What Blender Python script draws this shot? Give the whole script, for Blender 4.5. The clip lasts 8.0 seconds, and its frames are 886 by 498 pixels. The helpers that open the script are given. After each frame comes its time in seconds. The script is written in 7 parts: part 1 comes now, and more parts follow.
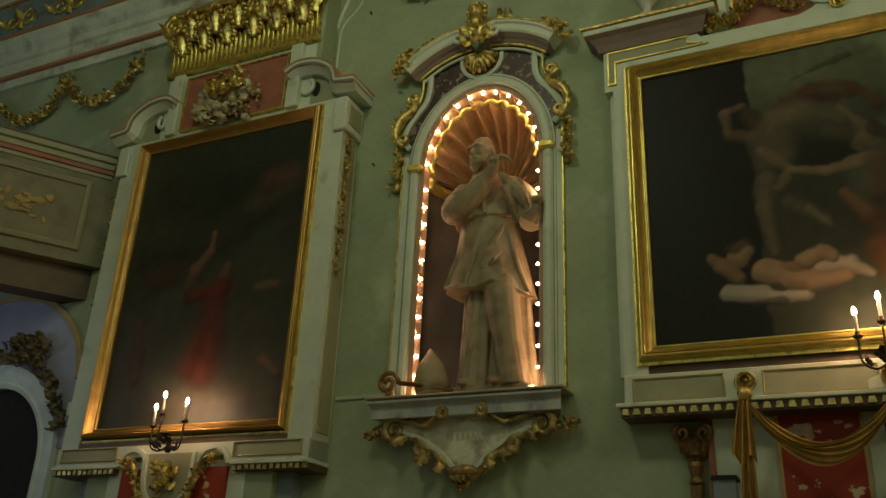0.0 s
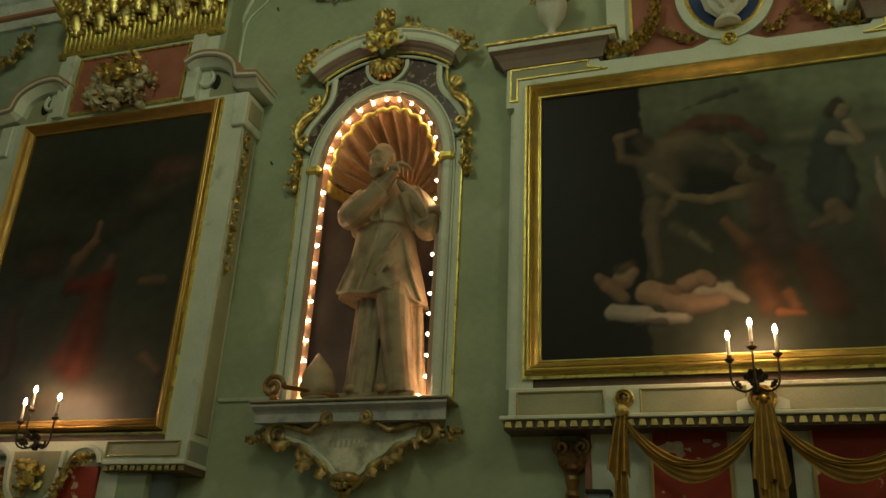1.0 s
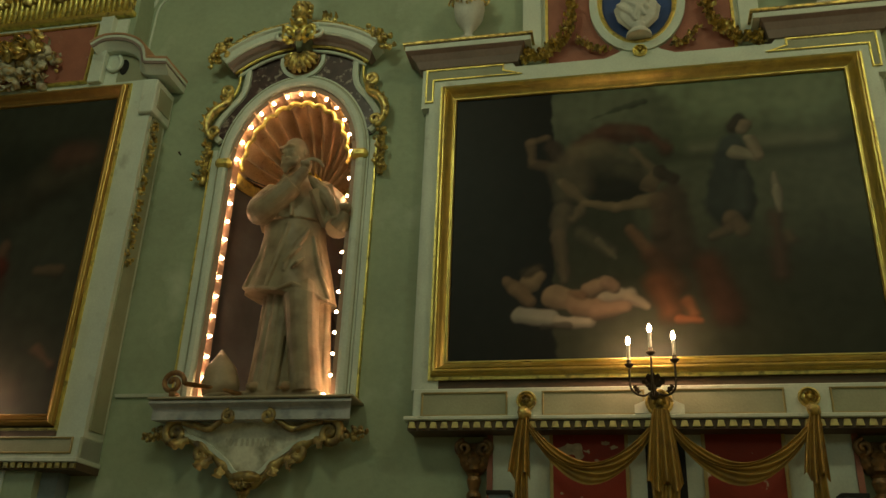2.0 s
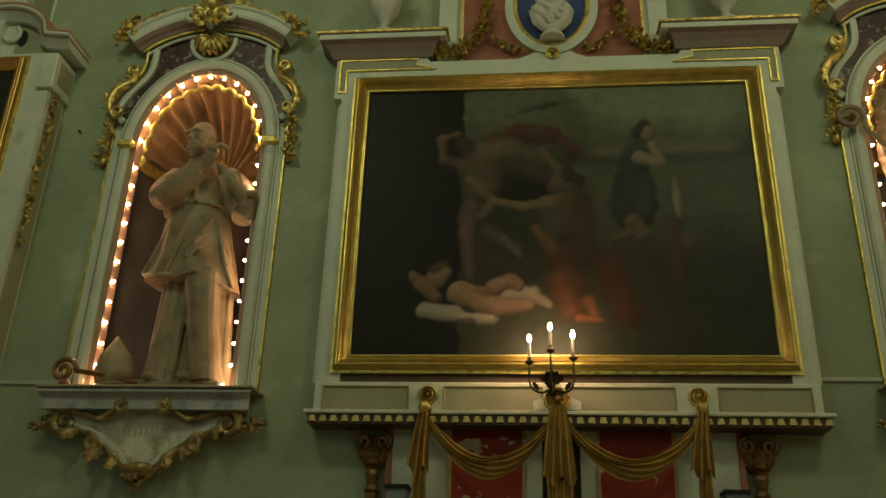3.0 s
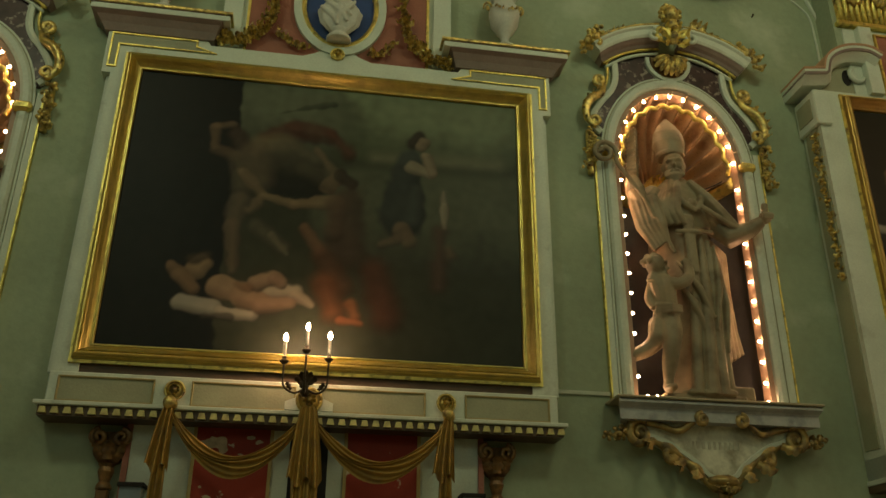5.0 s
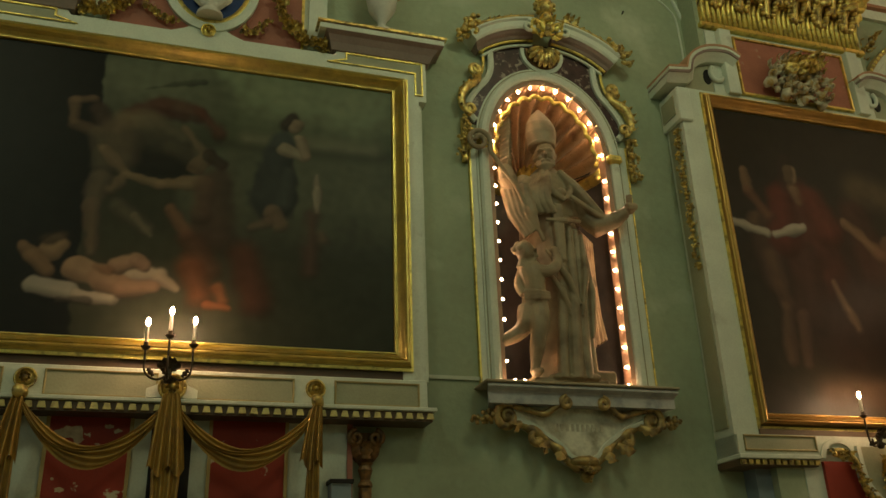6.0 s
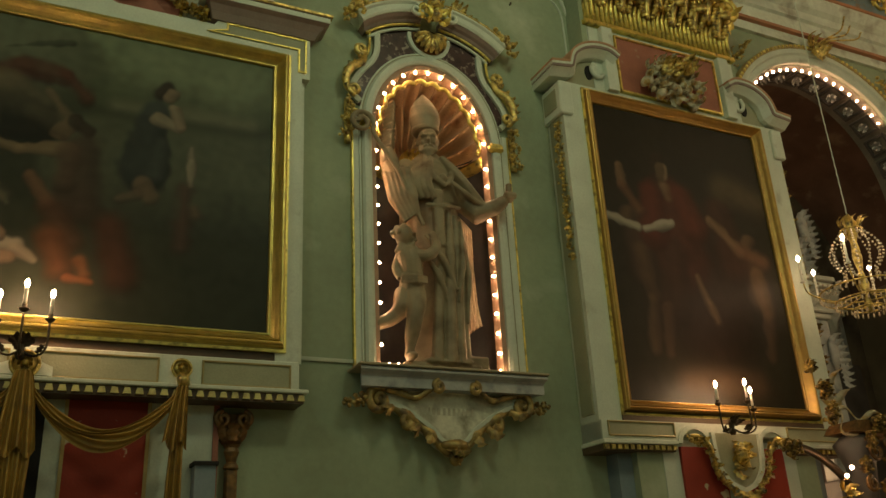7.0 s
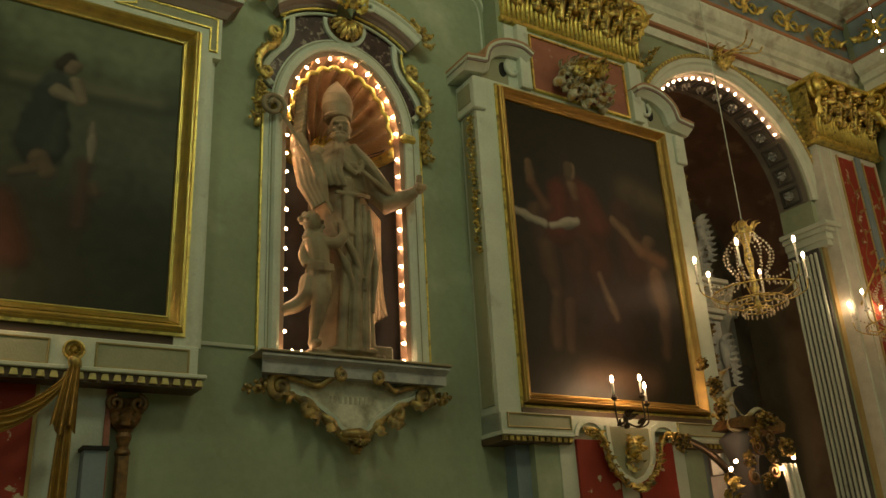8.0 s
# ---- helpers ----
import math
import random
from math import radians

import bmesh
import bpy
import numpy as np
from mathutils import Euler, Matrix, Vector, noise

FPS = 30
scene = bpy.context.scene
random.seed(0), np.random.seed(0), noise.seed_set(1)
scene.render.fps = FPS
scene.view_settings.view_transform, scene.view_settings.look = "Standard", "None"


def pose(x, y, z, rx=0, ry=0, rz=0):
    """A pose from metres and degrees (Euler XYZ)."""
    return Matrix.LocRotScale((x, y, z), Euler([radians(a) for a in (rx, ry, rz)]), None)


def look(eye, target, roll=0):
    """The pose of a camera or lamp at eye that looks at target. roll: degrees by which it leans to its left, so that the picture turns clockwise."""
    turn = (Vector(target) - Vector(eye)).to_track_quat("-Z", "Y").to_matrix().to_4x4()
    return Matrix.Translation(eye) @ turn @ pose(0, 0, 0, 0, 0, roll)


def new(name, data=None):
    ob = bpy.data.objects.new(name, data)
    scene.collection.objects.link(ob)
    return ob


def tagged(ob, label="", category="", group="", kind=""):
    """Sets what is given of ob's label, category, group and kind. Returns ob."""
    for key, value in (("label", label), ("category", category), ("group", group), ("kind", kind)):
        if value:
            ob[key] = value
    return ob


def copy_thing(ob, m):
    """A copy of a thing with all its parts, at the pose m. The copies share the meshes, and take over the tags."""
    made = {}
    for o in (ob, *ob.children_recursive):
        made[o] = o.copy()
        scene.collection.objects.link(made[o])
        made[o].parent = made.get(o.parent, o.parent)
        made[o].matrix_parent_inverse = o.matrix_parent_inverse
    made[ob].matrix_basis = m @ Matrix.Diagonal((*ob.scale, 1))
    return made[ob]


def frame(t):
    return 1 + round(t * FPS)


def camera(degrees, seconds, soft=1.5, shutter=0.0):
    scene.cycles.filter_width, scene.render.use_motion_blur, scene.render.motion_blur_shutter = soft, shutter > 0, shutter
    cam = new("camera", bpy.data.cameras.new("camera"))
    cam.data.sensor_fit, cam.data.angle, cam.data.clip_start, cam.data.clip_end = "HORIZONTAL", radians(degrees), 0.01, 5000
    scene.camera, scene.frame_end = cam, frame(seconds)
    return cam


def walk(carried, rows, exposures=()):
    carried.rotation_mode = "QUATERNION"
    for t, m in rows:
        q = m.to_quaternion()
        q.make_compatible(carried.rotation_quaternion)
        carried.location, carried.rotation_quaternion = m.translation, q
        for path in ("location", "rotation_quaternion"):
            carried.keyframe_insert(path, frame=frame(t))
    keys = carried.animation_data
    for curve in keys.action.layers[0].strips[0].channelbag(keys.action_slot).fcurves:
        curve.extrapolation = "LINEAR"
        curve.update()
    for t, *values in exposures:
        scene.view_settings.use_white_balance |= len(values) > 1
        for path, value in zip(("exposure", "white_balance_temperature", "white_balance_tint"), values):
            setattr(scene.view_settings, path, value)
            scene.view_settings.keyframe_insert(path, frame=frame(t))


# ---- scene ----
cam = camera(54.4, 8.0)
PATH = [
    (0, (0.433, -0.603, 1.581), (-0.371, 1.05, 2.368), 2.7),
    (0.5, (0.447, -0.605, 1.61), (-0.249, 1.096, 2.398), 3.1),
    (1, (0.467, -0.604, 1.62), (-0.118, 1.132, 2.424), 3.0),
    (1.5, (0.49, -0.593, 1.632), (-0.003, 1.169, 2.441), 2.7),
    (3, (0.558, -0.586, 1.658), (0.359, 1.237, 2.455), 1.9),
    (3.5, (0.58, -0.579, 1.659), (0.48, 1.253, 2.456), 1.8),
    (4, (0.606, -0.581, 1.655), (0.639, 1.251, 2.459), 1.4),
    (5.5, (0.718, -0.58, 1.645), (1.154, 1.198, 2.451), -0.7),
    (6, (0.74, -0.576, 1.648), (1.313, 1.174, 2.428), -2.1),
    (6.5, (0.763, -0.556, 1.642), (1.453, 1.16, 2.405), -2.2),
    (7, (0.801, -0.545, 1.622), (1.626, 1.118, 2.365), -3.1),
    (7.5, (0.819, -0.544, 1.605), (1.751, 1.069, 2.334), -3.1),
    (8, (0.825, -0.56, 1.597), (1.833, 1.012, 2.314), -3.2),
]
walk(cam, [(t, look(eye, target, roll)) for t, eye, target, roll in PATH])

# ---------------------------------------------------------------- light
world = bpy.data.worlds.new("dusk")
scene.world = world
world.use_nodes = True
world.node_tree.nodes["Background"].inputs[0].default_value = (0.55, 0.7, 0.8, 1)
world.node_tree.nodes["Background"].inputs[1].default_value = 0.15
scene.view_settings.exposure = 0.0


def area_lamp(name, place, target, width, height, power, colour):
    data = bpy.data.lights.new(name, "AREA")
    data.shape, data.size, data.size_y, data.energy, data.color = "RECTANGLE", width, height, power, colour
    ob = new(name, data)
    ob.matrix_world = look(place, target)
    return ob


# fill lamps in added, unseen high windows of the wall opposite, behind the camera
for wx in (-5.0, 0.8, 6.6):
    area_lamp("window_light", (wx, -6.9, 7.4), (wx, 5.7, 6.0), 1.8, 2.6, 28, (0.80, 1.0, 0.72))


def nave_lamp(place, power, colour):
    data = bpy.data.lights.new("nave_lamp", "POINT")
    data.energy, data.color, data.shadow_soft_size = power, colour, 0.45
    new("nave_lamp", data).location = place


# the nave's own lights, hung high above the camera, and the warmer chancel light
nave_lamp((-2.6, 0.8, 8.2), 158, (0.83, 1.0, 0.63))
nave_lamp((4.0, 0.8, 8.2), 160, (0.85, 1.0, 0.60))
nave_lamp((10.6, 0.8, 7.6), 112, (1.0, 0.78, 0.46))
# bluish daylight from the entrance end
area_lamp("entrance_light", (-11.3, 2.0, 4.2), (-7.6, 5.7, 3.9), 1.4, 2.2, 26, (0.55, 0.72, 1.0))
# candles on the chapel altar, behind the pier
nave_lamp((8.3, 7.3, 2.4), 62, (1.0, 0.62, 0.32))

# ---------------------------------------------------------------- building tools
def thing(name, label, category, m=None, group="", kind=""):
    ob = tagged(new(name), label, category, group, kind)
    ob.matrix_basis = m or Matrix()
    return ob


def finish(bm, name, material, smooth=False):
    bmesh.ops.recalc_face_normals(bm, faces=bm.faces)
    me = bpy.data.meshes.new(name)
    bm.to_mesh(me)
    bm.free()
    for m in (material if isinstance(material, (list, tuple)) else [material]):
        me.materials.append(m)
    if smooth:
        me.shade_smooth()
    return me


def part(name, bm, material, parent, label="", smooth=False):
    ob = new(name, finish(bm, name, material, smooth))
    ob.parent = parent
    return tagged(ob, label)


def solid(name, bm, material, label, category, group="", kind="", smooth=False, m=None):
    ob = tagged(new(name, finish(bm, name, material, smooth)), label, category, group, kind)
    if m is not None:
        ob.matrix_basis = m
    return ob


def B():
    return bmesh.new()


def box(bm, x0, x1, y0, y1, z0, z1, bevel=0.0):
    v = [bm.verts.new((x, y, z)) for x in (x0, x1) for y in (y0, y1) for z in (z0, z1)]
    fs = [bm.faces.new([v[i] for i in q]) for q in ((0, 1, 3, 2), (4, 6, 7, 5), (0, 4, 5, 1), (2, 3, 7, 6), (0, 2, 6, 4), (1, 5, 7, 3))]
    if bevel:
        bmesh.ops.bevel(bm, geom=list({e for f in fs for e in f.edges}), offset=bevel, segments=1, affect="EDGES")
    return bm


def prism(bm, pts, y0, y1):
    """A solid whose outline pts (x, z) stands upright, from y0 to y1."""
    a = [bm.verts.new((x, y0, z)) for x, z in pts]
    b = [bm.verts.new((x, y1, z)) for x, z in pts]
    fa, fb = bm.faces.new(a), bm.faces.new(b[::-1])
    fa.normal_update(), fb.normal_update()
    n = len(pts)
    for i in range(n):
        bm.faces.new((a[i], b[i], b[(i + 1) % n], a[(i + 1) % n]))
    bmesh.ops.triangulate(bm, faces=[fa, fb])
    return bm


def moulding(bm, path, profile, closed=False):
    """Runs a profile (u: sideways in the plane of the path, y) along a path (x, z) with mitred corners."""
    n = len(path)
    rings = []
    for i, p in enumerate(path):
        p = Vector(p)
        d0 = (p - Vector(path[i - 1])).normalized() if closed or i else None
        d1 = (Vector(path[(i + 1) % n]) - p).normalized() if closed or i < n - 1 else None
        d0, d1 = d0 or d1, d1 or d0
        n0, n1 = Vector((-d0.y, d0.x)), Vector((-d1.y, d1.x))
        m = (n0 + n1).normalized()
        m = m / max(0.35, m.dot(n0))
        rings.append([bm.verts.new((p.x + m.x * u, y, p.y + m.y * u)) for u, y in profile])
    k = len(profile)
    for i in range(n if closed else n - 1):
        a, b = rings[i], rings[(i + 1) % n]
        for j in range(k):
            bm.faces.new((a[j], a[(j + 1) % k], b[(j + 1) % k], b[j]))
    if not closed:
        bm.faces.new(rings[0])
        bm.faces.new(rings[-1][::-1])
    return bm


def tube(bm, pts, radii, seg=8, flat=1.0):
    pts = [Vector(p) for p in pts]
    n = len(pts)
    if not isinstance(radii, (list, tuple)):
        radii = [radii] * n
    rings, side = [], None
    for i, p in enumerate(pts):
        d = (pts[min(i + 1, n - 1)] - pts[max(i - 1, 0)])
        d = d.normalized() if d.length > 1e-9 else Vector((0, 0, 1))
        if side is None:
            side = d.orthogonal().normalized()
        side = (side - d * side.dot(d))
        side = side.normalized() if side.length > 1e-6 else d.orthogonal().normalized()
        up = d.cross(side)
        rings.append([bm.verts.new(p + radii[i] * (side * math.cos(a) + up * flat * math.sin(a))) for a in (2 * math.pi * j / seg for j in range(seg))])
    for a, b in zip(rings, rings[1:]):
        for j in range(seg):
            bm.faces.new((a[j], a[(j + 1) % seg], b[(j + 1) % seg], b[j]))
    bm.faces.new(rings[0][::-1])
    bm.faces.new(rings[-1])
    return bm


def lathe(bm, profile, seg=24, at=(0, 0, 0)):
    rings = [[bm.verts.new((at[0] + r * math.cos(2 * math.pi * j / seg), at[1] + r * math.sin(2 * math.pi * j / seg), at[2] + z)) for j in range(seg)] for r, z in profile]
    for a, b in zip(rings, rings[1:]):
        for j in range(seg):
            bm.faces.new((a[j], a[(j + 1) % seg], b[(j + 1) % seg], b[j]))
    bm.faces.new(rings[0][::-1])
    bm.faces.new(rings[-1])
    return bm


def blob(bm, at, size, rough=0.0, sub=2):
    m = Matrix.Translation(at) @ Matrix.Diagonal((*(size if isinstance(size, (list, tuple)) else (size,) * 3), 1))
    made = bmesh.ops.create_icosphere(bm, subdivisions=sub, radius=1, matrix=m)["verts"]
    if rough:
        for v in made:
            v.co += (v.co - Vector(at)) * rough * noise.noise(v.co * 14)
    return bm


def leaf(bm, m, length, width, curl=1.2, lobes=3, thick=0.3):
    """An acanthus leaf: grows along local z, curls forward to local -y."""
    rows, cols = 12, 5
    grid = []
    for i in range(rows + 1):
        s = i / rows
        a = curl * s ** 2.2
        z = length * (s - 0.18 * a * s * s)
        y = -length * 0.42 * a * s * s
        w = width * (0.35 + 0.65 * math.sin(math.pi * min(1, s * 0.85 + 0.15))) * (0.58 + 0.42 * abs(math.cos(lobes * math.pi * s)))
        if i == rows:
            w *= 0.35
        line = []
        for j in range(cols):
            u = j / (cols - 1) * 2 - 1
            line.append(bm.verts.new(m @ Vector((u * w / 2, y - thick * width * (1 - abs(u)) ** 1.3 * (1 if j != 2 else 0.75), z))))
        grid.append(line)
    for a, b in zip(grid, grid[1:]):
        for j in range(cols - 1):
            bm.faces.new((a[j], a[j + 1], b[j + 1], b[j]))
    return bm


def face_at(x, y, z, roll=0.0, tip=0.0):
    """A leaf's pose on a front: roll turns it in the wall's plane (0 upward, 90 to the right), tip leans it forward."""
    return Matrix.Translation((x, y, z)) @ Euler((0, radians(roll), 0)).to_matrix().to_4x4() @ Euler((radians(tip), 0, 0)).to_matrix().to_4x4()


def scroll(x, z, y, r0, r1, start, turns, n=22):
    """Points of a spiral in the wall's plane about (x, z)."""
    out = []
    for i in range(n + 1):
        s = i / n
        a = radians(start) + 2 * math.pi * turns * s
        r = r0 + (r1 - r0) * s
        out.append((x + r * math.cos(a), y, z + r * math.sin(a)))
    return out


def arc(cx, cz, rx, rz, a0, a1, n):
    return [(cx + rx * math.cos(radians(a0 + (a1 - a0) * i / n)), cz + rz * math.sin(radians(a0 + (a1 - a0) * i / n))) for i in range(n + 1)]


def curve(*knots, n=8):
    """A smooth line (Catmull-Rom) through knots."""
    k = [Vector(p) for p in knots]
    k = [k[0] * 2 - k[1]] + k + [k[-1] * 2 - k[-2]]
    out = []
    for i in range(1, len(k) - 2):
        for j in range(n):
            t = j / n
            out.append(0.5 * (2 * k[i] + (k[i + 1] - k[i - 1]) * t + (2 * k[i - 1] - 5 * k[i] + 4 * k[i + 1] - k[i + 2]) * t * t + (3 * k[i] - k[i - 1] - 3 * k[i + 1] + k[i + 2]) * t ** 3))
    return out + [k[-2]]


def garland(bm, pts, size, rng, dense=3, berry=0.45):
    """Leaves and small fruit heaped along a line."""
    for i, p in enumerate(pts):
        for j in range(dense):
            q = Vector(p) + Vector((rng.uniform(-1, 1), rng.uniform(-0.5, 0.2), rng.uniform(-1, 1))) * size * 0.55
            leaf(bm, face_at(q.x, q.y, q.z, rng.uniform(0, 360), rng.uniform(10, 50)), size * rng.uniform(1.0, 1.5), size * rng.uniform(0.6, 0.9), 1.3, 2)
        if rng.random() < berry:
            blob(bm, (p[0] + rng.uniform(-.4, .4) * size, p[1] - size * 0.45, p[2] + rng.uniform(-.4, .4) * size), size * 0.36, 0.2, 1)
    return bm


# ---------------------------------------------------------------- materials
def material(name, base, rough=0.6, metal=0.0, vary=0.15, scale=3.0, fine=40.0, bump=0.15, dirt=None, dirt_at=(0.5, 0.7), dirt_scale=6.0, coat=0.0, random_piece=0.0):
    m = bpy.data.materials.new(name)
    m.use_nodes = True
    nt = m.node_tree
    n, l = nt.nodes, nt.links
    bsdf = n["Principled BSDF"]
    co = n.new("ShaderNodeTexCoord")

    def tex(s, detail):
        t = n.new("ShaderNodeTexNoise")
        t.inputs["Scale"].default_value, t.inputs["Detail"].default_value = s, detail
        l.new(co.outputs["Object"], t.inputs["Vector"])
        return t

    def mix(kind, fac, a, b):
        x = n.new("ShaderNodeMix")
        x.data_type, x.blend_type = "RGBA", kind
        for sock, val in ((x.inputs[0], fac), (x.inputs[6], a), (x.inputs[7], b)):
            if hasattr(val, "links"):
                l.new(val, sock)
            else:
                sock.default_value = val
        return x.outputs[2]

    def ramp(src, lo, hi):
        r = n.new("ShaderNodeMapRange")
        r.inputs[1].default_value, r.inputs[2].default_value = lo, hi
        l.new(src, r.inputs[0])
        return r.outputs[0]

    coarse, grain = tex(scale, 5), tex(fine, 6)
    dark, light = [c * (1 - vary) for c in base], [min(1, c * (1 + vary)) for c in base]
    colour = mix("MIX", ramp(coarse.outputs[0], 0.3, 0.7), (*dark, 1), (*light, 1))
    colour = mix("MULTIPLY", 0.35, colour, mix("MIX", ramp(grain.outputs[0], 0.3, 0.7), (0.7, 0.7, 0.7, 1), (1, 1, 1, 1)))
    if random_piece:
        info = n.new("ShaderNodeObjectInfo")
        colour = mix("MULTIPLY", random_piece, colour, mix("MIX", info.outputs["Random"], (0.6, 0.6, 0.6, 1), (1, 1, 1, 1)))
    rough_out = n.new("ShaderNodeMapRange")
    rough_out.inputs[3].default_value, rough_out.inputs[4].default_value = max(0.05, rough - 0.1), min(1, rough + 0.12)
    l.new(grain.outputs[0], rough_out.inputs[0])
    l.new(rough_out.outputs[0], bsdf.inputs["Roughness"])
    bsdf.inputs["Metallic"].default_value = metal
    if dirt:
        patches = tex(dirt_scale, 8)
        fac = ramp(patches.outputs[0], *dirt_at)
        colour = mix("MIX", fac, colour, (*dirt, 1))
        if metal:
            inv = n.new("ShaderNodeMath")
            inv.operation = "MULTIPLY_ADD"
            l.new(fac, inv.inputs[0])
            inv.inputs[1].default_value, inv.inputs[2].default_value = -metal * 0.7, metal
            l.new(inv.outputs[0], bsdf.inputs["Metallic"])
    l.new(colour, bsdf.inputs["Base Color"])
    if coat:
        bsdf.inputs["Coat Weight"].default_value, bsdf.inputs["Coat Roughness"].default_value = coat, 0.25
    if bump:
        add = n.new("ShaderNodeMath")
        add.operation = "ADD"
        l.new(coarse.outputs[0], add.inputs[0])
        l.new(grain.outputs[0], add.inputs[1])
        b = n.new("ShaderNodeBump")
        b.inputs["Strength"].default_value, b.inputs["Distance"].default_value = bump, 0.01
        l.new(add.outputs[0], b.inputs["Height"])
        l.new(b.outputs[0], bsdf.inputs["Normal"])
    return m


def glow(name, colour, strength):
    m = bpy.data.materials.new(name)
    m.use_nodes = True
    bsdf = m.node_tree.nodes["Principled BSDF"]
    bsdf.inputs["Base Color"].default_value = (0.9, 0.8, 0.6, 1)
    bsdf.inputs["Emission Color"].default_value = (*colour, 1)
    bsdf.inputs["Emission Strength"].default_value = strength
    return m


PLASTER = material("green_plaster", (0.338, 0.392, 0.262), 0.72, vary=0.16, scale=0.9, fine=18, bump=0.35, dirt=(0.50, 0.55, 0.41), dirt_at=(0.56, 0.8), dirt_scale=2.3)
TRIM = material("pale_trim", (0.64, 0.68, 0.57), 0.5, vary=0.08, scale=3, fine=60, bump=0.12, dirt=(0.33, 0.32, 0.24), dirt_at=(0.62, 0.85), dirt_scale=5)
PANEL = material("olive_panel", (0.34, 0.34, 0.22), 0.55, vary=0.1, scale=4, fine=60)
GOLD = material("gilding", (0.88, 0.70, 0.21), 0.46, 1.0, vary=0.18, scale=9, fine=70, bump=0.3, dirt=(0.16, 0.09, 0.03), dirt_at=(0.52, 0.75), dirt_scale=14)
OLDGOLD = material("worn_gilding", (0.78, 0.60, 0.20), 0.38, 0.9, vary=0.25, scale=12, fine=60, bump=0.35, dirt=(0.10, 0.06, 0.03), dirt_at=(0.45, 0.7), dirt_scale=18)
FRAMEGOLD = material("frame_gilding", (0.66, 0.53, 0.16), 0.36, 1.0, vary=0.12, scale=5, fine=90, bump=0.12, dirt=(0.42, 0.31, 0.09), dirt_at=(0.45, 0.75), dirt_scale=9)
BROWNFRAME = material("brown_gilt_frame", (0.52, 0.335, 0.10), 0.36, 0.9, vary=0.15, scale=5, fine=90, bump=0.15, dirt=(0.38, 0.23, 0.065), dirt_at=(0.42, 0.75), dirt_scale=9)
RED = material("red_panel", (0.31, 0.034, 0.016), 0.75, vary=0.15, scale=3, fine=50, dirt=(0.55, 0.45, 0.30), dirt_at=(0.64, 0.66), dirt_scale=6)
ROSE = material("rose_stucco", (0.36, 0.13, 0.085), 0.6, vary=0.15, scale=5, fine=50, bump=0.3, dirt=(0.48, 0.36, 0.27), dirt_at=(0.66, 0.8), dirt_scale=6)
BLUE = material("blue_ground", (0.03, 0.07, 0.22), 0.55, vary=0.2, scale=5)
STONE = material("statue_plaster", (0.32, 0.255, 0.155), 0.5, vary=0.12, scale=3, fine=40, bump=0.2, dirt=(0.14, 0.095, 0.05), dirt_at=(0.45, 0.72), dirt_scale=5)
WHITESTONE = material("white_stucco", (0.62, 0.6, 0.52), 0.6, vary=0.1, scale=6)
SHELL = material("shell_stucco", (0.60, 0.43, 0.26), 0.3, 0.25, vary=0.15, scale=4, fine=50, dirt=(0.25, 0.11, 0.05), dirt_at=(0.55, 0.8), dirt_scale=5)
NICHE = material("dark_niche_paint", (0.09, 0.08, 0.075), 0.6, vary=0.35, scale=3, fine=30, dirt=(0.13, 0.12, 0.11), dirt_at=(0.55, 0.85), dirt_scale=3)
MARBLE = material("purple_marble", (0.055, 0.026, 0.026), 0.4, vary=0.4, scale=12, fine=30, dirt=(0.30, 0.24, 0.20), dirt_at=(0.57, 0.64), dirt_scale=16)
GREYSTONE = material("grey_marble", (0.42, 0.42, 0.40), 0.45, vary=0.2, scale=5, fine=30, dirt=(0.2, 0.21, 0.22), dirt_at=(0.55, 0.7), dirt_scale=7)
CORNICE = material("veined_cornice", (0.68, 0.71, 0.60), 0.5, vary=0.15, scale=2.5, fine=20, dirt=(0.3, 0.26, 0.2), dirt_at=(0.55, 0.72), dirt_scale=3)
DENTIL = material("pale_gilt", (0.66, 0.55, 0.21), 0.45, 0.35, vary=0.2, scale=8, dirt=(0.3, 0.2, 0.08), dirt_at=(0.5, 0.75), dirt_scale=20)
DARKGILT = material("brown_gilt", (0.26, 0.14, 0.05), 0.45, 0.55, vary=0.25, scale=12, fine=60, bump=0.35, dirt=(0.08, 0.045, 0.02), dirt_at=(0.45, 0.7), dirt_scale=18)
KNOBGILT = material("dim_gilt", (0.46, 0.31, 0.09), 0.5, 0.7, vary=0.25, scale=12, fine=60, bump=0.35, dirt=(0.08, 0.045, 0.02), dirt_at=(0.42, 0.62), dirt_scale=18)
UMBERGILT = material("umber_gilt", (0.46, 0.33, 0.12), 0.42, 0.65, vary=0.25, scale=12, fine=60, bump=0.35, dirt=(0.13, 0.085, 0.035), dirt_at=(0.42, 0.66), dirt_scale=15)
# holds the shade of pediment cove and cornice soffit; plain colour on arm bands
MAUVE = material("mauve_moulding", (0.26, 0.19, 0.16), 0.6, vary=0.12, scale=5)
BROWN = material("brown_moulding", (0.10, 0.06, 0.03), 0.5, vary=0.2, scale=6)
# near-black that paints in the shade of doorway and gaps; also post caps
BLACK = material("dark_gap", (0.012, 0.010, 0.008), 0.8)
IRON = material("dark_bronze", (0.07, 0.05, 0.03), 0.45, 0.7, vary=0.3, scale=12)
WAX = material("candle_tube", (0.8, 0.76, 0.66), 0.5, vary=0.05)
GREYBLUE = material("grey_blue_paint", (0.22, 0.27, 0.30), 0.6, vary=0.12)
LILAC = material("lilac_vault", (0.42, 0.42, 0.60), 0.7, vary=0.15, scale=1.5)
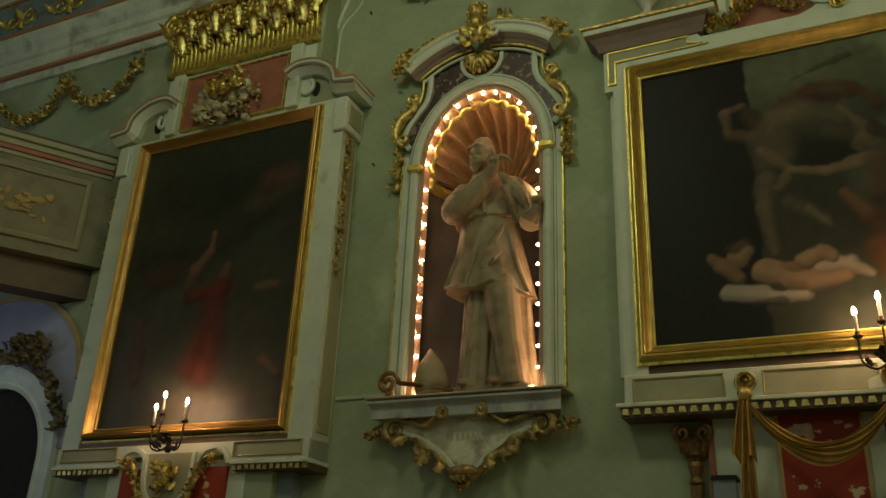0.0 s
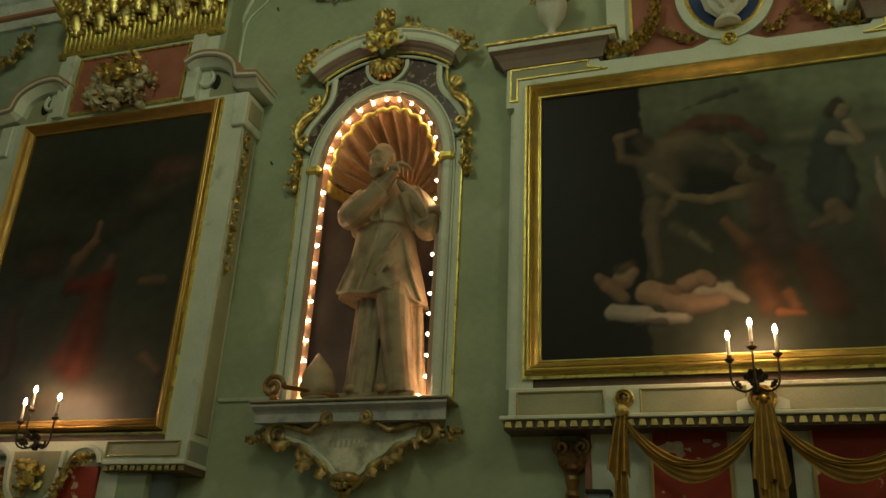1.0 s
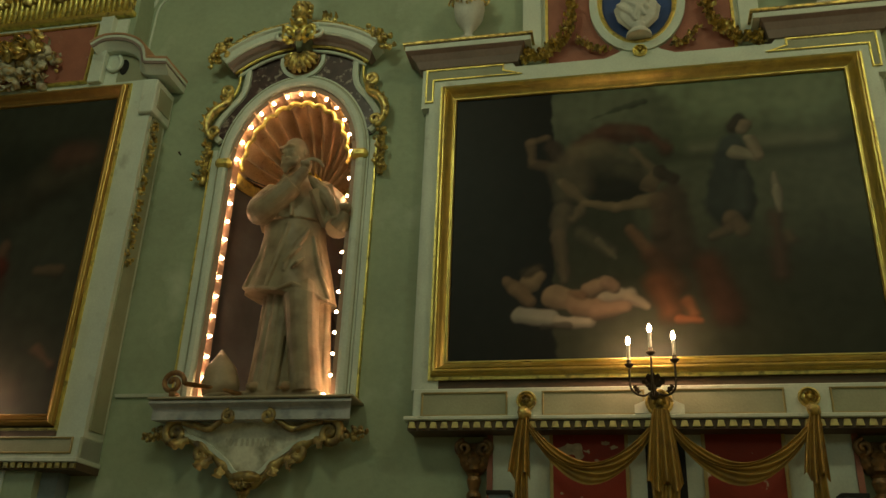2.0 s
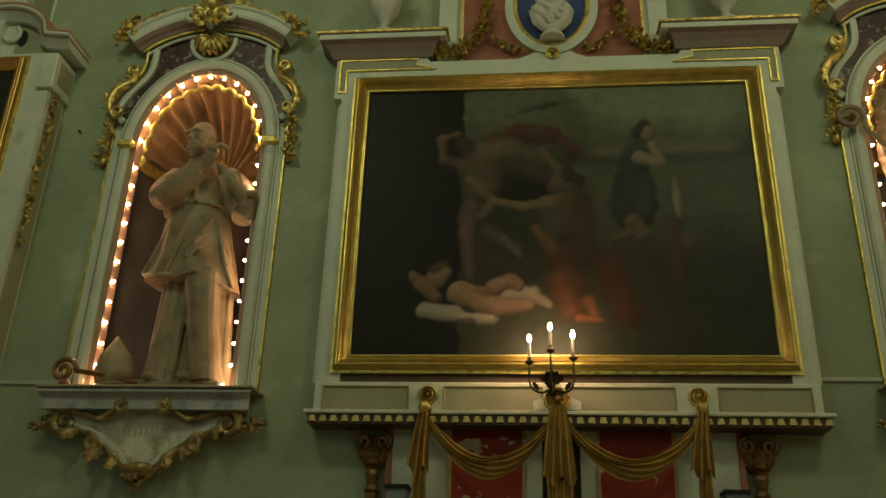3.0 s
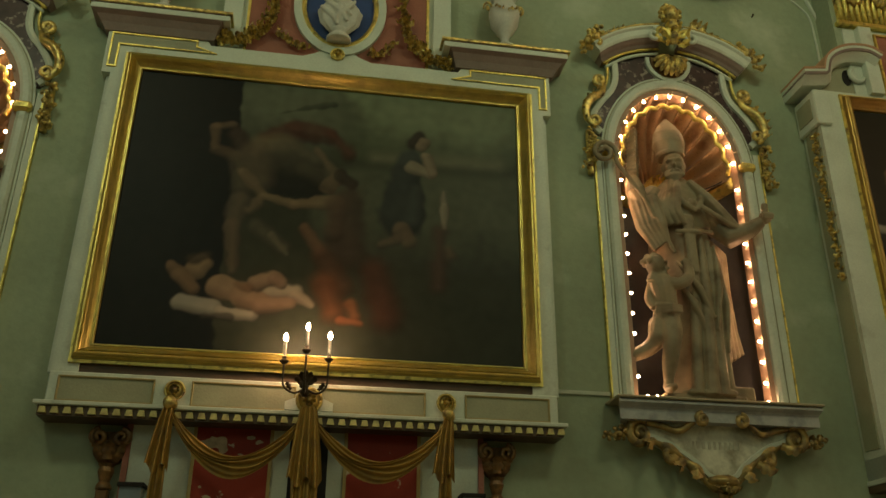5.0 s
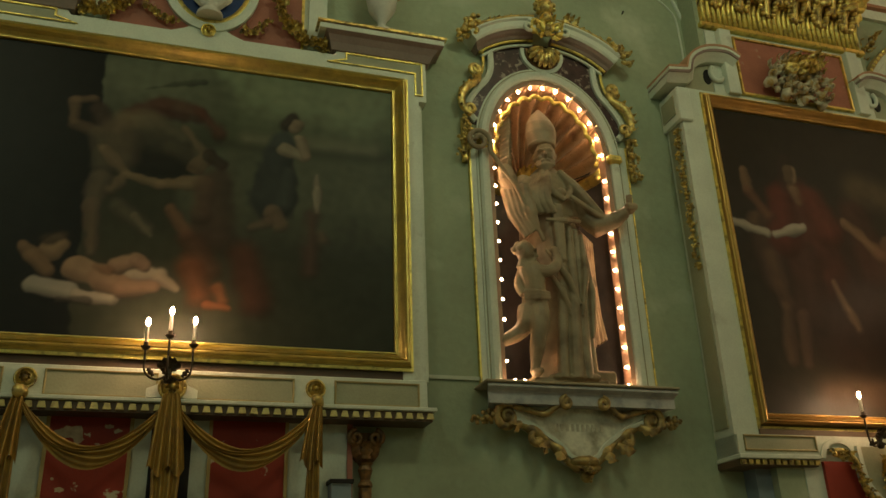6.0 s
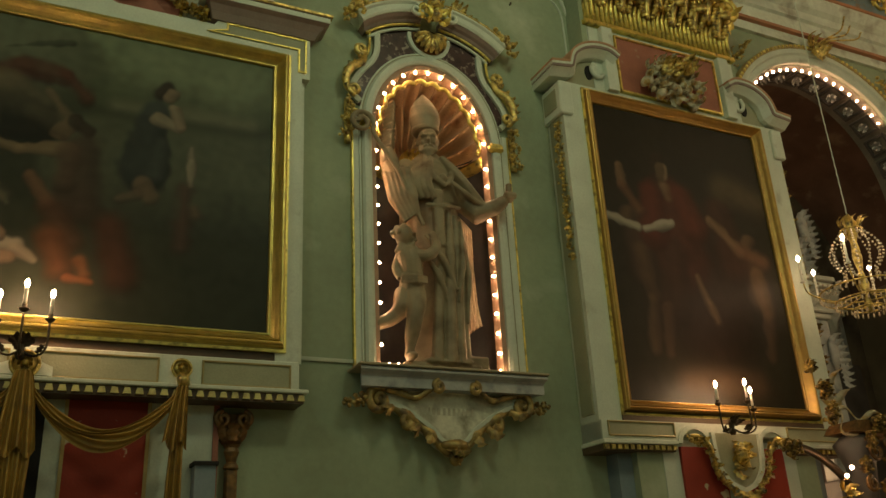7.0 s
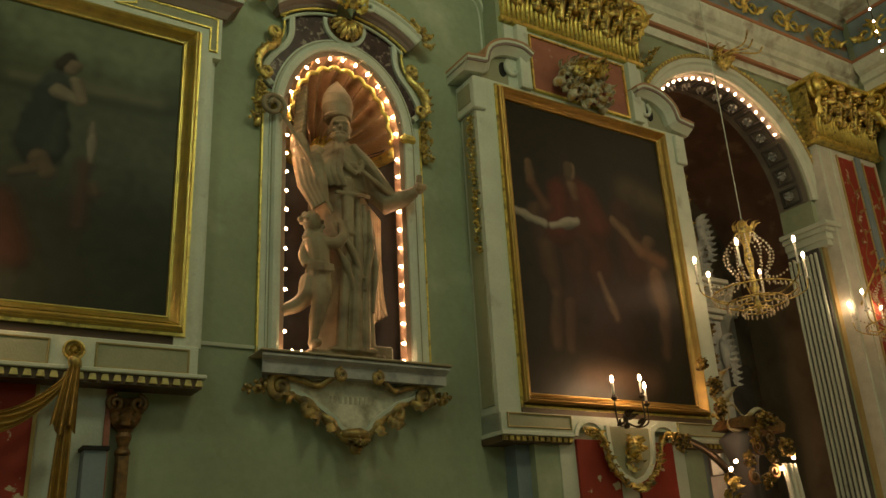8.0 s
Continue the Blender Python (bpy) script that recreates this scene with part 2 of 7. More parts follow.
OCHRE = material("ochre_strip", (0.45, 0.33, 0.13), 0.6, vary=0.15)
TERRA = material("terracotta_ceiling", (0.45, 0.2, 0.1), 0.6, vary=0.15)
FRIEZE = material("blue_grey_frieze", (0.21, 0.28, 0.30), 0.6, vary=0.25, scale=4, dirt=(0.30, 0.17, 0.08), dirt_at=(0.56, 0.66), dirt_scale=5)
FLOOR = material("stone_floor", (0.38, 0.33, 0.25), 0.4, vary=0.2, scale=2)
BULB = glow("lit_bulb", (1.0, 0.60, 0.33), 88)
FLAME = glow("lit_candle_bulb", (1.0, 0.62, 0.34), 400)
SMALLFLAME = glow("lit_chandelier_bulb", (1.0, 0.66, 0.38), 120)
ARCHBULB = glow("lit_arch_bulb", (1.0, 0.56, 0.30), 26)

# ---------------------------------------------------------------- the setting
WALL = 5.75          # the face of the long wall
TOP = 9.65           # ceiling
CM, N1, N2, CL, CR = 0.775, -2.318, 3.87, -5.09, 6.60   # middles of the bays
N1_DZ, N2_DZ = -0.02, 0.05


def arched_bay(bm, x0, x1, z1, cx, rx, rz, zs, zb, y0, y1, n=24):
    """A stretch of wall from x0 to x1 and up to z1, pierced by an arched opening with its foot at zb and its spring at zs."""
    edge = [(cx - rx, zb)] + arc(cx, zs, -rx, rz, 0, 180, n) + [(cx + rx, zb)]
    for y, flip in ((y0, False), (y1, True)):
        def quad(*pts):
            f = [bm.verts.new((x, y, z)) for x, z in pts]
            bm.faces.new(f[::-1] if flip else f)
        quad((x0, 0), (cx - rx, 0), (cx - rx, z1), (x0, z1))
        quad((cx + rx, 0), (x1, 0), (x1, z1), (cx + rx, z1))
        if zb > 0:
            quad((cx - rx, 0), (cx + rx, 0), (cx + rx, zb), (cx - rx, zb))
        for a, b in zip(edge[1:-1], edge[2:-1]):
            quad(a, b, (b[0], z1), (a[0], z1))
    loop = edge + [edge[0]] if zb > 0 else edge
    for a, b in zip(loop, loop[1:]):
        bm.faces.new([bm.verts.new(p) for p in ((a[0], y0, a[1]), (a[0], y1, a[1]), (b[0], y1, b[1]), (b[0], y0, b[1]))])
    return bm


bm = B()
arched_bay(bm, -11.5, -6.6, TOP, -7.95, 0.80, 0.80, 2.88, 0, WALL, WALL + 0.45)
arched_bay(bm, -6.6, -0.8, TOP, N1, 0.61, 0.80, 5.45 + N1_DZ, 3.24 + N1_DZ, WALL, WALL + 0.12)
arched_bay(bm, -0.8, 6.6, TOP, N2, 0.61, 0.80, 5.45 + N2_DZ, 3.24 + N2_DZ, WALL, WALL + 0.12)
arched_bay(bm, 6.6, 12.9, TOP, 9.27, 1.5, 1.5, 6.1, 0, WALL, WALL + 0.5)
bmesh.ops.remove_doubles(bm, verts=bm.verts, dist=0.001)
solid("wall_north", bm, PLASTER, "long green plastered church wall with niches and an arch", "wall", kind="structure")

solid("floor", box(B(), -11.5, 12.9, -7.2, 9.5, -0.1, 0), FLOOR, "worn stone church floor", "floor", kind="structure")
solid("ceiling", box(B(), -11.7, 13.1, -7.4, 9.7, TOP, TOP + 0.2), TERRA, "terracotta painted ceiling with mouldings", "ceiling", kind="structure")
solid("wall_east", box(B(), 12.45, 12.65, -7.2, 9.5, 0, TOP), PLASTER, "green plastered wall of the chancel side", "wall", kind="structure")
solid("wall_west", box(B(), -11.7, -11.5, -7.2, 9.5, 0, TOP), PLASTER, "green plastered entrance wall", "wall", kind="structure")
bm = B()
xs = [-11.5, -5.9, -4.1, -0.1, 1.7, 5.7, 7.5, 12.9]
for i, (a, b) in enumerate(zip(xs, xs[1:])):
    if i % 2:
        box(bm, a, b, -7.2, -7.0, 0, 6.1)
        box(bm, a, b, -7.2, -7.0, 8.7, TOP)
    else:
        box(bm, a, b, -7.2, -7.0, 0, TOP)
solid("wall_south", bm, PLASTER, "unseen green plastered wall with added high windows", "wall", kind="structure")
# flat black panel: the darkness of the doorway put in as colour
bm = B()
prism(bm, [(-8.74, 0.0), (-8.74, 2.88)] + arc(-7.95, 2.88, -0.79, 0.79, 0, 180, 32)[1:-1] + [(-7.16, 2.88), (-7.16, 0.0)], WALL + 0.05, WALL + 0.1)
solid("door_1", bm, BLACK, "black panel that stands in for the doorway's darkness", "door", kind="structure")
# rooms behind the long wall: the side chapel and an added black passage box
bm = B()
for x0, x1, y0, y1 in ((7.0, 7.2, 6.25, 9.5), (12.2, 12.9, 6.25, 9.5), (7.0, 12.9, 9.3, 9.5)):
    box(bm, x0, x1, y0, y1, 0, TOP)
solid("wall_chapel", bm, material("chapel_plaster", (0.20, 0.16, 0.11), 0.7, vary=0.2, scale=1.2, dirt=(0.1, 0.075, 0.05), dirt_at=(0.5, 0.7), dirt_scale=1.5), "brown plastered walls of the side chapel", "wall", kind="structure")
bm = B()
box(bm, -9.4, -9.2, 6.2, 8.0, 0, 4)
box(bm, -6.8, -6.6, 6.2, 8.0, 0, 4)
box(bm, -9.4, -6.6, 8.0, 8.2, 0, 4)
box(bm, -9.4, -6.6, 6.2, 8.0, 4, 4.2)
solid("wall_passage", bm, BLACK, "black box added behind the doorway panel, unseen", "wall", kind="structure")


def entablature(name, m, x0, x1):
    """Architrave, frieze and cornice along local x, face at local y = 0."""
    e = thing(name, "veined cream entablature with a painted blue-grey frieze", "cornice", m, kind="structure")
    prof = [(0.0, 7.86), (-0.05, 7.86), (-0.05, 8.0), (-0.09, 8.02), (-0.09, 8.2), (-0.13, 8.22), (-0.13, 8.33), (-0.19, 8.38), (-0.25, 8.48), (-0.25, 8.53), (-0.16, 8.56), (0.0, 8.56)]
    top = [(0.0, 9.3), (-0.08, 9.3), (-0.14, 9.4), (-0.3, 9.44), (-0.36, 9.55), (-0.36, TOP), (0.0, TOP)]
    for nm, pr, mat in (("architrave", prof, CORNICE), ("crown", top, CORNICE)):
        bm = B()
        a = [bm.verts.new((x0, y, z)) for y, z in pr]
        b = [bm.verts.new((x1, y, z)) for y, z in pr]
        bm.faces.new(a), bm.faces.new(b[::-1])
        for i in range(len(pr)):
            bm.faces.new((a[i], b[i], b[(i + 1) % len(pr)], a[(i + 1) % len(pr)]))
        part(nm, bm, mat, e)
    part("frieze", box(B(), x0, x1, -0.1, 0, 8.56, 9.3), FRIEZE, e, "blue-grey frieze with gilt scrolls")
    for z, y in ((8.545, -0.235), (8.01, -0.075), (9.31, -0.1)):
        part("terracotta_fillet", box(B(), x0, x1, y - 0.03, y + 0.03, z - 0.022, z + 0.022), TERRA, e, "terracotta fillet")
    rng = random.Random(3)
    x = x0 + 0.4
    while x < x1 - 0.3:
        bm = B()
        for s in (-1, 1):
            tube(bm, scroll(x + s * 0.16, 8.95, -0.12, 0.15, 0.03, 90, s * 1.2), 0.022, 6)
            leaf(bm, face_at(x + s * 0.2, -0.1, 8.9, s * 70, 8), 0.22, 0.13)
        leaf(bm, face_at(x, -0.1, 8.8, 0, 8), 0.35, 0.16)
        part("gilt_scroll", bm, GOLD, e, smooth=True)
        x += 0.92
    return e


entablature("cornice_north", pose(0, WALL, 0), -11.5, 12.9)
entablature("cornice_east", pose(12.45, 0, 0, 0, 0, -90), -5.75 + 0.25, 7.0)

# thin painted line along the wall at the height of the niche shelves
bm = B()
for x0, x1, z in ((-3.62, N1 - 0.79, 3.31), (2.6, N2 - 0.8, 3.365), (-11.4, -9.1, 3.34)):
    moulding(bm, [(x0, z), (x1, z)], [(-0.015, WALL + 0.02), (-0.015, WALL - 0.02), (0.01, WALL - 0.03), (0.015, WALL + 0.02)])
solid("trim_string", bm, TRIM, "thin pale string moulding on the wall", "moulding", kind="structure")

# ---------------------------------------------------------------- niches
TABLET = material("aged_tablet", (0.68, 0.66, 0.52), 0.55, vary=0.15, scale=5, fine=40, dirt=(0.2, 0.17, 0.1), dirt_at=(0.5, 0.75), dirt_scale=6)


def bulb_mesh():
    """A small lit bulb that points along local z, in a dark socket."""
    bm = B()
    blob(bm, (0, 0, 0.004), (0.0125, 0.0125, 0.017), 0, 2)
    lit = len(bm.faces)
    lathe(bm, [(0.008, -0.034), (0.009, -0.016), (0.006, -0.012)], 8)
    for i, f in enumerate(bm.faces):
        f.material_index = 0 if i < lit else 1
    return finish(bm, "bulb", [BULB, IRON], True)


BULB_MESH = bulb_mesh()


def niche_surround(m, label):
    """The stucco surround of a statue niche, about its middle on the wall's face; heights are those of the church."""
    t = thing("niche_surround", label, "niche", m, "statue niches", "")
    a, zs, ze, zb = 0.61, 5.45, 0.80, 3.24
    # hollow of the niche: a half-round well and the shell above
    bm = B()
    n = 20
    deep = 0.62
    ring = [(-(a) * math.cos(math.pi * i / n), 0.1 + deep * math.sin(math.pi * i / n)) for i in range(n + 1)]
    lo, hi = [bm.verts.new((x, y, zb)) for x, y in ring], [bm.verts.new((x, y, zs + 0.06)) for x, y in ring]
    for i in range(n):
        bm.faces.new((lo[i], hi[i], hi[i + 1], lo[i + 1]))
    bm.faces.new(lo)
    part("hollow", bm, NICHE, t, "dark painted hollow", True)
    # box added behind the hollow to keep the world's light out
    bm = B()
    box(bm, -0.68, 0.68, 0.78, 0.86, zb - 0.05, 6.45)
    for s in (-1, 1):
        box(bm, s * 0.66 - 0.03, s * 0.66 + 0.03, 0.125, 0.8, zb - 0.05, 6.45)
    box(bm, -0.69, 0.69, 0.125, 0.86, 6.4, 6.5)
    part("masonry", bm, BROWN, t, "unseen box that closes the niche against outside light")
    bm = B()
    ribs, rows = 12, 16
    cols = ribs * 12
    grid = []
    for j in range(rows + 1):
        s = j / rows
        line = []
        for i in range(cols + 1):
            ang = math.pi * i / cols
            wave = abs(math.sin(ribs * ang)) ** 0.75
            r = s * (1 + (0.05 * wave - 0.025) * s)
            x, z = -math.cos(ang) * r * a * 0.985, math.sin(ang) * r * ze * 0.985
            y = 0.02 + (deep + 0.04) * math.sqrt(max(0, 1 - min(1, s) ** 2)) + 0.30 * s * (1 - 0.72 * s) * 2.2 * (wave - 0.5)
            line.append(bm.verts.new((x, y - 0.08 * s * (1 - s), zs - 0.02 + z)))
        grid.append(line)
    for p, q in zip(grid, grid[1:]):
        for i in range(cols):
            bm.faces.new((p[i], p[i + 1], q[i + 1], q[i]))
    bmesh.ops.remove_doubles(bm, verts=bm.verts, dist=0.0005)
    part("shell", bm, SHELL, t, "fluted orange-brown scallop shell", True)
    # scalloped gilt lip of the shell and its lower rim
    bm = B()
    lip = []
    for i in range(241):
        ang = math.pi * i / 240
        r = 0.815 + 0.045 * abs(math.sin(ribs * ang))
        lip.append((-math.cos(ang) * a * r, 0.05, zs - 0.02 + math.sin(ang) * ze * r))
    tube(bm, lip, 0.021, 8)
    part("shell_lip", bm, GOLD, t, "wavy gilt lip", True)
    bm = B()
    rim = [(-(a - 0.02) * math.cos(math.pi * i / 24), 0.1 + (deep - 0.02) * math.sin(math.pi * i / 24), zs - 0.06) for i in range(25)]
    tube(bm, rim, [0.06] * 25, 10)
    part("shell_rim", bm, GOLD, t, "worn gilt rim under the shell", True)
    # hinge knot of the shell
    bm = B()
    blob(bm, (0, deep - 0.02, zs - 0.0), (0.12, 0.08, 0.1), 0.3)
    for r in (-50, -25, 0, 25, 50):
        leaf(bm, face_at(0, deep - 0.08, zs - 0.02, r, 15), 0.22, 0.09)
    part("shell_hinge", bm, GOLD, t, "", True)
    # reveal with a rosy lining that carries the bulbs
    edge = [(-a, zb)] + arc(0, zs, -a, ze, 0, 180, 40) + [(a, zb)]
    bm = B()
    moulding(bm, edge, [(0.0, 0.10), (0.0, -0.015), (-0.045, -0.015), (-0.045, 0.10)])
    part("lining", bm, material("rosy_lining", (0.46, 0.29, 0.2), 0.5, vary=0.12, scale=7), t, "rosy reveal lining behind the bulbs")
    # frame band
    bm = B()
    moulding(bm, edge, [(0.002, 0.0), (0.002, -0.045), (0.03, -0.06), (0.07, -0.06), (0.09, -0.035), (0.115, -0.035), (0.115, 0.0)])
    part("frame", bm, TRIM, t, "pale moulded frame")
    bm = B()
    moulding(bm, edge, [(0.088, -0.03), (0.09, -0.040), (0.098, -0.041), (0.102, -0.03)])
    part("gilt_line", bm, PANEL, t)
    # outer stiles with gilt edge
    for s in (-1, 1):
        x0, x1 = s * 0.728, s * 0.78
        part("stile", box(B(), min(x0, x1), max(x0, x1), -0.03, 0, zb, 5.62, 0.004), TRIM, t)
        part("gilt_edge", box(B(), min(s * 0.78, s * 0.795), max(s * 0.78, s * 0.795), -0.035, 0, zb, 5.62), GOLD, t)
        part("clip", box(B(), s * 0.645 - 0.075, s * 0.645 + 0.075, -0.09, -0.01, zs - 0.03, zs + 0.06, 0.025), GOLD, t, "gilt clip at the arch foot")
    # marble field above the arch, between S-shaped sides
    right = [(p.x, p.y) for p in curve((0.735, 5.68), (0.80, 5.76), (0.795, 5.90), (0.70, 6.06), (0.605, 6.18), (0.565, 6.30), (0.56, 6.47))]
    arch_up = arc(0, zs, -(a + 0.11), ze + 0.11, 14, 166, 30)
    bm = B()
    # two halves, so that each outline stays simple
    for s in (-1, 1):
        half = [(s * abs(x), z) for x, z in arch_up if x >= 0][:]
        half = sorted(half, key=lambda p: abs(p[0]))
        outl = [(0, zs + ze + 0.11)] + half + [(s * x, z) for x, z in right] + [(s * 0.40, 6.56), (s * 0.20, 6.64), (0, 6.66)]
        prism(bm, outl, -0.02, 0.0)
    part("marble_field", bm, MARBLE, t, "dark purple veined marble field")
    for s in (-1, 1):
        bm = B()
        moulding(bm, [(s * x, z) for x, z in right], [(s * -0.0, 0), (s * 0.0, -0.05), (s * 0.03, -0.06), (s * 0.055, -0.05), (s * 0.055, 0)])
        part("field_border", bm, TRIM, t)
        bm = B()
        tube(bm, [(s * (x + 0.05), -0.045, z) for x, z in right[14:]], 0.014, 6)
        part("gilt_bead", bm, GOLD, t, "", True)
    # curved pediment: pale fascia, cove coloured mauve as shade, gilt beads against the field
    ped = arc(0, 5.93, 0.99, 0.83, 43, 137, 30)
    for half in (ped[:14][::-1], ped[17:][::-1]):
        bm = B()
        moulding(bm, half, [(-0.02, 0), (-0.02, -0.165), (0.0, -0.178), (0.055, -0.178), (0.07, -0.2), (0.09, -0.2), (0.09, 0)])
        part("pediment", bm, TRIM, t, "pale curved pediment")
        bm = B()
        moulding(bm, half, [(-0.021, 0), (-0.021, -0.155), (-0.045, -0.13), (-0.06, -0.10), (-0.085, -0.085), (-0.085, 0)])
        part("pediment_cove", bm, MAUVE, t, "cove under the pediment, mauve as its shade")
        for u, yy, r, mat in ((-0.098, -0.07, 0.014, GOLD), (-0.135, -0.045, 0.016, TRIM), (0.098, -0.195, 0.012, OLDGOLD)):
            k0, k1 = 1 + u / 0.99, 1 + u / 0.83
            bm = B()
            tube(bm, [(x * k0, yy, 5.93 + (z - 5.93) * k1) for x, z in half], r, 8)
            part("bead", bm, mat, t, "", True)
    rng = random.Random(5)

    def tuft(bm, x, y, z, r, n):
        """A knot of small leaves and fruit, lumpy and dark between."""
        for i in range(n):
            a2, q = rng.uniform(0, 6.28), rng.uniform(0.1, 1) * r
            px, pz = x + q * math.cos(a2), z + q * math.sin(a2)
            blob(bm, (px, y - rng.uniform(0, 0.05), pz), rng.uniform(0.26, 0.42) * r, 0.5, 2)
            leaf(bm, face_at(px, y - 0.02, pz, 90 - math.degrees(a2) + rng.uniform(-50, 50), rng.uniform(5, 40)), r * 0.5, r * 0.55, 1.3, 1)

    # foliage at the pediment's ends and low leaves along its back
    for s in (-1, 1):
        bm = B()
        tuft(bm, s * 0.80, -0.16, 6.60, 0.085, 16)
        tuft(bm, s * 0.86, -0.14, 6.52, 0.06, 9)
        tuft(bm, s * 0.72, -0.15, 6.70, 0.06, 9)
        part("foliage", bm, OLDGOLD, t, "worn gilt leaves and berries", True)
        bm = B()
        for i in range(16):
            ang = radians(51 + 1.75 * i)
            x, z = 1.10 * math.cos(ang), 5.93 + 0.935 * math.sin(ang)
            leaf(bm, face_at(s * x, -0.15, z - 0.02, s * (70 + rng.uniform(-25, 25)), 12), rng.uniform(0.06, 0.085), 0.07, 1.2, 1)
        part("leaf_crest", bm, OLDGOLD, t, "low gilt leaves along the pediment", True)
        # side scroll: curl on top, leafy back, volute at the foot
        bm = B()
        tube(bm, scroll(s * 0.70, 6.235, -0.07, 0.062, 0.014, 250 if s > 0 else -70, s * 1.4), 0.024, 8)
        q = curve((s * 0.655, -0.06, 6.20), (s * 0.70, -0.07, 6.10), (s * 0.80, -0.085, 6.02), (s * 0.855, -0.085, 5.92), (s * 0.845, -0.08, 5.80), (s * 0.78, -0.08, 5.745), n=7)
        tube(bm, q, [0.018 + 0.024 * math.sin(math.pi * (i / (len(q) - 1)) ** 0.8) for i in range(len(q))], 10)
        tube(bm, scroll(s * 0.775, 5.785, -0.085, 0.06, 0.014, 270, s * 1.4), 0.022, 8)
        for i in range(6):
            p = q[6 + 4 * i]
            leaf(bm, face_at(p.x, p.y, p.z, s * (60 + 18 * i), 25), 0.10, 0.06)
        part("side_scroll", bm, OLDGOLD, t, "gilt side scroll", True)
        for i in range(5):
            bm = B()
            tube(bm, [(s * 0.83, -0.03, 5.70 - 0.085 * i), (s * 0.835, -0.035, 5.60 - 0.085 * i)], 0.03, 8)
            tuft(bm, s * (0.815 + 0.009 * i + 0.02 * (-1) ** i), -0.055, 5.655 - 0.085 * i, 0.05, 9)
            part("drop", bm, OLDGOLD, t, "gilt knot of leaves and fruit", True)
    # crest: small shell in a pale U, scrolled bow, curly head-shaped knob
    for s in (-1, 1):
        bm = B()
        tube(bm, curve((s * 0.02, -0.2, 6.69), (s * 0.07, -0.23, 6.76), (s * 0.14, -0.22, 6.77), (s * 0.155, -0.2, 6.70), (s * 0.10, -0.19, 6.67), n=6), [0.024 + 0.008 * math.sin(i * 0.7) for i in range(25)], 9)
        leaf(bm, face_at(s * 0.05, -0.2, 6.72, s * 65, 15), 0.15, 0.08)
        leaf(bm, face_at(s * 0.04, -0.19, 6.68, s * 140, 10), 0.17, 0.075)
        leaf(bm, face_at(s * 0.02, -0.2, 6.74, s * 25, 15), 0.15, 0.07)
        part("crest_bow", bm, GOLD, t, "gilt leafy bow", True)
        bm = B()
        tube(bm, scroll(s * 0.185, 6.725, -0.2, 0.07, 0.02, 90, s * 1.2), 0.02, 8)
        part("crest_curl", bm, TRIM, t, "pale curl of the pediment", True)
    bm = B()
    blob(bm, (0, -0.2, 6.71), (0.05, 0.06, 0.06), 0.3, 2)
    leaf(bm, face_at(0, -0.22, 6.72, 180, 4), 0.2, 0.09)
    part("crest_boss", bm, OLDGOLD, t, "", True)
    for i in range(9):
        ang = radians(-80 + 20 * i)
        dx, dz = math.sin(ang), -math.cos(ang)
        r = 0.165 + 0.012 * (i % 2)
        bm = B()
        tube(bm, [(dx * 0.03, -0.13, 6.56 + dz * 0.02), (dx * r * 0.5, -0.14, 6.555 + dz * r * 0.55), (dx * r * 0.85, -0.115, 6.55 + dz * r * 0.95), (dx * r * 0.95, -0.08, 6.545 + dz * r * 1.06)], [0.012, 0.02, 0.028, 0.014], 8)
        part("shell_rib", bm, OLDGOLD, t, "", True)
    part("shell_ground", prism(B(), arc(0, 6.54, 0.175, 0.18, 170, 370, 18), -0.06, 0), DARKGILT, t, "dark gilt ground of the small shell")
    bm = B()
    blob(bm, (0, -0.22, 6.965), (0.072, 0.08, 0.092), 0.06, 3)
    tube(bm, [(0, -0.2, 6.93), (0, -0.2, 6.80)], [0.05, 0.075], 10)
    blob(bm, (0, -0.3, 6.955), (0.014, 0.018, 0.024), 0, 1)
    for i in range(34):
        ang = math.pi * (i + 0.5) / 34 * 1.5 - 0.25 * math.pi
        k = 0.9 + 0.2 * rng.random()
        blob(bm, (-0.085 * k * math.cos(ang), -0.17 - 0.05 * rng.random(), 6.985 + 0.095 * k * math.sin(ang)), rng.uniform(0.018, 0.028), 0.3, 2)
    part("mask", bm, OLDGOLD, t, "plain gilt knob with curls", True)
    bm = B()
    moulding(bm, arc(0, 6.54, 0.205, 0.20, 170, 370, 22), [(-0.018, 0), (-0.018, -0.05), (0.02, -0.05), (0.02, 0)])
    part("crest_border", bm, TRIM, t)
    # spray of leaves beside the crest, on one side only
    bm = B()
    for i, (x, z, r) in enumerate(((0.20, 6.84, 20), (0.26, 6.84, -5), (0.30, 6.83, 35), (0.23, 6.86, 50))):
        leaf(bm, face_at(x, -0.16, z, r, 10), 0.13, 0.06)
    part("crest_spray", bm, OLDGOLD, t, "", True)
    bm = B()
    # console below the shelf: white tablet in gilt scrolls, deeper than wide scrolls alone would make it
    def hung(name, bm, *rest):
        for v in bm.verts:
            v.co.z = 3.08 + (v.co.z - 3.08) * (1.13 if v.co.z < 3.08 else 1.0)
        return part(name, bm, *rest)

    side = [(p.x, p.y) for p in curve((0.0, 2.66), (0.12, 2.70), (0.2, 2.78), (0.32, 2.86), (0.46, 2.94), (0.62, 3.0), (0.66, 3.08), n=5)]
    out = side + [(0.4, 3.08), (0, 3.08), (-0.4, 3.08)] + [(-x, z) for x, z in side[::-1][:-1]]
    prism(bm, out, -0.12, 0.0)
    hung("tablet", bm, TABLET, t, "grey-white stucco tablet")
    bm = B()
    x = -0.21
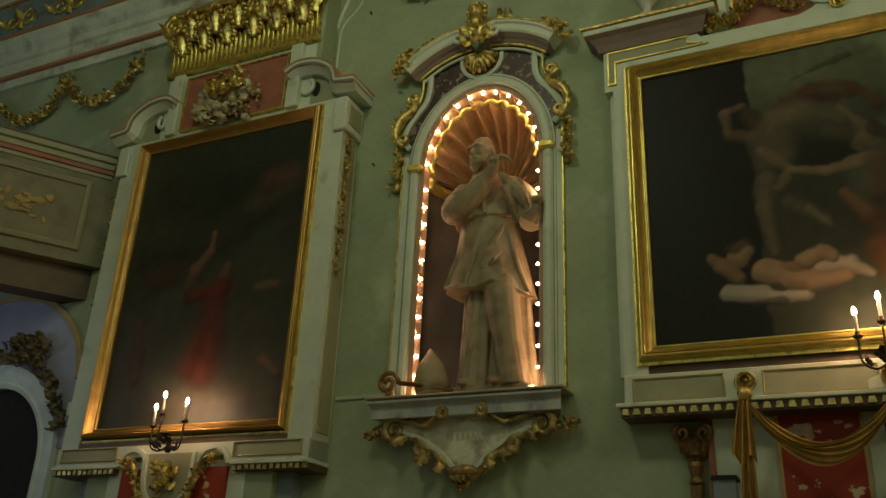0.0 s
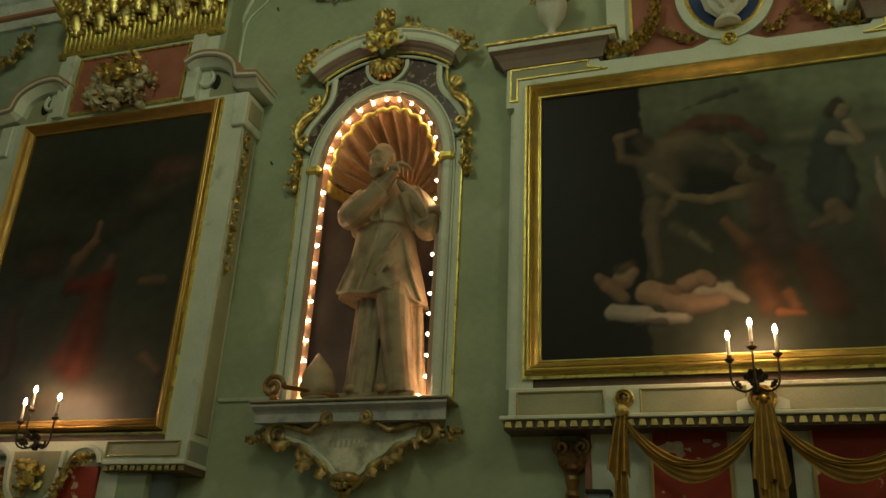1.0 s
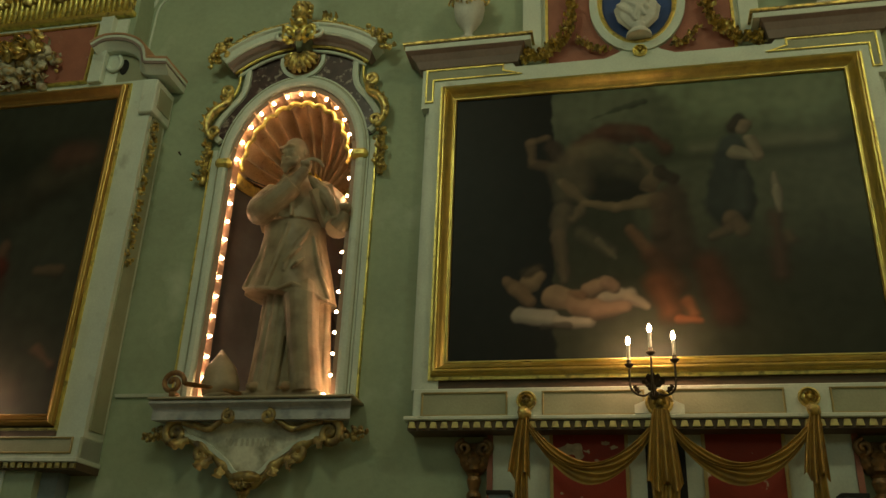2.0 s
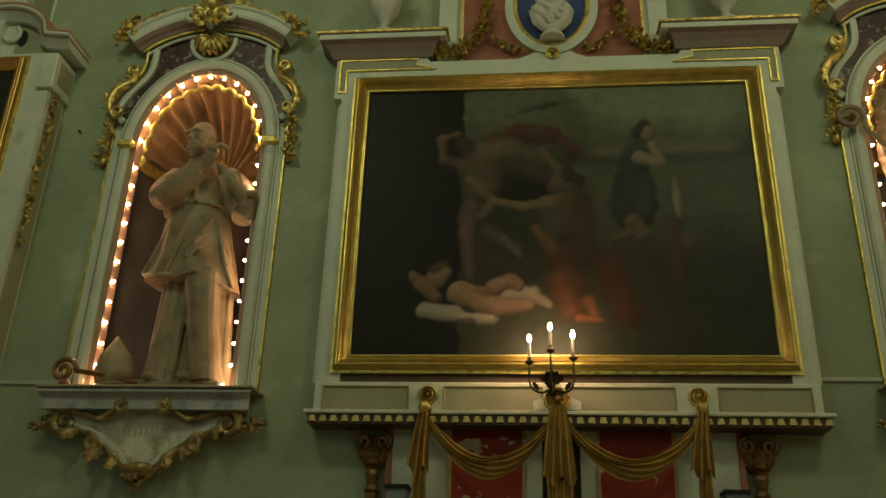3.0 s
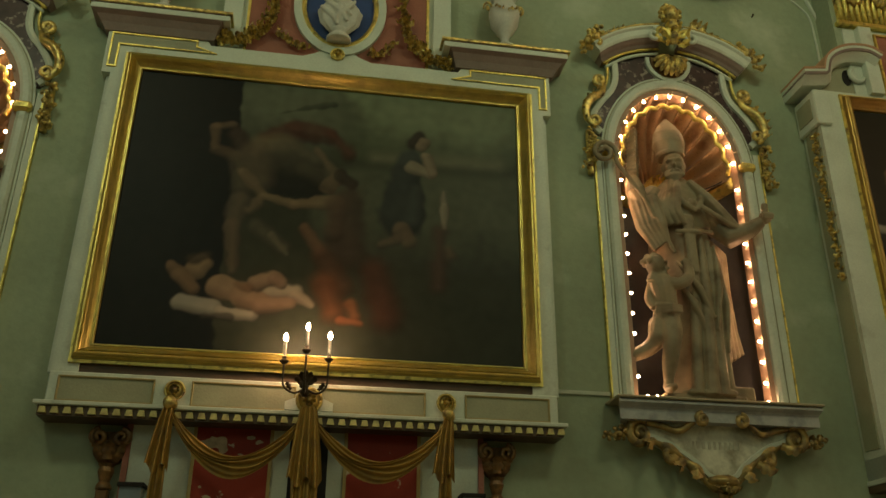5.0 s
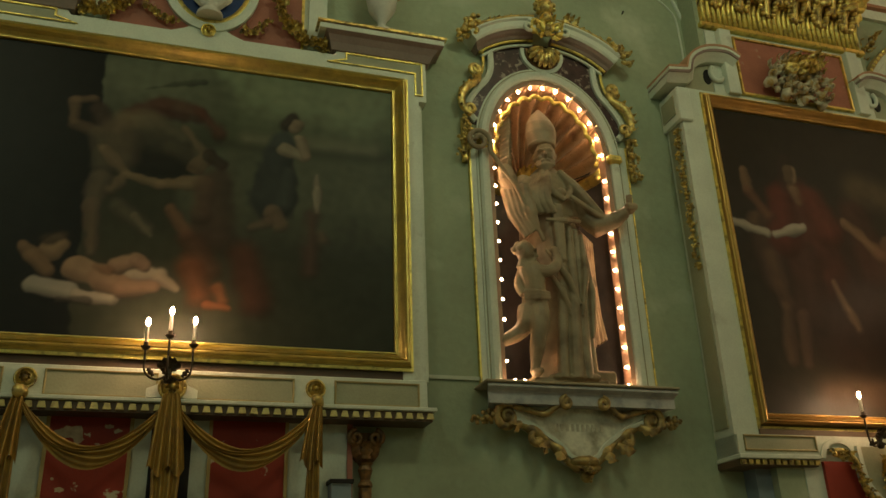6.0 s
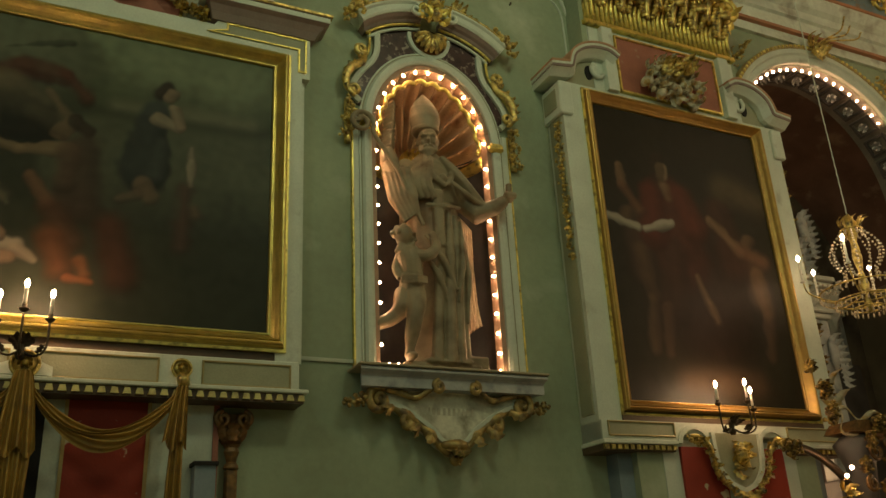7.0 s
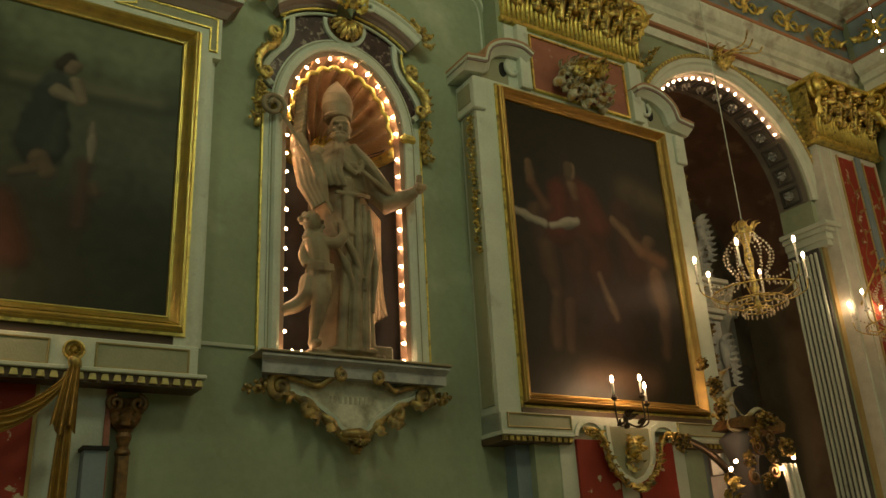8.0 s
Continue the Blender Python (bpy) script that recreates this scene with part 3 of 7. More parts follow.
    for w in (0.02, 0.03, 0.035, 0.03, 0.03, 0.03, 0.03, 0.02, 0.03, 0.03):
        box(bm, x, x + w * 0.7, -0.124, -0.119, 2.915, 2.965)
        x += w * 1.2 + 0.008
    hung("writing", bm, material("faded_lettering", (0.5, 0.46, 0.34), 0.6), t, "faded ochre lettering in bars")
    for s in (-1, 1):
        bm = B()
        moulding(bm, [(s * x * 0.9, 2.705 + (z - 2.66) * 0.86) for x, z in side], [(s * -0.014, -0.118), (s * -0.014, -0.14), (s * 0.014, -0.146), (s * 0.018, -0.118)])
        hung("tablet_lip", bm, TRIM, t, "pale inner lip")
        bm = B()
        tube(bm, [(s * x, -0.11, z) for x, z in side], [0.036 + 0.012 * math.sin(i * 0.8) for i in range(len(side))], 10)
        tube(bm, scroll(s * 0.635, 3.0, -0.14, 0.10, 0.02, 120 if s > 0 else 60, -s * 1.5), [0.036 - 0.0008 * i for i in range(23)], 9)
        tube(bm, scroll(s * 0.40, 2.87, -0.13, 0.05, 0.014, 200 if s > 0 else -20, s * 1.4), [0.032 - 0.0008 * i for i in range(23)], 9)
        leaf(bm, face_at(s * 0.52, -0.13, 2.96, s * 115, 18), 0.18, 0.1)
        leaf(bm, face_at(s * 0.30, -0.13, 2.83, s * 125, 18), 0.18, 0.1)
        leaf(bm, face_at(s * 0.2, -0.13, 2.79, s * 165, 18), 0.16, 0.1)
        hung("console_scroll", bm, UMBERGILT, t, "worn gilt scroll", True)
        bm = B()
        for i, r in enumerate((0.06, 0.065, 0.045)):
            tuft(bm, s * (0.755 + 0.065 * i), -0.10, 3.005 - 0.008 * i, r, 9)
        hung("console_flower", bm, UMBERGILT, t, "", True)
        bm = B()
        q = curve((s * 0.10, -0.2, 3.09), (s * 0.16, -0.22, 3.13), (s * 0.24, -0.2, 3.07), (s * 0.34, -0.17, 3.02), (s * 0.46, -0.16, 3.05), (s * 0.58, -0.15, 3.075), n=6)
        tube(bm, q, [0.024] * len(q), 8)
        tube(bm, scroll(s * 0.16, 3.10, -0.23, 0.05, 0.012, 90, -s * 1.4), 0.022, 8)
        hung("ribbon", bm, UMBERGILT, t, "worn gilt ribbon under the shelf", True)
    bm = B()
    for r in (140, 160, 180, 200, 220):
        leaf(bm, face_at(0, -0.12, 2.72, r, 25), 0.2, 0.11)
    blob(bm, (0, -0.15, 2.63), (0.06, 0.05, 0.075), 0.2)
    for i in range(5):
        blob(bm, (0, -0.2, 2.68 - 0.028 * i), 0.014, 0, 1)
    blob(bm, (0, -0.14, 2.7), (0.13, 0.07, 0.045), 0.2)
    hung("console_tip", bm, UMBERGILT, t, "worn gilt leaf tip", True)
    # string of bulbs
    def bulb(x, y, z, turn=0.0):
        ob = new("bulb", BULB_MESH)
        ob.parent, ob.location, ob.rotation_euler = t, (x, y, z), (0, turn, 0)
    for s in (-1, 1):
        for i in range(12):
            bulb(s * (a - 0.058), 0.01, 3.30 + 0.178 * i, -s * math.pi / 2)
    for i in range(13):
        ang = math.pi * (i + 0.45) / 12.9
        bulb(-(a - 0.058) * math.cos(ang), 0.01, zs + (ze - 0.058) * math.sin(ang), math.atan2(math.cos(ang), -math.sin(ang)))
    for x in (-0.5, -0.42, 0.34, 0.52):
        bulb(x, -0.04, 3.30)
    return t


surround = niche_surround(pose(N1, WALL, N1_DZ), "pale stucco statue niche with marble field, gilt scrolls and lit bulbs")
copy_thing(surround, pose(N2, WALL, N2_DZ))


def niche_shelf(m):
    t = thing("niche_shelf", "grey marble shelf with a moulded edge under the statue", "shelf", m, "niche shelves")
    prof = [(0.0, -0.02), (-0.26, -0.02), (-0.28, -0.035), (-0.28, -0.05), (-0.24, -0.075), (-0.23, -0.09), (-0.23, -0.17), (0.0, -0.17)]
    bm = B()
    for (y, z) in prof:
        w = 0.83 - (0.28 + y) * 0.35
        bm.verts.new((-w, y, z)), bm.verts.new((w, y, z))
    v = list(bm.verts)
    k = len(prof)
    for i in range(k):
        j = (i + 1) % k
        bm.faces.new((v[2 * i], v[2 * i + 1], v[2 * j + 1], v[2 * j]))
    bm.faces.new(v[0::2]), bm.faces.new(v[1::2][::-1])
    part("slab", bm, GREYSTONE, t)
    part("top_board", box(B(), -0.845, 0.845, -0.295, 0.0, -0.02, 0.0, 0.006), material("ochre_stone", (0.36, 0.31, 0.2), 0.6), t, "ochre top edge")
    return t


shelf = niche_shelf(pose(N1, WALL, 3.245 + N1_DZ))
copy_thing(shelf, pose(N2, WALL, 3.245 + N2_DZ))

# ---------------------------------------------------------------- picture frames on the wall
FRAME_PROFILE = [(0.0, 0.0), (0.0, -0.025), (0.006, -0.034), (0.014, -0.034), (0.018, -0.024), (0.03, -0.03), (0.05, -0.055), (0.068, -0.09), (0.076, -0.10), (0.08, -0.09), (0.088, -0.104), (0.10, -0.11), (0.11, -0.104), (0.113, -0.085), (0.122, -0.082), (0.126, -0.06), (0.13, -0.055), (0.13, 0.0)]


def rect(x0, x1, z0, z1):
    return [(x0, z0), (x0, z1), (x1, z1), (x1, z0)]


def gilt_frame(t, w, z0, z1, y, scale=1.0, mat=None):
    bm = B()
    moulding(bm, rect(-w, w, z0, z1), [(u * scale, y + v) for u, v in FRAME_PROFILE], True)
    return part("gilt_frame", bm, mat or FRAMEGOLD, t, "moulded gilt picture frame")


def panel(t, x0, x1, z0, z1, y, name="panel", mat=None):
    """A sunk panel with a raised gilt border on a face at y."""
    p = part(name, box(B(), x0, x1, y - 0.004, y + 0.01, z0, z1), mat or PANEL, t, "olive panel with a gilt border")
    bm = B()
    moulding(bm, rect(x0, x1, z0, z1), [(0, y + 0.002), (0, y - 0.012), (0.008, y - 0.016), (0.014, y - 0.012), (0.014, y + 0.002)], True)
    part("gilt_border", bm, DULLGILT, p)
    return p


DULLGILT = material("dull_ochre_gilt", (0.36, 0.29, 0.12), 0.5, 0.2, vary=0.15, scale=9)


def dentil_ledge(t, w, z, y0, y1, step, skip=None):
    part("ledge", box(B(), -w, w, y0, y1, z, z + 0.03, 0.006), TRIM, t)
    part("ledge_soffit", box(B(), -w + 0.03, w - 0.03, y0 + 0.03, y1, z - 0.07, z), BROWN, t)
    x = -w + 0.03
    while x < w - 0.05:
        if skip is None or not skip(x):
            bm = B()
            prism(bm, [(x + 0.010, z - 0.056), (x + 0.020, z - 0.014), (x + step - 0.026, z - 0.014), (x + step - 0.016, z - 0.056)], y0 + 0.006, y0 + 0.045)
            part("dentil", bm, DENTIL, t)
        x += step


def rosette(t, x, y, z, r, mat=None):
    bm = B()
    for i in range(8):
        leaf(bm, face_at(x, y - 0.01, z, 45 * i, 30), r, r * 0.62, 1.0, 1)
    blob(bm, (x, y - 0.035, z), (r * 0.3, r * 0.3, r * 0.3), 0, 2)
    prism(bm, [(x + r * px, z + r * pz) for px, pz in arc(0, 0, 1, 1, 0, 360, 24)[:-1]], y - 0.012, y + 0.02)
    tube(bm, [(x + r * math.cos(a), y - 0.015, z + r * math.sin(a)) for a in (2 * math.pi * i / 24 for i in range(25))], r * 0.14, 6)
    return part("rosette", bm, mat or OLDGOLD, t, "gilt rosette", True)


def cloth(bm, top, bottom, drop, folds, y, rng, amp=0.02):
    """A hanging strip of carved drapery between a gathered top and a spread foot, with a zigzag hem."""
    (x0, x1), (b0, b1) = top, bottom
    rows, cols = 16, 28
    grid = []
    for i in range(rows + 1):
        s = i / rows
        line = []
        for j in range(cols + 1):
            u = j / cols
            xa, xb = x0 + (b0 - x0) * s ** 0.7, x1 + (b1 - x1) * s ** 0.7
            ph = folds * 2 * math.pi * u
            hem = 0.035 * math.sin(ph * 0.5 + 0.7) * s
            line.append(bm.verts.new((xa + (xb - xa) * u, y - 0.03 - amp * (0.4 + s) * math.sin(ph), drop[0] + (drop[1] - drop[0]) * s + hem)))
        grid.append(line)
    for a, b in zip(grid, grid[1:]):
        for j in range(cols):
            bm.faces.new((a[j], a[j + 1], b[j + 1], b[j]))


def swag(bm, p, q, sag, depth, y, folds=5):
    """Carved cloth slung from p to q (x, z): folds run along it and fan apart in the middle."""
    n, k = 28, 30
    grid = []
    for i in range(n + 1):
        s = i / n
        cx, cz = p[0] + (q[0] - p[0]) * s, p[1] + (q[1] - p[1]) * s
        hang = 4 * s * (1 - s)
        line = []
        for j in range(k + 1):
            u = j / k
            line.append(bm.verts.new((cx, y - 0.02 - (0.045 + 0.02 * math.sin(folds * 2 * math.pi * u)) * (0.45 + 0.55 * hang) * math.sin(math.pi * min(1, u + 0.12)) ** 0.5, cz - sag * hang ** 0.85 - (u - 0.5) * (0.05 + depth * hang ** 0.8) + 0.012 * math.sin(9 * s + 7 * u))))
        grid.append(line)
    for a, b in zip(grid, grid[1:]):
        for j in range(k):
            bm.faces.new((a[j], a[j + 1], b[j + 1], b[j]))


def capital_bracket(t, x, z, y):
    """A small gilt-brown Ionic bracket over a narrow stem."""
    bm = B()
    for s in (-1, 1):
        tube(bm, scroll(x + s * 0.075, z + 0.10, y - 0.08, 0.06, 0.012, 90, -s * 1.5), 0.02, 8)
        leaf(bm, face_at(x + s * 0.05, y - 0.06, z - 0.02, s * 25, 10), 0.13, 0.08)
    leaf(bm, face_at(x, y - 0.08, z - 0.05, 0, 10), 0.16, 0.1)
    prism(bm, [(x - 0.12, z + 0.14), (x + 0.12, z + 0.14), (x + 0.1, z - 0.02), (x + 0.06, z - 0.07), (x - 0.06, z - 0.07), (x - 0.1, z - 0.02)], y - 0.06, y)
    part("bracket", bm, DARKGILT, t, "carved brown-gilt bracket", True)
    bm = B()
    lathe(bm, [(0.05, 0), (0.055, 0.01), (0.05, 0.03), (0.035, 0.05), (0.045, 0.09), (0.055, 0.12), (0.045, 0.15), (0.06, 0.17)], 14, (x, y - 0.05, z - 0.25))
    box(bm, x - 0.04, x + 0.04, y - 0.09, y - 0.01, z - 1.2, z - 0.25, 0.01)
    part("stem", bm, DARKGILT, t)


CHIPPED = material("bare_plaster", (0.5, 0.36, 0.22), 0.8, vary=0.2, scale=20)


def main_aedicule(m):
    t = thing("altar_frame", "large pale frame with gilt mouldings, apron panels and carved drapery", "picture surround", m)
    f = -0.13            # face of the boards, in front of the wall
    # side stiles with ears, the head
    bm = B()
    prism(bm, [(-1.82, 3.04), (-1.82, 5.80), (-1.89, 5.80), (-1.89, 6.22), (-1.10, 6.22), (-1.06, 6.16), (1.06, 6.16), (1.10, 6.22), (1.89, 6.22), (1.89, 5.80), (1.82, 5.80), (1.82, 3.04),
               (1.64, 3.04), (1.64, 5.92), (-1.64, 5.92), (-1.64, 3.04)], f, 0)
    part("surround", bm, TRIM, t)
    for s in (-1, 1):
        part("outer_strip", box(B(), min(s * 1.825, s * 1.86), max(s * 1.825, s * 1.86), -0.07, 0, 3.3, 5.795), TRIM, t)
        # stepped gilt inlay of the ears
        p = part("ear_panel", prism(B(), [(s * 1.85, 5.86), (s * 1.85, 6.185), (s * 1.17, 6.185), (s * 1.17, 6.125), (s * 1.02, 6.09), (s * 1.02, 6.07), (s * 1.79, 6.07), (s * 1.79, 5.86)][::s], f - 0.006, f + 0.01), PANEL, t)
        bm = B()
        moulding(bm, [(s * 1.85, 5.86), (s * 1.85, 6.185), (s * 1.17, 6.185), (s * 1.17, 6.125), (s * 1.02, 6.08), (s * 1.79, 6.08), (s * 1.79, 5.86)], [(-0.007, f), (-0.007, f - 0.016), (0.007, f - 0.016), (0.007, f)], True)
        part("gilt_line", bm, GOLD, p)
    gilt_frame(t, 1.575, 3.51, 5.86, -0.10, 0.95)
    bm = B()
    moulding(bm, rect(-1.705, 1.705, 3.37, 5.985), [(-0.012, f), (-0.012, f - 0.02), (0.012, f - 0.02), (0.012, f)], True)
    part("gilt_line", bm, GOLD, t)
    # shadowed gap below the frame, put in as a dark brown board
    part("under_board", box(B(), -1.74, 1.74, -0.115, 0, 3.28, 3.38), BROWN, t, "dark brown board as the shadowed gap under the frame")
    part("backing", box(B(), -1.6, 1.6, -0.03, 0, 3.4, 5.95), BLACK, t)
    # apron
    part("apron", box(B(), -1.82, 1.82, f - 0.03, 0, 3.03, 3.29, 0.008), TRIM, t)
    for x0, x1 in ((-1.74, -1.12), (-0.84, -0.14), (0.06, 0.80), (1.12, 1.74)):
        panel(t, x0, x1, 3.09, 3.245, f - 0.03)
    dentil_ledge(t, 1.86, 3.03, f - 0.14, 0, 0.08)
    for x in (-0.965, 0.965):
        rosette(t, x, f - 0.04, 3.185, 0.065)
        bm = B()
        blob(bm, (x, f - 0.16, 3.07), (0.05, 0.06, 0.05), 0.3)
        part("tassel_knot", bm, OLDGOLD, t, "", True)
    part("middle_block", prism(B(), [(-0.2, 3.08), (-0.2, 3.14), (-0.13, 3.17), (-0.1, 3.25), (0.04, 3.25), (0.07, 3.17), (0.14, 3.14), (0.14, 3.08)], f - 0.07, f - 0.02), TRIM, t)
    rosette(t, -0.03, f - 0.075, 3.15, 0.085)
    # doors below: pale stiles, red leaves, the dark middle
    part("lower_wall", box(B(), -1.25, 1.25, -0.05, 0, 0.0, 2.96), TRIM, t, "pale boards below the ledge")
    for x0, x1 in ((-0.80, -0.27), (0.255, 0.785)):
        p = part("red_leaf", box(B(), x0, x1, -0.062, -0.03, 0.3, 2.97), RED, t, "dark red panel with chipped paint")
        for e in (x0, x1):
            part("gilt_edge", box(B(), e - 0.012, e + 0.012, -0.07, -0.03, 0.3, 2.97), OCHRE, p)
        if x0 < 0:
            chip = random.Random(23)
            for cx, cz, rx, rz in ((-0.70, 2.85, 0.05, 0.035), (-0.64, 2.86, 0.075, 0.05), (-0.60, 2.81, 0.045, 0.04), (-0.75, 2.83, 0.02, 0.05), (-0.42, 2.90, 0.035, 0.014), (-0.36, 2.87, 0.03, 0.016), (-0.33, 2.80, 0.02, 0.012), (-0.48, 2.78, 0.02, 0.008), (-0.68, 2.48, 0.035, 0.02), (-0.73, 2.55, 0.012, 0.01)):
                rim = [chip.uniform(0.6, 1.15) for i in range(14)]
                bm = B()
                prism(bm, [(cx + rx * k * math.cos(2 * math.pi * i / 14), cz + rz * k * math.sin(2 * math.pi * i / 14)) for i, k in enumerate(rim)], -0.0635 - 0.0004 * chip.random(), -0.055)
                part("bare_patch", bm, CHIPPED, p, "bare plaster where paint has chipped off")
    # no slot is cut: a black slab paints its shade on the boards
    part("dark_slot", box(B(), -0.14, 0.13, -0.056, -0.03, 0.0, 2.96), BLACK, t, "black slab as the shade of a slot behind the middle cloth")
    for s in (-1, 1):
        part("red_edge", box(B(), s * 1.245 - 0.02, s * 1.245 + 0.02, -0.065, 0, 0, 2.96), ROSE, t)
        part("side_post", box(B(), s * 1.16 - 0.07, s * 1.16 + 0.07, -0.2, -0.04, 0, 2.52), GREYBLUE, t, "grey-blue post with a dark cap")
        part("post_cap", box(B(), s * 1.16 - 0.085, s * 1.16 + 0.085, -0.22, -0.04, 2.52, 2.545), BLACK, t)
        capital_bracket(t, s * 1.36, 2.76, -0.01)
    rng = random.Random(11)
    for s, x in ((-1, -0.965), (1, 0.965)):
        bm = B()
        cloth(bm, (x - 0.03, x + 0.03), (x - 0.12, x + 0.04), (3.05, 2.62), 3, -0.28, rng)
        cloth(bm, (x - 0.06, x + 0.02), (x - 0.09, x + 0.03), (2.66, 2.0), 2.5, -0.26, rng)
        part("side_cloth", bm, OLDCLOTH, t, "golden carved side drape", True)
    bm = B()
    cloth(bm, (-0.08, 0.02), (-0.15, 0.09), (3.08, 2.56), 4, -0.30, rng)
    cloth(bm, (-0.12, 0.07), (-0.10, 0.05), (2.6, 2.1), 3.5, -0.27, rng)
    part("middle_cloth", bm, OLDCLOTH, t, "golden carved middle drape", True)
    for a, b in (((-0.965, 3.03), (-0.05, 3.03)), ((-0.01, 3.03), (0.965, 3.03))):
        bm = B()
        swag(bm, a, b, 0.37, 0.10, -0.265)
        part("swag", bm, OLDCLOTH, t, "golden carved swag", True)
    # broken cornices with an urn on each
    for s in (-1, 1):
        bm = B()
        x0, x1 = s * 1.05, s * 1.90
        prof = [(6.20, 0.02), (6.22, 0.03), (6.26, 0.05), (6.31, 0.09), (6.33, 0.13), (6.385, 0.13), (6.395, 0.15), (6.41, 0.15)]
        rings = []
        for z, o in prof:
            rings.append([bm.verts.new((min(x0, x1) - (o if s < 0 else o * 0.6), 0, z)), bm.verts.new((min(x0, x1) - (o if s < 0 else o * 0.6), f - o, z)), bm.verts.new((max(x0, x1) + (o if s > 0 else o * 0.6), f - o, z)), bm.verts.new((max(x0, x1) + (o if s > 0 else o * 0.6), 0, z))])
        for a, b in zip(rings, rings[1:]):
            for j in range(4):
                bm.faces.new((a[j], a[(j + 1) % 4], b[(j + 1) % 4], b[j]))
        bm.faces.new(rings[0]), bm.faces.new(rings[-1][::-1])
        # mauve puts the shade under the cornice into its colour
        part("cornice", bm, [MAUVE], t, "pale broken cornice, its soffit shade coloured mauve")
        part("cornice_band", box(B(), min(x0, x1) - 0.134, max(x0, x1) + 0.134, f - 0.134, 0, 6.335, 6.382), TRIM, t)
        part("gilt_line", box(B(), min(x0, x1) - 0.154, max(x0, x1) + 0.154, f - 0.154, 0, 6.39, 6.412), OLDGOLD, t)
    # upper panel with the oval
    bm = B()
    prism(bm, [(-1.0, 6.16), (-1.0, 7.9), (1.0, 7.9), (1.0, 6.16)], -0.06, 0)
    part("upper_board", bm, TRIM, t)
    for s in (-1, 1):
        part("upper_pilaster", box(B(), s * 0.92 - 0.08, s * 0.92 + 0.08, -0.10, -0.05, 6.22, 7.9), TRIM, t)
    part("rose_field", box(B(), -0.785, 0.785, -0.075, -0.05, 6.20, 7.9), ROSE, t, "rose stucco field")
    for s in (-1, 1):
        part("gilt_edge", box(B(), s * 0.79 - 0.012, s * 0.79 + 0.012, -0.088, -0.05, 6.2, 7.9), GOLD, t)
    oval = [(x, z) for x, z in arc(0, 6.74, 0.31, 0.42, 0, 360, 48)][:-1]
    part("oval_ground", prism(B(), oval, -0.085, -0.05), BLUE, t, "deep blue oval ground")
    bm = B()
    moulding(bm, oval, [(0, -0.08), (0, -0.12), (-0.05, -0.135), (-0.10, -0.12), (-0.10, -0.08)], True)
    part("oval_border", bm, TRIM, t)
    bm = B()
    moulding(bm, oval, [(0.012, -0.08), (0.008, -0.125), (-0.015, -0.14), (-0.035, -0.125), (-0.035, -0.08)], True)
    part("oval_gilt", bm, GOLD, t)
    rosette(t, 0, -0.13, 6.205, 0.055, GOLD)
    part("oval_foot", prism(B(), [(-0.35, 6.16), (-0.2, 6.22), (-0.1, 6.28), (0.1, 6.28), (0.2, 6.22), (0.35, 6.16)], -0.10, -0.05), TRIM, t)
    for s in (-1, 1):
        bm = B()
        garland(bm, curve((s * 0.98, -0.1, 6.24), (s * 0.8, -0.11, 6.27), (s * 0.66, -0.11, 6.4), (s * 0.58, -0.11, 6.62), (s * 0.56, -0.11, 7.0), (s * 0.56, -0.11, 7.4), n=8), 0.066, rng, 5, 0.25)
        garland(bm, curve((s * 0.28, -0.1, 6.26), (s * 0.4, -0.1, 6.29), (s * 0.5, -0.1, 6.4), n=5), 0.05, rng, 3, 0.2)
        part("leaf_garland", bm, OLDGOLD, t, "gilt leaf garland", True)
    return t


OLDCLOTH = material("gilt_drapery", (0.42, 0.25, 0.055), 0.42, 0.45, vary=0.2, scale=8, fine=60, bump=0.2, dirt=(0.2, 0.11, 0.04), dirt_at=(0.5, 0.8), dirt_scale=9)
main_aedicule(pose(CM, WALL, 0))


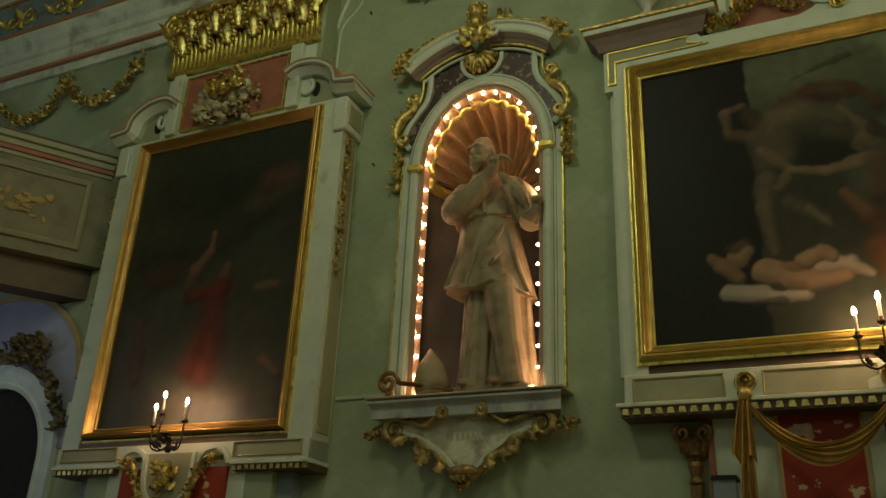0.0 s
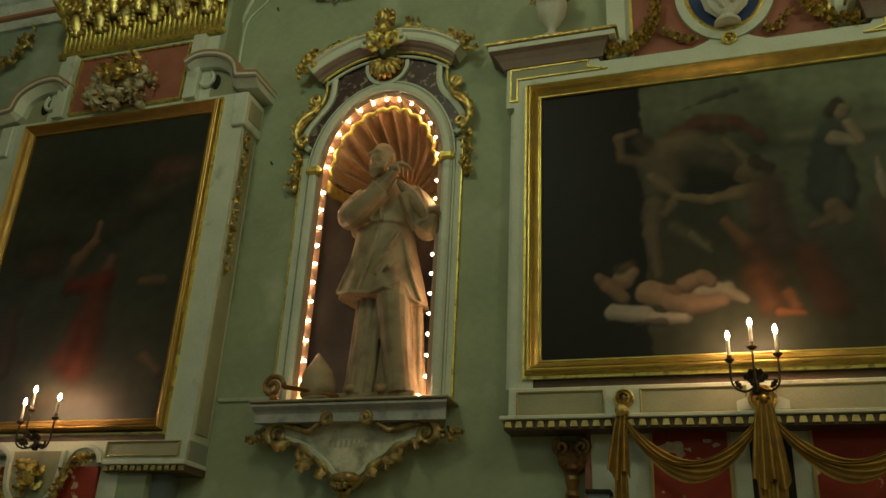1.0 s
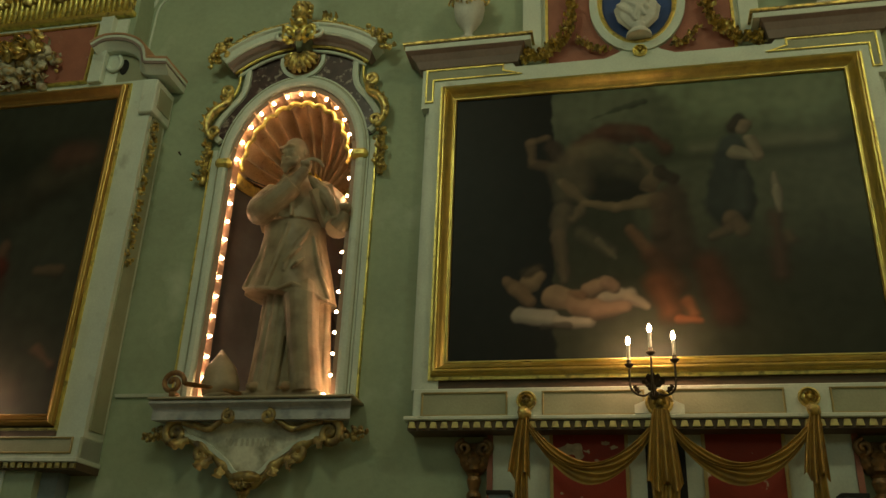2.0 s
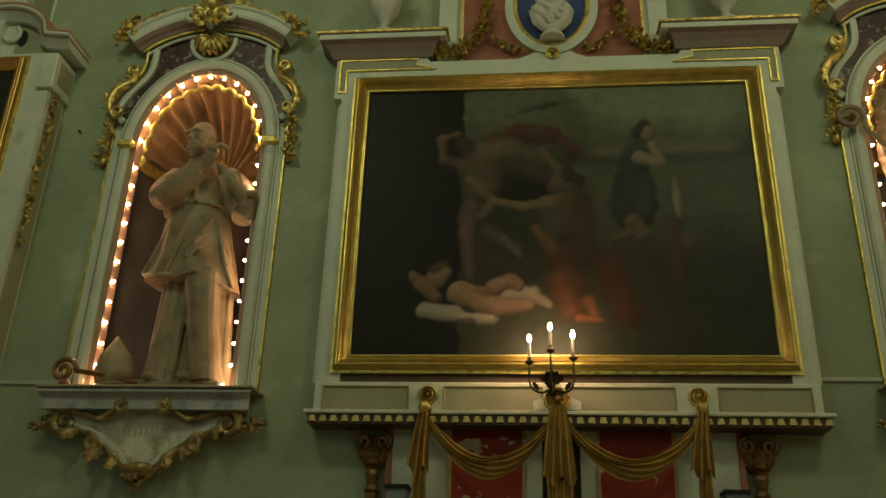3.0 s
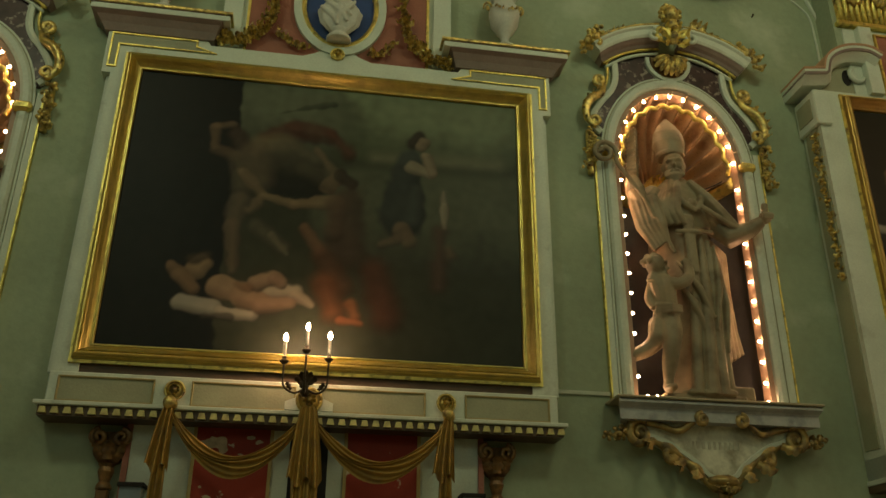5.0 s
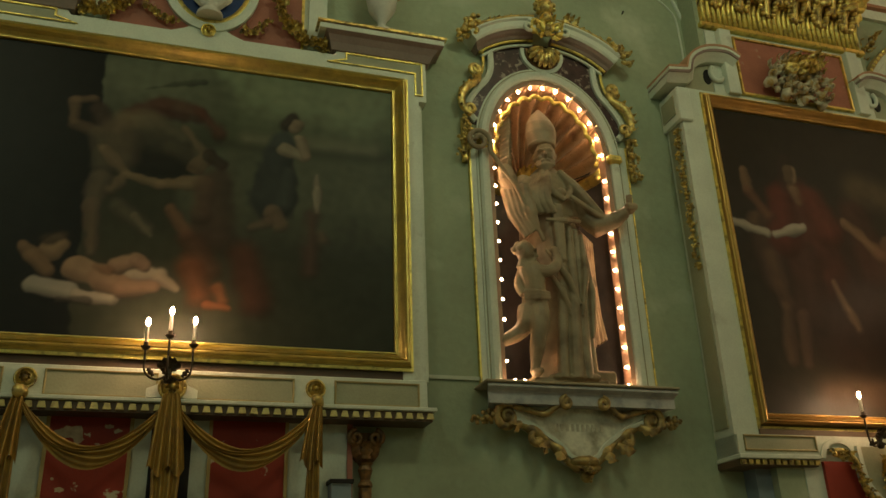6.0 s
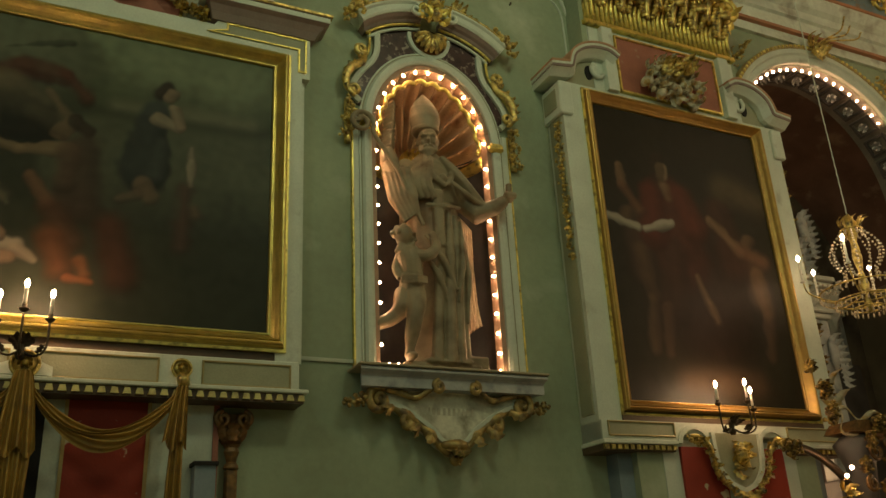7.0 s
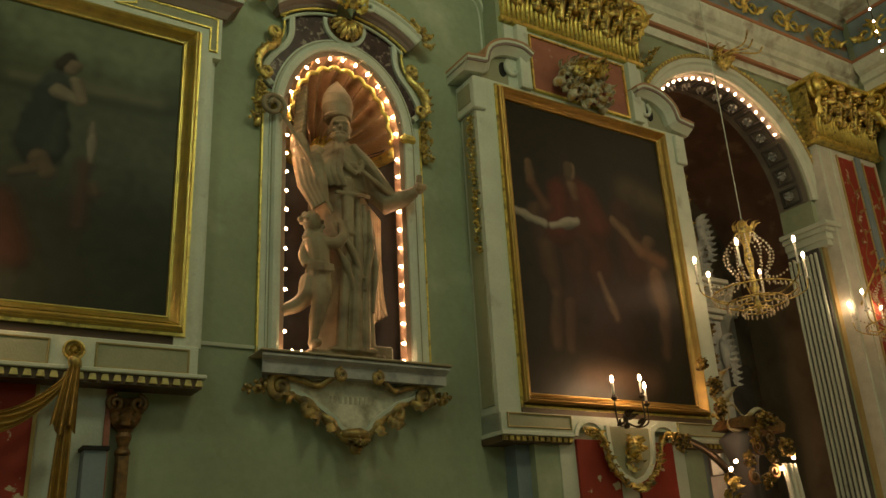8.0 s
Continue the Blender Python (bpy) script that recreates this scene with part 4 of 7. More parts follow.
def acanthus_capital(t, w, z0, z1, y, depth=0.25):
    """A large gilt composite capital: fluted bell, two tiers of leaves, corner volutes, abacus."""
    h = z1 - z0
    part("bell", box(B(), -w, w, y - depth * 0.2, y + 0.2, z0, z1 - 0.08), OLDGOLD, t)
    part("astragal", box(B(), -w - 0.03, w + 0.03, y - depth * 0.35, y + 0.2, z0 - 0.03, z0 + 0.03, 0.012), GOLD, t)
    n = int(w * 2 / 0.062)
    for i in range(n):
        bm = B()
        x = -w + (i + 0.5) * 2 * w / n
        tube(bm, [(x, y - depth * 0.22, z0 + 0.03), (x, y - depth * 0.26, z0 + h * 0.34), (x, y - depth * 0.45, z0 + h * 0.42)], [0.02, 0.026, 0.014], 8)
        part("flute", bm, GOLD, t, "", True)
    k = max(3, round(w * 2 / 0.36))
    rng = random.Random(77)
    for row, (zz, ln, shift) in enumerate(((z0 + h * 0.27, h * 0.34, 0), (z0 + h * 0.46, h * 0.36, 0.5))):
        for i in range(k + (0 if row == 0 else -1)):
            x = -w + (i + 0.5 + shift) * 2 * w / k + rng.uniform(-0.02, 0.02)
            yy = y - depth * (0.35 + 0.25 * row)
            bm = B()
            # a thick tongue that rolls over at its tip, with ragged lobes down both sides
            tube(bm, curve((x, yy, zz), (x, yy - 0.02, zz + ln * 0.55), (x, yy - 0.07, zz + ln * 0.92), (x, yy - 0.15, zz + ln * 0.93), (x, yy - 0.17, zz + ln * 0.72), n=4), [0.05 + 0.04 * math.sin(math.pi * j / 16) for j in range(17)], 10, 0.45)
            for q in range(12):
                u = (q // 2) / 5
                sd = -1 if q % 2 else 1
                blob(bm, (x + sd * (0.055 + 0.035 * math.sin(2.6 * u)), yy - 0.02 - 0.10 * u * u, zz + ln * (0.15 + 0.8 * u)), (0.035, 0.035, 0.028), 0.6, 2)
            part("acanthus", bm, OLDGOLD, t, "gilt acanthus leaf", True)
    for i in range(k):
        bm = B()
        x = -w + (i + 0.5) * 2 * w / k
        tube(bm, scroll(x - 0.05, z0 + h * 0.80, y - depth * 0.7, 0.06, 0.012, 0, 1.3), 0.018, 7)
        tube(bm, scroll(x + 0.07, z0 + h * 0.80, y - depth * 0.7, 0.06, 0.012, 180, -1.3), 0.018, 7)
        part("tendril", bm, GOLD, t, "", True)
    for s in (-1, 1):
        bm = B()
        for yy in (y - depth * 0.5, y - depth * 0.8):
            tube(bm, scroll(s * (w - 0.06), z1 - 0.2, yy, 0.15, 0.02, 90, -s * 1.7), 0.04, 8)
        leaf(bm, face_at(s * (w - 0.05), y - depth * 0.5, z0 + h * 0.4, s * 15, 10), h * 0.45, 0.16)
        part("volute", bm, GOLD, t, "gilt volute", True)
    part("abacus", box(B(), -w - 0.06, w + 0.06, y - depth * 0.9, y + 0.2, z1 - 0.07, z1, 0.015), GOLD, t)


PALERELIEF = material("pale_gilt_relief", (0.5, 0.45, 0.32), 0.5, 0.15, vary=0.3, scale=14, fine=60, bump=0.5, dirt=(0.42, 0.28, 0.08), dirt_at=(0.5, 0.62), dirt_scale=12)


def side_aedicule(m, label):
    """Frame on a pilaster: gilt picture frame, pale stiles, broken scroll pediment, red attic, shield below."""
    t = thing("pilaster_frame", label, "picture surround", m, "frames on the pilasters")
    f = -0.28
    part("pier", box(B(), -1.05, 1.05, -0.24, 0, 0, 7.86), PLASTER, t, "green pilaster")
    bm = B()
    prism(bm, [(-1.43, 2.72), (-1.43, 6.25), (1.43, 6.25), (1.43, 2.72), (1.165, 2.72), (1.165, 6.185), (-1.165, 6.185), (-1.165, 2.72)], f, 0)
    part("surround", bm, TRIM, t)
    part("backing", box(B(), -1.18, 1.18, -0.18, 0, 2.9, 6.2), BLACK, t)
    gilt_frame(t, 1.055, 3.075, 6.085, f + 0.04, 0.80, BROWNFRAME)
    bm = B()
    moulding(bm, rect(-1.18, 1.18, 2.945, 6.20), [(-0.01, f), (-0.01, f - 0.02), (0.012, f - 0.02), (0.012, f)], True)
    part("gilt_line", bm, GOLD, t)
    # the same brown board for the shadowed gap
    part("under_board", box(B(), -1.19, 1.19, f - 0.02, 0, 2.88, 2.945), BROWN, t)
    for s in (-1, 1):
        # sunk side panel and chain of husks on the flank
        part("flank_panel", box(B(), min(s * 1.425, s * 1.445), max(s * 1.425, s * 1.445), f + 0.05, -0.05, 2.95, 6.0), PANEL, t, "olive flank panel")
        part("capital_block", box(B(), s * 1.40 - 0.075, s * 1.40 + 0.075, f - 0.04, 0, 5.86, 6.22, 0.01), TRIM, t)
        part("block_panel", box(B(), s * 1.477 - 0.006, s * 1.477 + 0.006, f + 0.02, -0.04, 5.94, 6.15), PANEL, t)
        rng = random.Random(21)
        bm = B()
        garland(bm, [(s * 1.46, f + 0.10, 5.78 - 0.055 * i) for i in range(26)], 0.06, rng, 3, 0.9)
        part("husk_chain", bm, OLDGOLD, t, "gilt chain of husks", True)
        # broken pediment: level return and rising scroll
        path = [(s * 1.57, 6.30), (s * 1.34, 6.33)] + [(s * p.x, p.y) for p in curve((1.30, 6.36), (1.24, 6.52), (1.08, 6.62), (0.88, 6.64), (0.76, 6.58), n=6)]
        bm = B()
        moulding(bm, path, [(s * 0.045, 0), (s * 0.045, f - 0.03), (s * 0.02, f - 0.06), (s * -0.015, f - 0.11), (s * -0.05, f - 0.13), (s * -0.07, f - 0.13), (s * -0.07, 0)])
        part("pediment_arm", bm, TRIM, t, "pale curved pediment arm")
        bm = B()
        moulding(bm, path, [(s * -0.071, 0), (s * -0.071, f - 0.135), (s * -0.09, f - 0.14), (s * -0.095, 0)])
        bands = B()
        moulding(bands, path, [(s * -0.04, 0), (s * -0.04, f - 0.132), (s * -0.018, f - 0.125), (s * -0.018, 0)])
        part("arm_band", bands, MAUVE, t, "mauve band along the arm")
        part("arm_top", bm, material("rosy_fillet", (0.48, 0.26, 0.14), 0.5), t, "rosy top fillet")
        part("spandrel", prism(B(), [(s * 1.33, 6.25), (s * 1.28, 6.42), (s * 1.14, 6.55), (s * 0.98, 6.58), (s * 0.98, 6.25)][::s], f + 0.03, 0), PANEL, t)
        # solid black oval in place of a hole, its shade given by colour
        part("oculus", prism(B(), arc(s * 1.04, 6.44, 0.045, 0.085, 0, 360, 20)[:-1], f + 0.02, f + 0.06), BLACK, t, "black oval plate as the shade of an opening")
        bm = B()
        tube(bm, scroll(s * 0.93, 6.46, f - 0.0, 0.10, 0.05, 60 if s > 0 else 120, -s * 0.6), 0.022, 8)
        part("arm_curl", bm, TRIM, t, "", True)
        part("attic_post", box(B(), s * 0.79 - 0.07, s * 0.79 + 0.07, f - 0.05, 0, 6.25, 7.02, 0.006), TRIM, t)
    part("attic", box(B(), -0.98, 0.98, f + 0.02, 0, 6.22, 7.02), TRIM, t)
    red = part("attic_red", box(B(), -0.66, 0.66, f - 0.0, f + 0.05, 6.30, 6.95), ROSE, t, "rose red attic panel")
    bm = B()
    moulding(bm, rect(-0.66, 0.66, 6.30, 6.95), [(0, f + 0.02), (0, f - 0.02), (0.02, f - 0.02), (0.02, f + 0.02)], True)
    part("gilt_border", bm, GOLD, red)
    rng = random.Random(31)
    bm = B()
    for i in range(60):
        a = rng.uniform(0, 2 * math.pi)
        r = rng.uniform(0.08, 0.40)
        blob(bm, (r * math.cos(a) * 1.15, f - 0.05 - rng.uniform(0, 0.06), 6.50 + r * math.sin(a) * 0.62 - 0.12 * abs(math.cos(a)) * r), rng.uniform(0.02, 0.05), 1.1, 3)
    for i in range(80):
        a, r = rng.uniform(0, 2 * math.pi), rng.uniform(0.3, 1.25)
        leaf(bm, face_at(0.3 * r * math.cos(a), f - 0.05 - 0.06 * rng.random(), 6.49 + 0.2 * r * math.sin(a), 90 - math.degrees(a) + rng.uniform(-60, 60), rng.uniform(10, 35)), rng.uniform(0.09, 0.16), rng.uniform(0.05, 0.08))
    part("cloud_relief", bm, PALERELIEF, t, "white stucco cloud relief", True)
    for x, z, sx in ((-0.02, 6.62, 0.10), (0.13, 6.66, 0.08), (-0.14, 6.58, 0.07)):
        bm = B()
        blob(bm, (x, f - 0.15, z), (sx, 0.07, sx * 1.05), 0.35, 3)
        for i in range(9):
            leaf(bm, face_at(x + rng.uniform(-0.09, 0.09), f - 0.16, z + rng.uniform(-0.06, 0.08), rng.uniform(0, 360), 30), rng.uniform(0.10, 0.18), 0.08)
        part("gilt_relief", bm, OLDGOLD, t, "gilt leafy knob", True)
    acanthus_capital(t, 1.0, 7.08, 7.86, f + 0.06, 0.22)
    # apron
    bm = B()
    prism(bm, [(-1.43, 2.72), (-1.43, 2.885), (1.43, 2.885), (1.43, 2.72), (0.62, 2.72), (0.6, 2.78), (-0.6, 2.78), (-0.62, 2.72)], f - 0.03, 0)
    part("apron", bm, TRIM, t)
    for x0, x1 in ((-1.36, -0.68), (0.68, 1.36)):
        panel(t, x0, x1, 2.765, 2.865, f - 0.03)
    for s in (-1, 1):
        x0, x1 = sorted((s * 0.66, s * 1.45))
        part("ledge", box(B(), x0, x1, f - 0.06, 0, 2.685, 2.72, 0.005), TRIM, t)
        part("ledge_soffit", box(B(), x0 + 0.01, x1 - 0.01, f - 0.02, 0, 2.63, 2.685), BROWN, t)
        x = x0 + 0.02
        while x < x1 - 0.04:
            part("dentil", box(B(), x, x + 0.04, f - 0.045, f - 0.01, 2.64, 2.68), OLDGOLD, t)
            x += 0.065
        # arched white band over the red leaves
        bm = B()
        moulding(bm, arc(s * 0.46, 2.70, 0.17, 0.15, 0, 180, 14), [(-0.02, f - 0.05), (-0.02, 0), (0.025, 0), (0.025, f - 0.05)])
        part("arched_band", bm, TRIM, t)
        bm = B()
        tube(bm, curve((s * 0.52, f - 0.06, 2.76), (s * 0.42, f - 0.1, 2.74), (s * 0.34, f - 0.1, 2.62), (s * 0.3, f - 0.08, 2.45), (s * 0.14, f - 0.08, 2.28), n=5), [0.018 + 0.008 * math.sin(i * 0.9) for i in range(21)], 8)
        garland(bm, curve((s * 0.53, f - 0.05, 2.74), (s * 0.42, f - 0.07, 2.70), (s * 0.33, f - 0.07, 2.58), (s * 0.28, f - 0.06, 2.44), (s * 0.13, f - 0.06, 2.28), n=5), 0.055, rng, 3, 0.3)
        part("shield_scroll", bm, OLDGOLD, t, "gilt scroll beside the shield", True)
    shield = [(p.x, p.y) for p in curve((0.28, 2.80), (0.27, 2.62), (0.24, 2.48), (0.14, 2.36), (0.0, 2.30), n=5)]
    part("shield", prism(B(), shield + [(-x, z) for x, z in shield[::-1][1:]], f - 0.05, 0), PANEL, t, "olive shield")
    bm = B()
    moulding(bm, [(-x, z) for x, z in shield] [:-1] + shield[::-1], [(-0.02, f), (-0.02, f - 0.08), (0.02, f - 0.08), (0.02, f)])
    part("shield_rim", bm, TRIM, t)
    bm = B()
    for i in range(18):
        leaf(bm, face_at(rng.uniform(-0.1, 0.1), f - 0.06, 2.58 + rng.uniform(-0.12, 0.12), rng.uniform(0, 360), 20), rng.uniform(0.1, 0.18), 0.08)
    blob(bm, (0, f - 0.1, 2.6), (0.07, 0.05, 0.09), 0.4)
    part("shield_relief", bm, OLDGOLD, t, "worn gilt relief", True)
    bm = B()
    for i in range(5):
        leaf(bm, face_at(0, f - 0.05, 2.32, 140 + 20 * i, 15), 0.18, 0.09)
    part("shield_tip", bm, OLDGOLD, t, "", True)
    # lower part
    part("lower_wall", box(B(), -0.78, 0.78, f + 0.03, 0, 0, 2.74), TRIM, t)
    for x0, x1 in ((-0.60, -0.12), (0.12, 0.60)):
        part("red_leaf", box(B(), x0, x1, f + 0.0, f + 0.1, 0.2, 2.68), RED, t, "dark red panel")
    for s in (-1, 1):
        part("outer_leaf", box(B(), s * 1.0 - 0.2, s * 1.0 + 0.2, f + 0.12, 0, 0, 2.64), GREYBLUE, t, "grey-blue side board")
        part("edge_strip", box(B(), s * 0.98 - 0.02, s * 0.98 + 0.02, f + 0.08, -0.1, 0, 2.64), TRIM, t)
    return t


side = side_aedicule(pose(CR, WALL, 0.04), "pale frame on a green pilaster with broken pediment and gilt capital")
copy_thing(side, pose(CL, WALL, 0.03))


# ---------------------------------------------------------------- canvases
def painting(name, label, w, z0, z1, m, base, strokes, tone=0.68):
    """A dark varnished canvas; strokes are soft painted shapes (u, v from its lower left corner, 0 to 1) laid one over another."""
    nx, nz = 300, int(300 * (z1 - z0) / (2 * w))
    U, V = np.meshgrid(np.linspace(0, 1, nx + 1), np.linspace(0, 1, nz + 1))
    aspect = 2 * w / (z1 - z0)
    col = np.zeros(U.shape + (3,)) + np.array(base)
    rough = np.array([[noise.noise((u * 7 * aspect, v * 7, 3.1)) + 0.5 * noise.noise((u * 19 * aspect, v * 19, 8.2)) for u, v in zip(a, b)] for a, b in zip(U, V)])
    rough2 = np.array([[noise.noise((u * 31 * aspect, v * 31, 5.7)) for u, v in zip(a, b)] for a, b in zip(U, V)])
    col *= (1 + 0.22 * rough + 0.15 * rough2)[..., None]
    for u0, v0, u1, v1, r0, r1, soft, c, alpha in strokes:
        px, pz, dx, dz = (U - u0) * aspect, V - v0, (u1 - u0) * aspect, v1 - v0
        s = np.clip((px * dx + pz * dz) / max(1e-9, dx * dx + dz * dz), 0, 1)
        d = np.hypot(px - s * dx, pz - s * dz) + 0.014 * rough + 0.008 * rough2
        r = r0 + (r1 - r0) * s
        lit = np.clip(1 + 0.55 * (0.85 * (pz - s * dz) - 0.4 * (px - s * dx)) / np.maximum(r, 0.01), 0.35, 1.6)
        a = np.clip((r - d) / max(soft, 0.010) + 0.5, 0, 1)
        a = (a * a * (3 - 2 * a) * alpha)[..., None]
        col = col * (1 - a) + np.array(c) * tone * np.clip(lit * (1 + 0.16 * rough + 0.22 * rough2) * (1.15 - 0.4 * np.clip(d / np.maximum(r, 0.01), 0, 1)), 0.2, 1.9)[..., None] * a
    me = bpy.data.meshes.new(name)
    verts = [(-w + 2 * w * u, 0, z0 + (z1 - z0) * v) for u, v in zip(U.ravel(), V.ravel())]
    k = nx + 1
    me.from_pydata(verts, [], [(j * k + i, j * k + i + 1, (j + 1) * k + i + 1, (j + 1) * k + i) for j in range(nz) for i in range(nx)])
    attr = me.color_attributes.new("pigment", "FLOAT_COLOR", "POINT")
    attr.data.foreach_set("color", np.concatenate([np.clip(col, 0.002, 1), np.ones(U.shape + (1,))], 2).astype(np.float32).ravel())
    me.materials.append(CANVAS)
    ob = tagged(new(name, me), label, "painting", "oil paintings")
    ob.matrix_basis = m
    return ob


CANVAS = bpy.data.materials.new("oil_paint")
CANVAS.use_nodes = True
_n, _l = CANVAS.node_tree.nodes, CANVAS.node_tree.links
_a = _n.new("ShaderNodeAttribute")
_a.attribute_name = "pigment"
_t = _n.new("ShaderNodeTexNoise")
_t.inputs["Scale"].default_value, _t.inputs["Detail"].default_value = 60, 6
_b = _n.new("ShaderNodeBump")
_b.inputs["Strength"].default_value, _b.inputs["Distance"].default_value = 0.2, 0.004
_l.new(_t.outputs[0], _b.inputs["Height"])
_l.new(_b.outputs[0], _n["Principled BSDF"].inputs["Normal"])
_l.new(_a.outputs["Color"], _n["Principled BSDF"].inputs["Base Color"])
_n["Principled BSDF"].inputs["Roughness"].default_value = 0.5
_n["Principled BSDF"].inputs["Specular IOR Level"].default_value = 0.22

SKIN, PALE, REDC, DARK, SKY, GREEN = (0.20, 0.125, 0.07), (0.34, 0.27, 0.19), (0.085, 0.036, 0.022), (0.012, 0.010, 0.008), (0.12, 0.13, 0.085), (0.05, 0.055, 0.035)
S = []


def stroke(u0, v0, u1, v1, r0, r1, soft, c, alpha=1.0):
    S.append((u0, v0, u1, v1, r0, r1, soft, c, alpha))


# the wide picture: pillar and sky, leaning forms, a pale bundle below
stroke(0.60, 0.90, 1.1, 0.90, 0.20, 0.18, 0.22, (0.15, 0.18, 0.10))
stroke(0.42, 0.95, 0.9, 0.86, 0.14, 0.14, 0.16, (0.18, 0.21, 0.13), 0.7)
stroke(0.62, 0.73, 0.95, 0.74, 0.03, 0.03, 0.06, (0.17, 0.17, 0.11), 0.6)
stroke(0.30, 0.86, 0.45, 0.86, 0.16, 0.16, 0.10, (0.12, 0.13, 0.085), 0.85)
stroke(0.60, 0.50, 1.05, 0.50, 0.19, 0.20, 0.05, (0.082, 0.09, 0.058), 0.9)
stroke(0.36, 0.88, 0.50, 0.94, 0.006, 0.004, 0.012, (0.04, 0.045, 0.03), 0.7)
stroke(0.085, -0.4, 0.085, 1.4, 0.235, 0.235, 0.012, (0.010, 0.010, 0.008))
# billowing cloak and bent back
stroke(0.33, 0.78, 0.40, 0.82, 0.025, 0.035, 0.03, REDC, 0.8)
stroke(0.40, 0.82, 0.50, 0.81, 0.035, 0.030, 0.03, REDC, 0.8)
stroke(0.50, 0.81, 0.55, 0.74, 0.030, 0.025, 0.03, (0.085, 0.03, 0.018), 0.8)
stroke(0.40, 0.79, 0.50, 0.78, 0.018, 0.02, 0.03, (0.05, 0.015, 0.01), 0.7)
stroke(0.33, 0.73, 0.38, 0.74, 0.05, 0.05, 0.05, (0.20, 0.15, 0.085), 0.8)
stroke(0.38, 0.74, 0.46, 0.70, 0.045, 0.04, 0.06, (0.10, 0.085, 0.055), 0.8)
stroke(0.34, 0.68, 0.44, 0.66, 0.05, 0.05, 0.06, (0.05, 0.045, 0.03), 0.7)
stroke(0.38, 0.59, 0.46, 0.60, 0.05, 0.05, 0.05, (0.012, 0.011, 0.008), 0.9)
stroke(0.47, 0.74, 0.51, 0.66, 0.022, 0.018, 0.02, (0.18, 0.13, 0.08), 0.6)
stroke(0.26, 0.77, 0.28, 0.72, 0.030, 0.03, 0.03, (0.05, 0.03, 0.02), 0.9)
stroke(0.205, 0.73, 0.205, 0.80, 0.016, 0.020, 0.012, SKIN, 0.55)
stroke(0.205, 0.80, 0.245, 0.815, 0.016, 0.012, 0.012, SKIN, 0.5)
stroke(0.21, 0.71, 0.26, 0.69, 0.018, 0.022, 0.02, SKIN, 0.4)
stroke(0.27, 0.68, 0.29, 0.58, 0.035, 0.04, 0.03, (0.11, 0.085, 0.055), 0.6)
# outstretched limb and the turned form
stroke(0.285, 0.63, 0.34, 0.555, 0.022, 0.020, 0.012, (0.22, 0.155, 0.09), 0.75)
stroke(0.34, 0.55, 0.42, 0.525, 0.019, 0.018, 0.010, (0.21, 0.15, 0.085), 0.75)
stroke(0.42, 0.525, 0.53, 0.545, 0.018, 0.028, 0.012, (0.20, 0.14, 0.08), 0.75)
stroke(0.505, 0.605, 0.520, 0.635, 0.026, 0.024, 0.014, (0.23, 0.15, 0.09), 0.85)
stroke(0.53, 0.65, 0.56, 0.62, 0.020, 0.022, 0.02, (0.03, 0.02, 0.014), 0.9)
stroke(0.56, 0.56, 0.56, 0.36, 0.055, 0.07, 0.06, (0.055, 0.032, 0.022), 0.8)
stroke(0.45, 0.44, 0.49, 0.36, 0.018, 0.02, 0.02, (0.17, 0.09, 0.05), 0.7)
stroke(0.50, 0.34, 0.55, 0.24, 0.035, 0.04, 0.04, (0.085, 0.04, 0.022), 0.7)
stroke(0.31, 0.70, 0.33, 0.60, 0.055, 0.045, 0.04, (0.13, 0.095, 0.06), 0.6)
stroke(0.53, 0.54, 0.52, 0.44, 0.04, 0.035, 0.03, (0.10, 0.06, 0.04), 0.6)
stroke(0.44, 0.66, 0.50, 0.63, 0.03, 0.035, 0.03, (0.075, 0.065, 0.04), 0.6)
# leg, dark drapery
stroke(0.285, 0.52, 0.275, 0.43, 0.035, 0.032, 0.02, (0.12, 0.09, 0.06), 0.7)
stroke(0.275, 0.43, 0.285, 0.27, 0.030, 0.018, 0.015, (0.12, 0.085, 0.055), 0.7)
stroke(0.33, 0.52, 0.31, 0.49, 0.02, 0.018, 0.02, (0.17, 0.12, 0.075), 0.6)
stroke(0.33, 0.43, 0.40, 0.36, 0.028, 0.02, 0.03, (0.10, 0.085, 0.055), 0.6)
stroke(0.37, 0.40, 0.41, 0.34, 0.012, 0.012, 0.012, (0.14, 0.12, 0.08), 0.5)
# small pale bundle on white cloth
stroke(0.17, 0.15, 0.25, 0.135, 0.028, 0.028, 0.012, (0.266, 0.251, 0.2), 0.95)
stroke(0.27, 0.125, 0.34, 0.12, 0.020, 0.016, 0.010, (0.266, 0.236, 0.178), 0.95)
stroke(0.23, 0.105, 0.29, 0.11, 0.012, 0.012, 0.012, (0.037, 0.0304, 0.0222), 0.7)
stroke(0.38, 0.20, 0.44, 0.21, 0.022, 0.025, 0.014, (0.252, 0.213, 0.155), 0.9)
stroke(0.44, 0.20, 0.48, 0.165, 0.022, 0.018, 0.014, (0.237, 0.19, 0.133), 0.9)
stroke(0.255, 0.215, 0.31, 0.19, 0.040, 0.040, 0.012, (0.235, 0.165, 0.10), 0.95)
stroke(0.31, 0.18, 0.355, 0.165, 0.036, 0.032, 0.014, (0.21, 0.14, 0.085), 0.95)
stroke(0.345, 0.23, 0.385, 0.255, 0.024, 0.022, 0.012, (0.21, 0.145, 0.09), 0.95)
stroke(0.385, 0.25, 0.405, 0.235, 0.020, 0.014, 0.012, (0.19, 0.125, 0.08), 0.9)
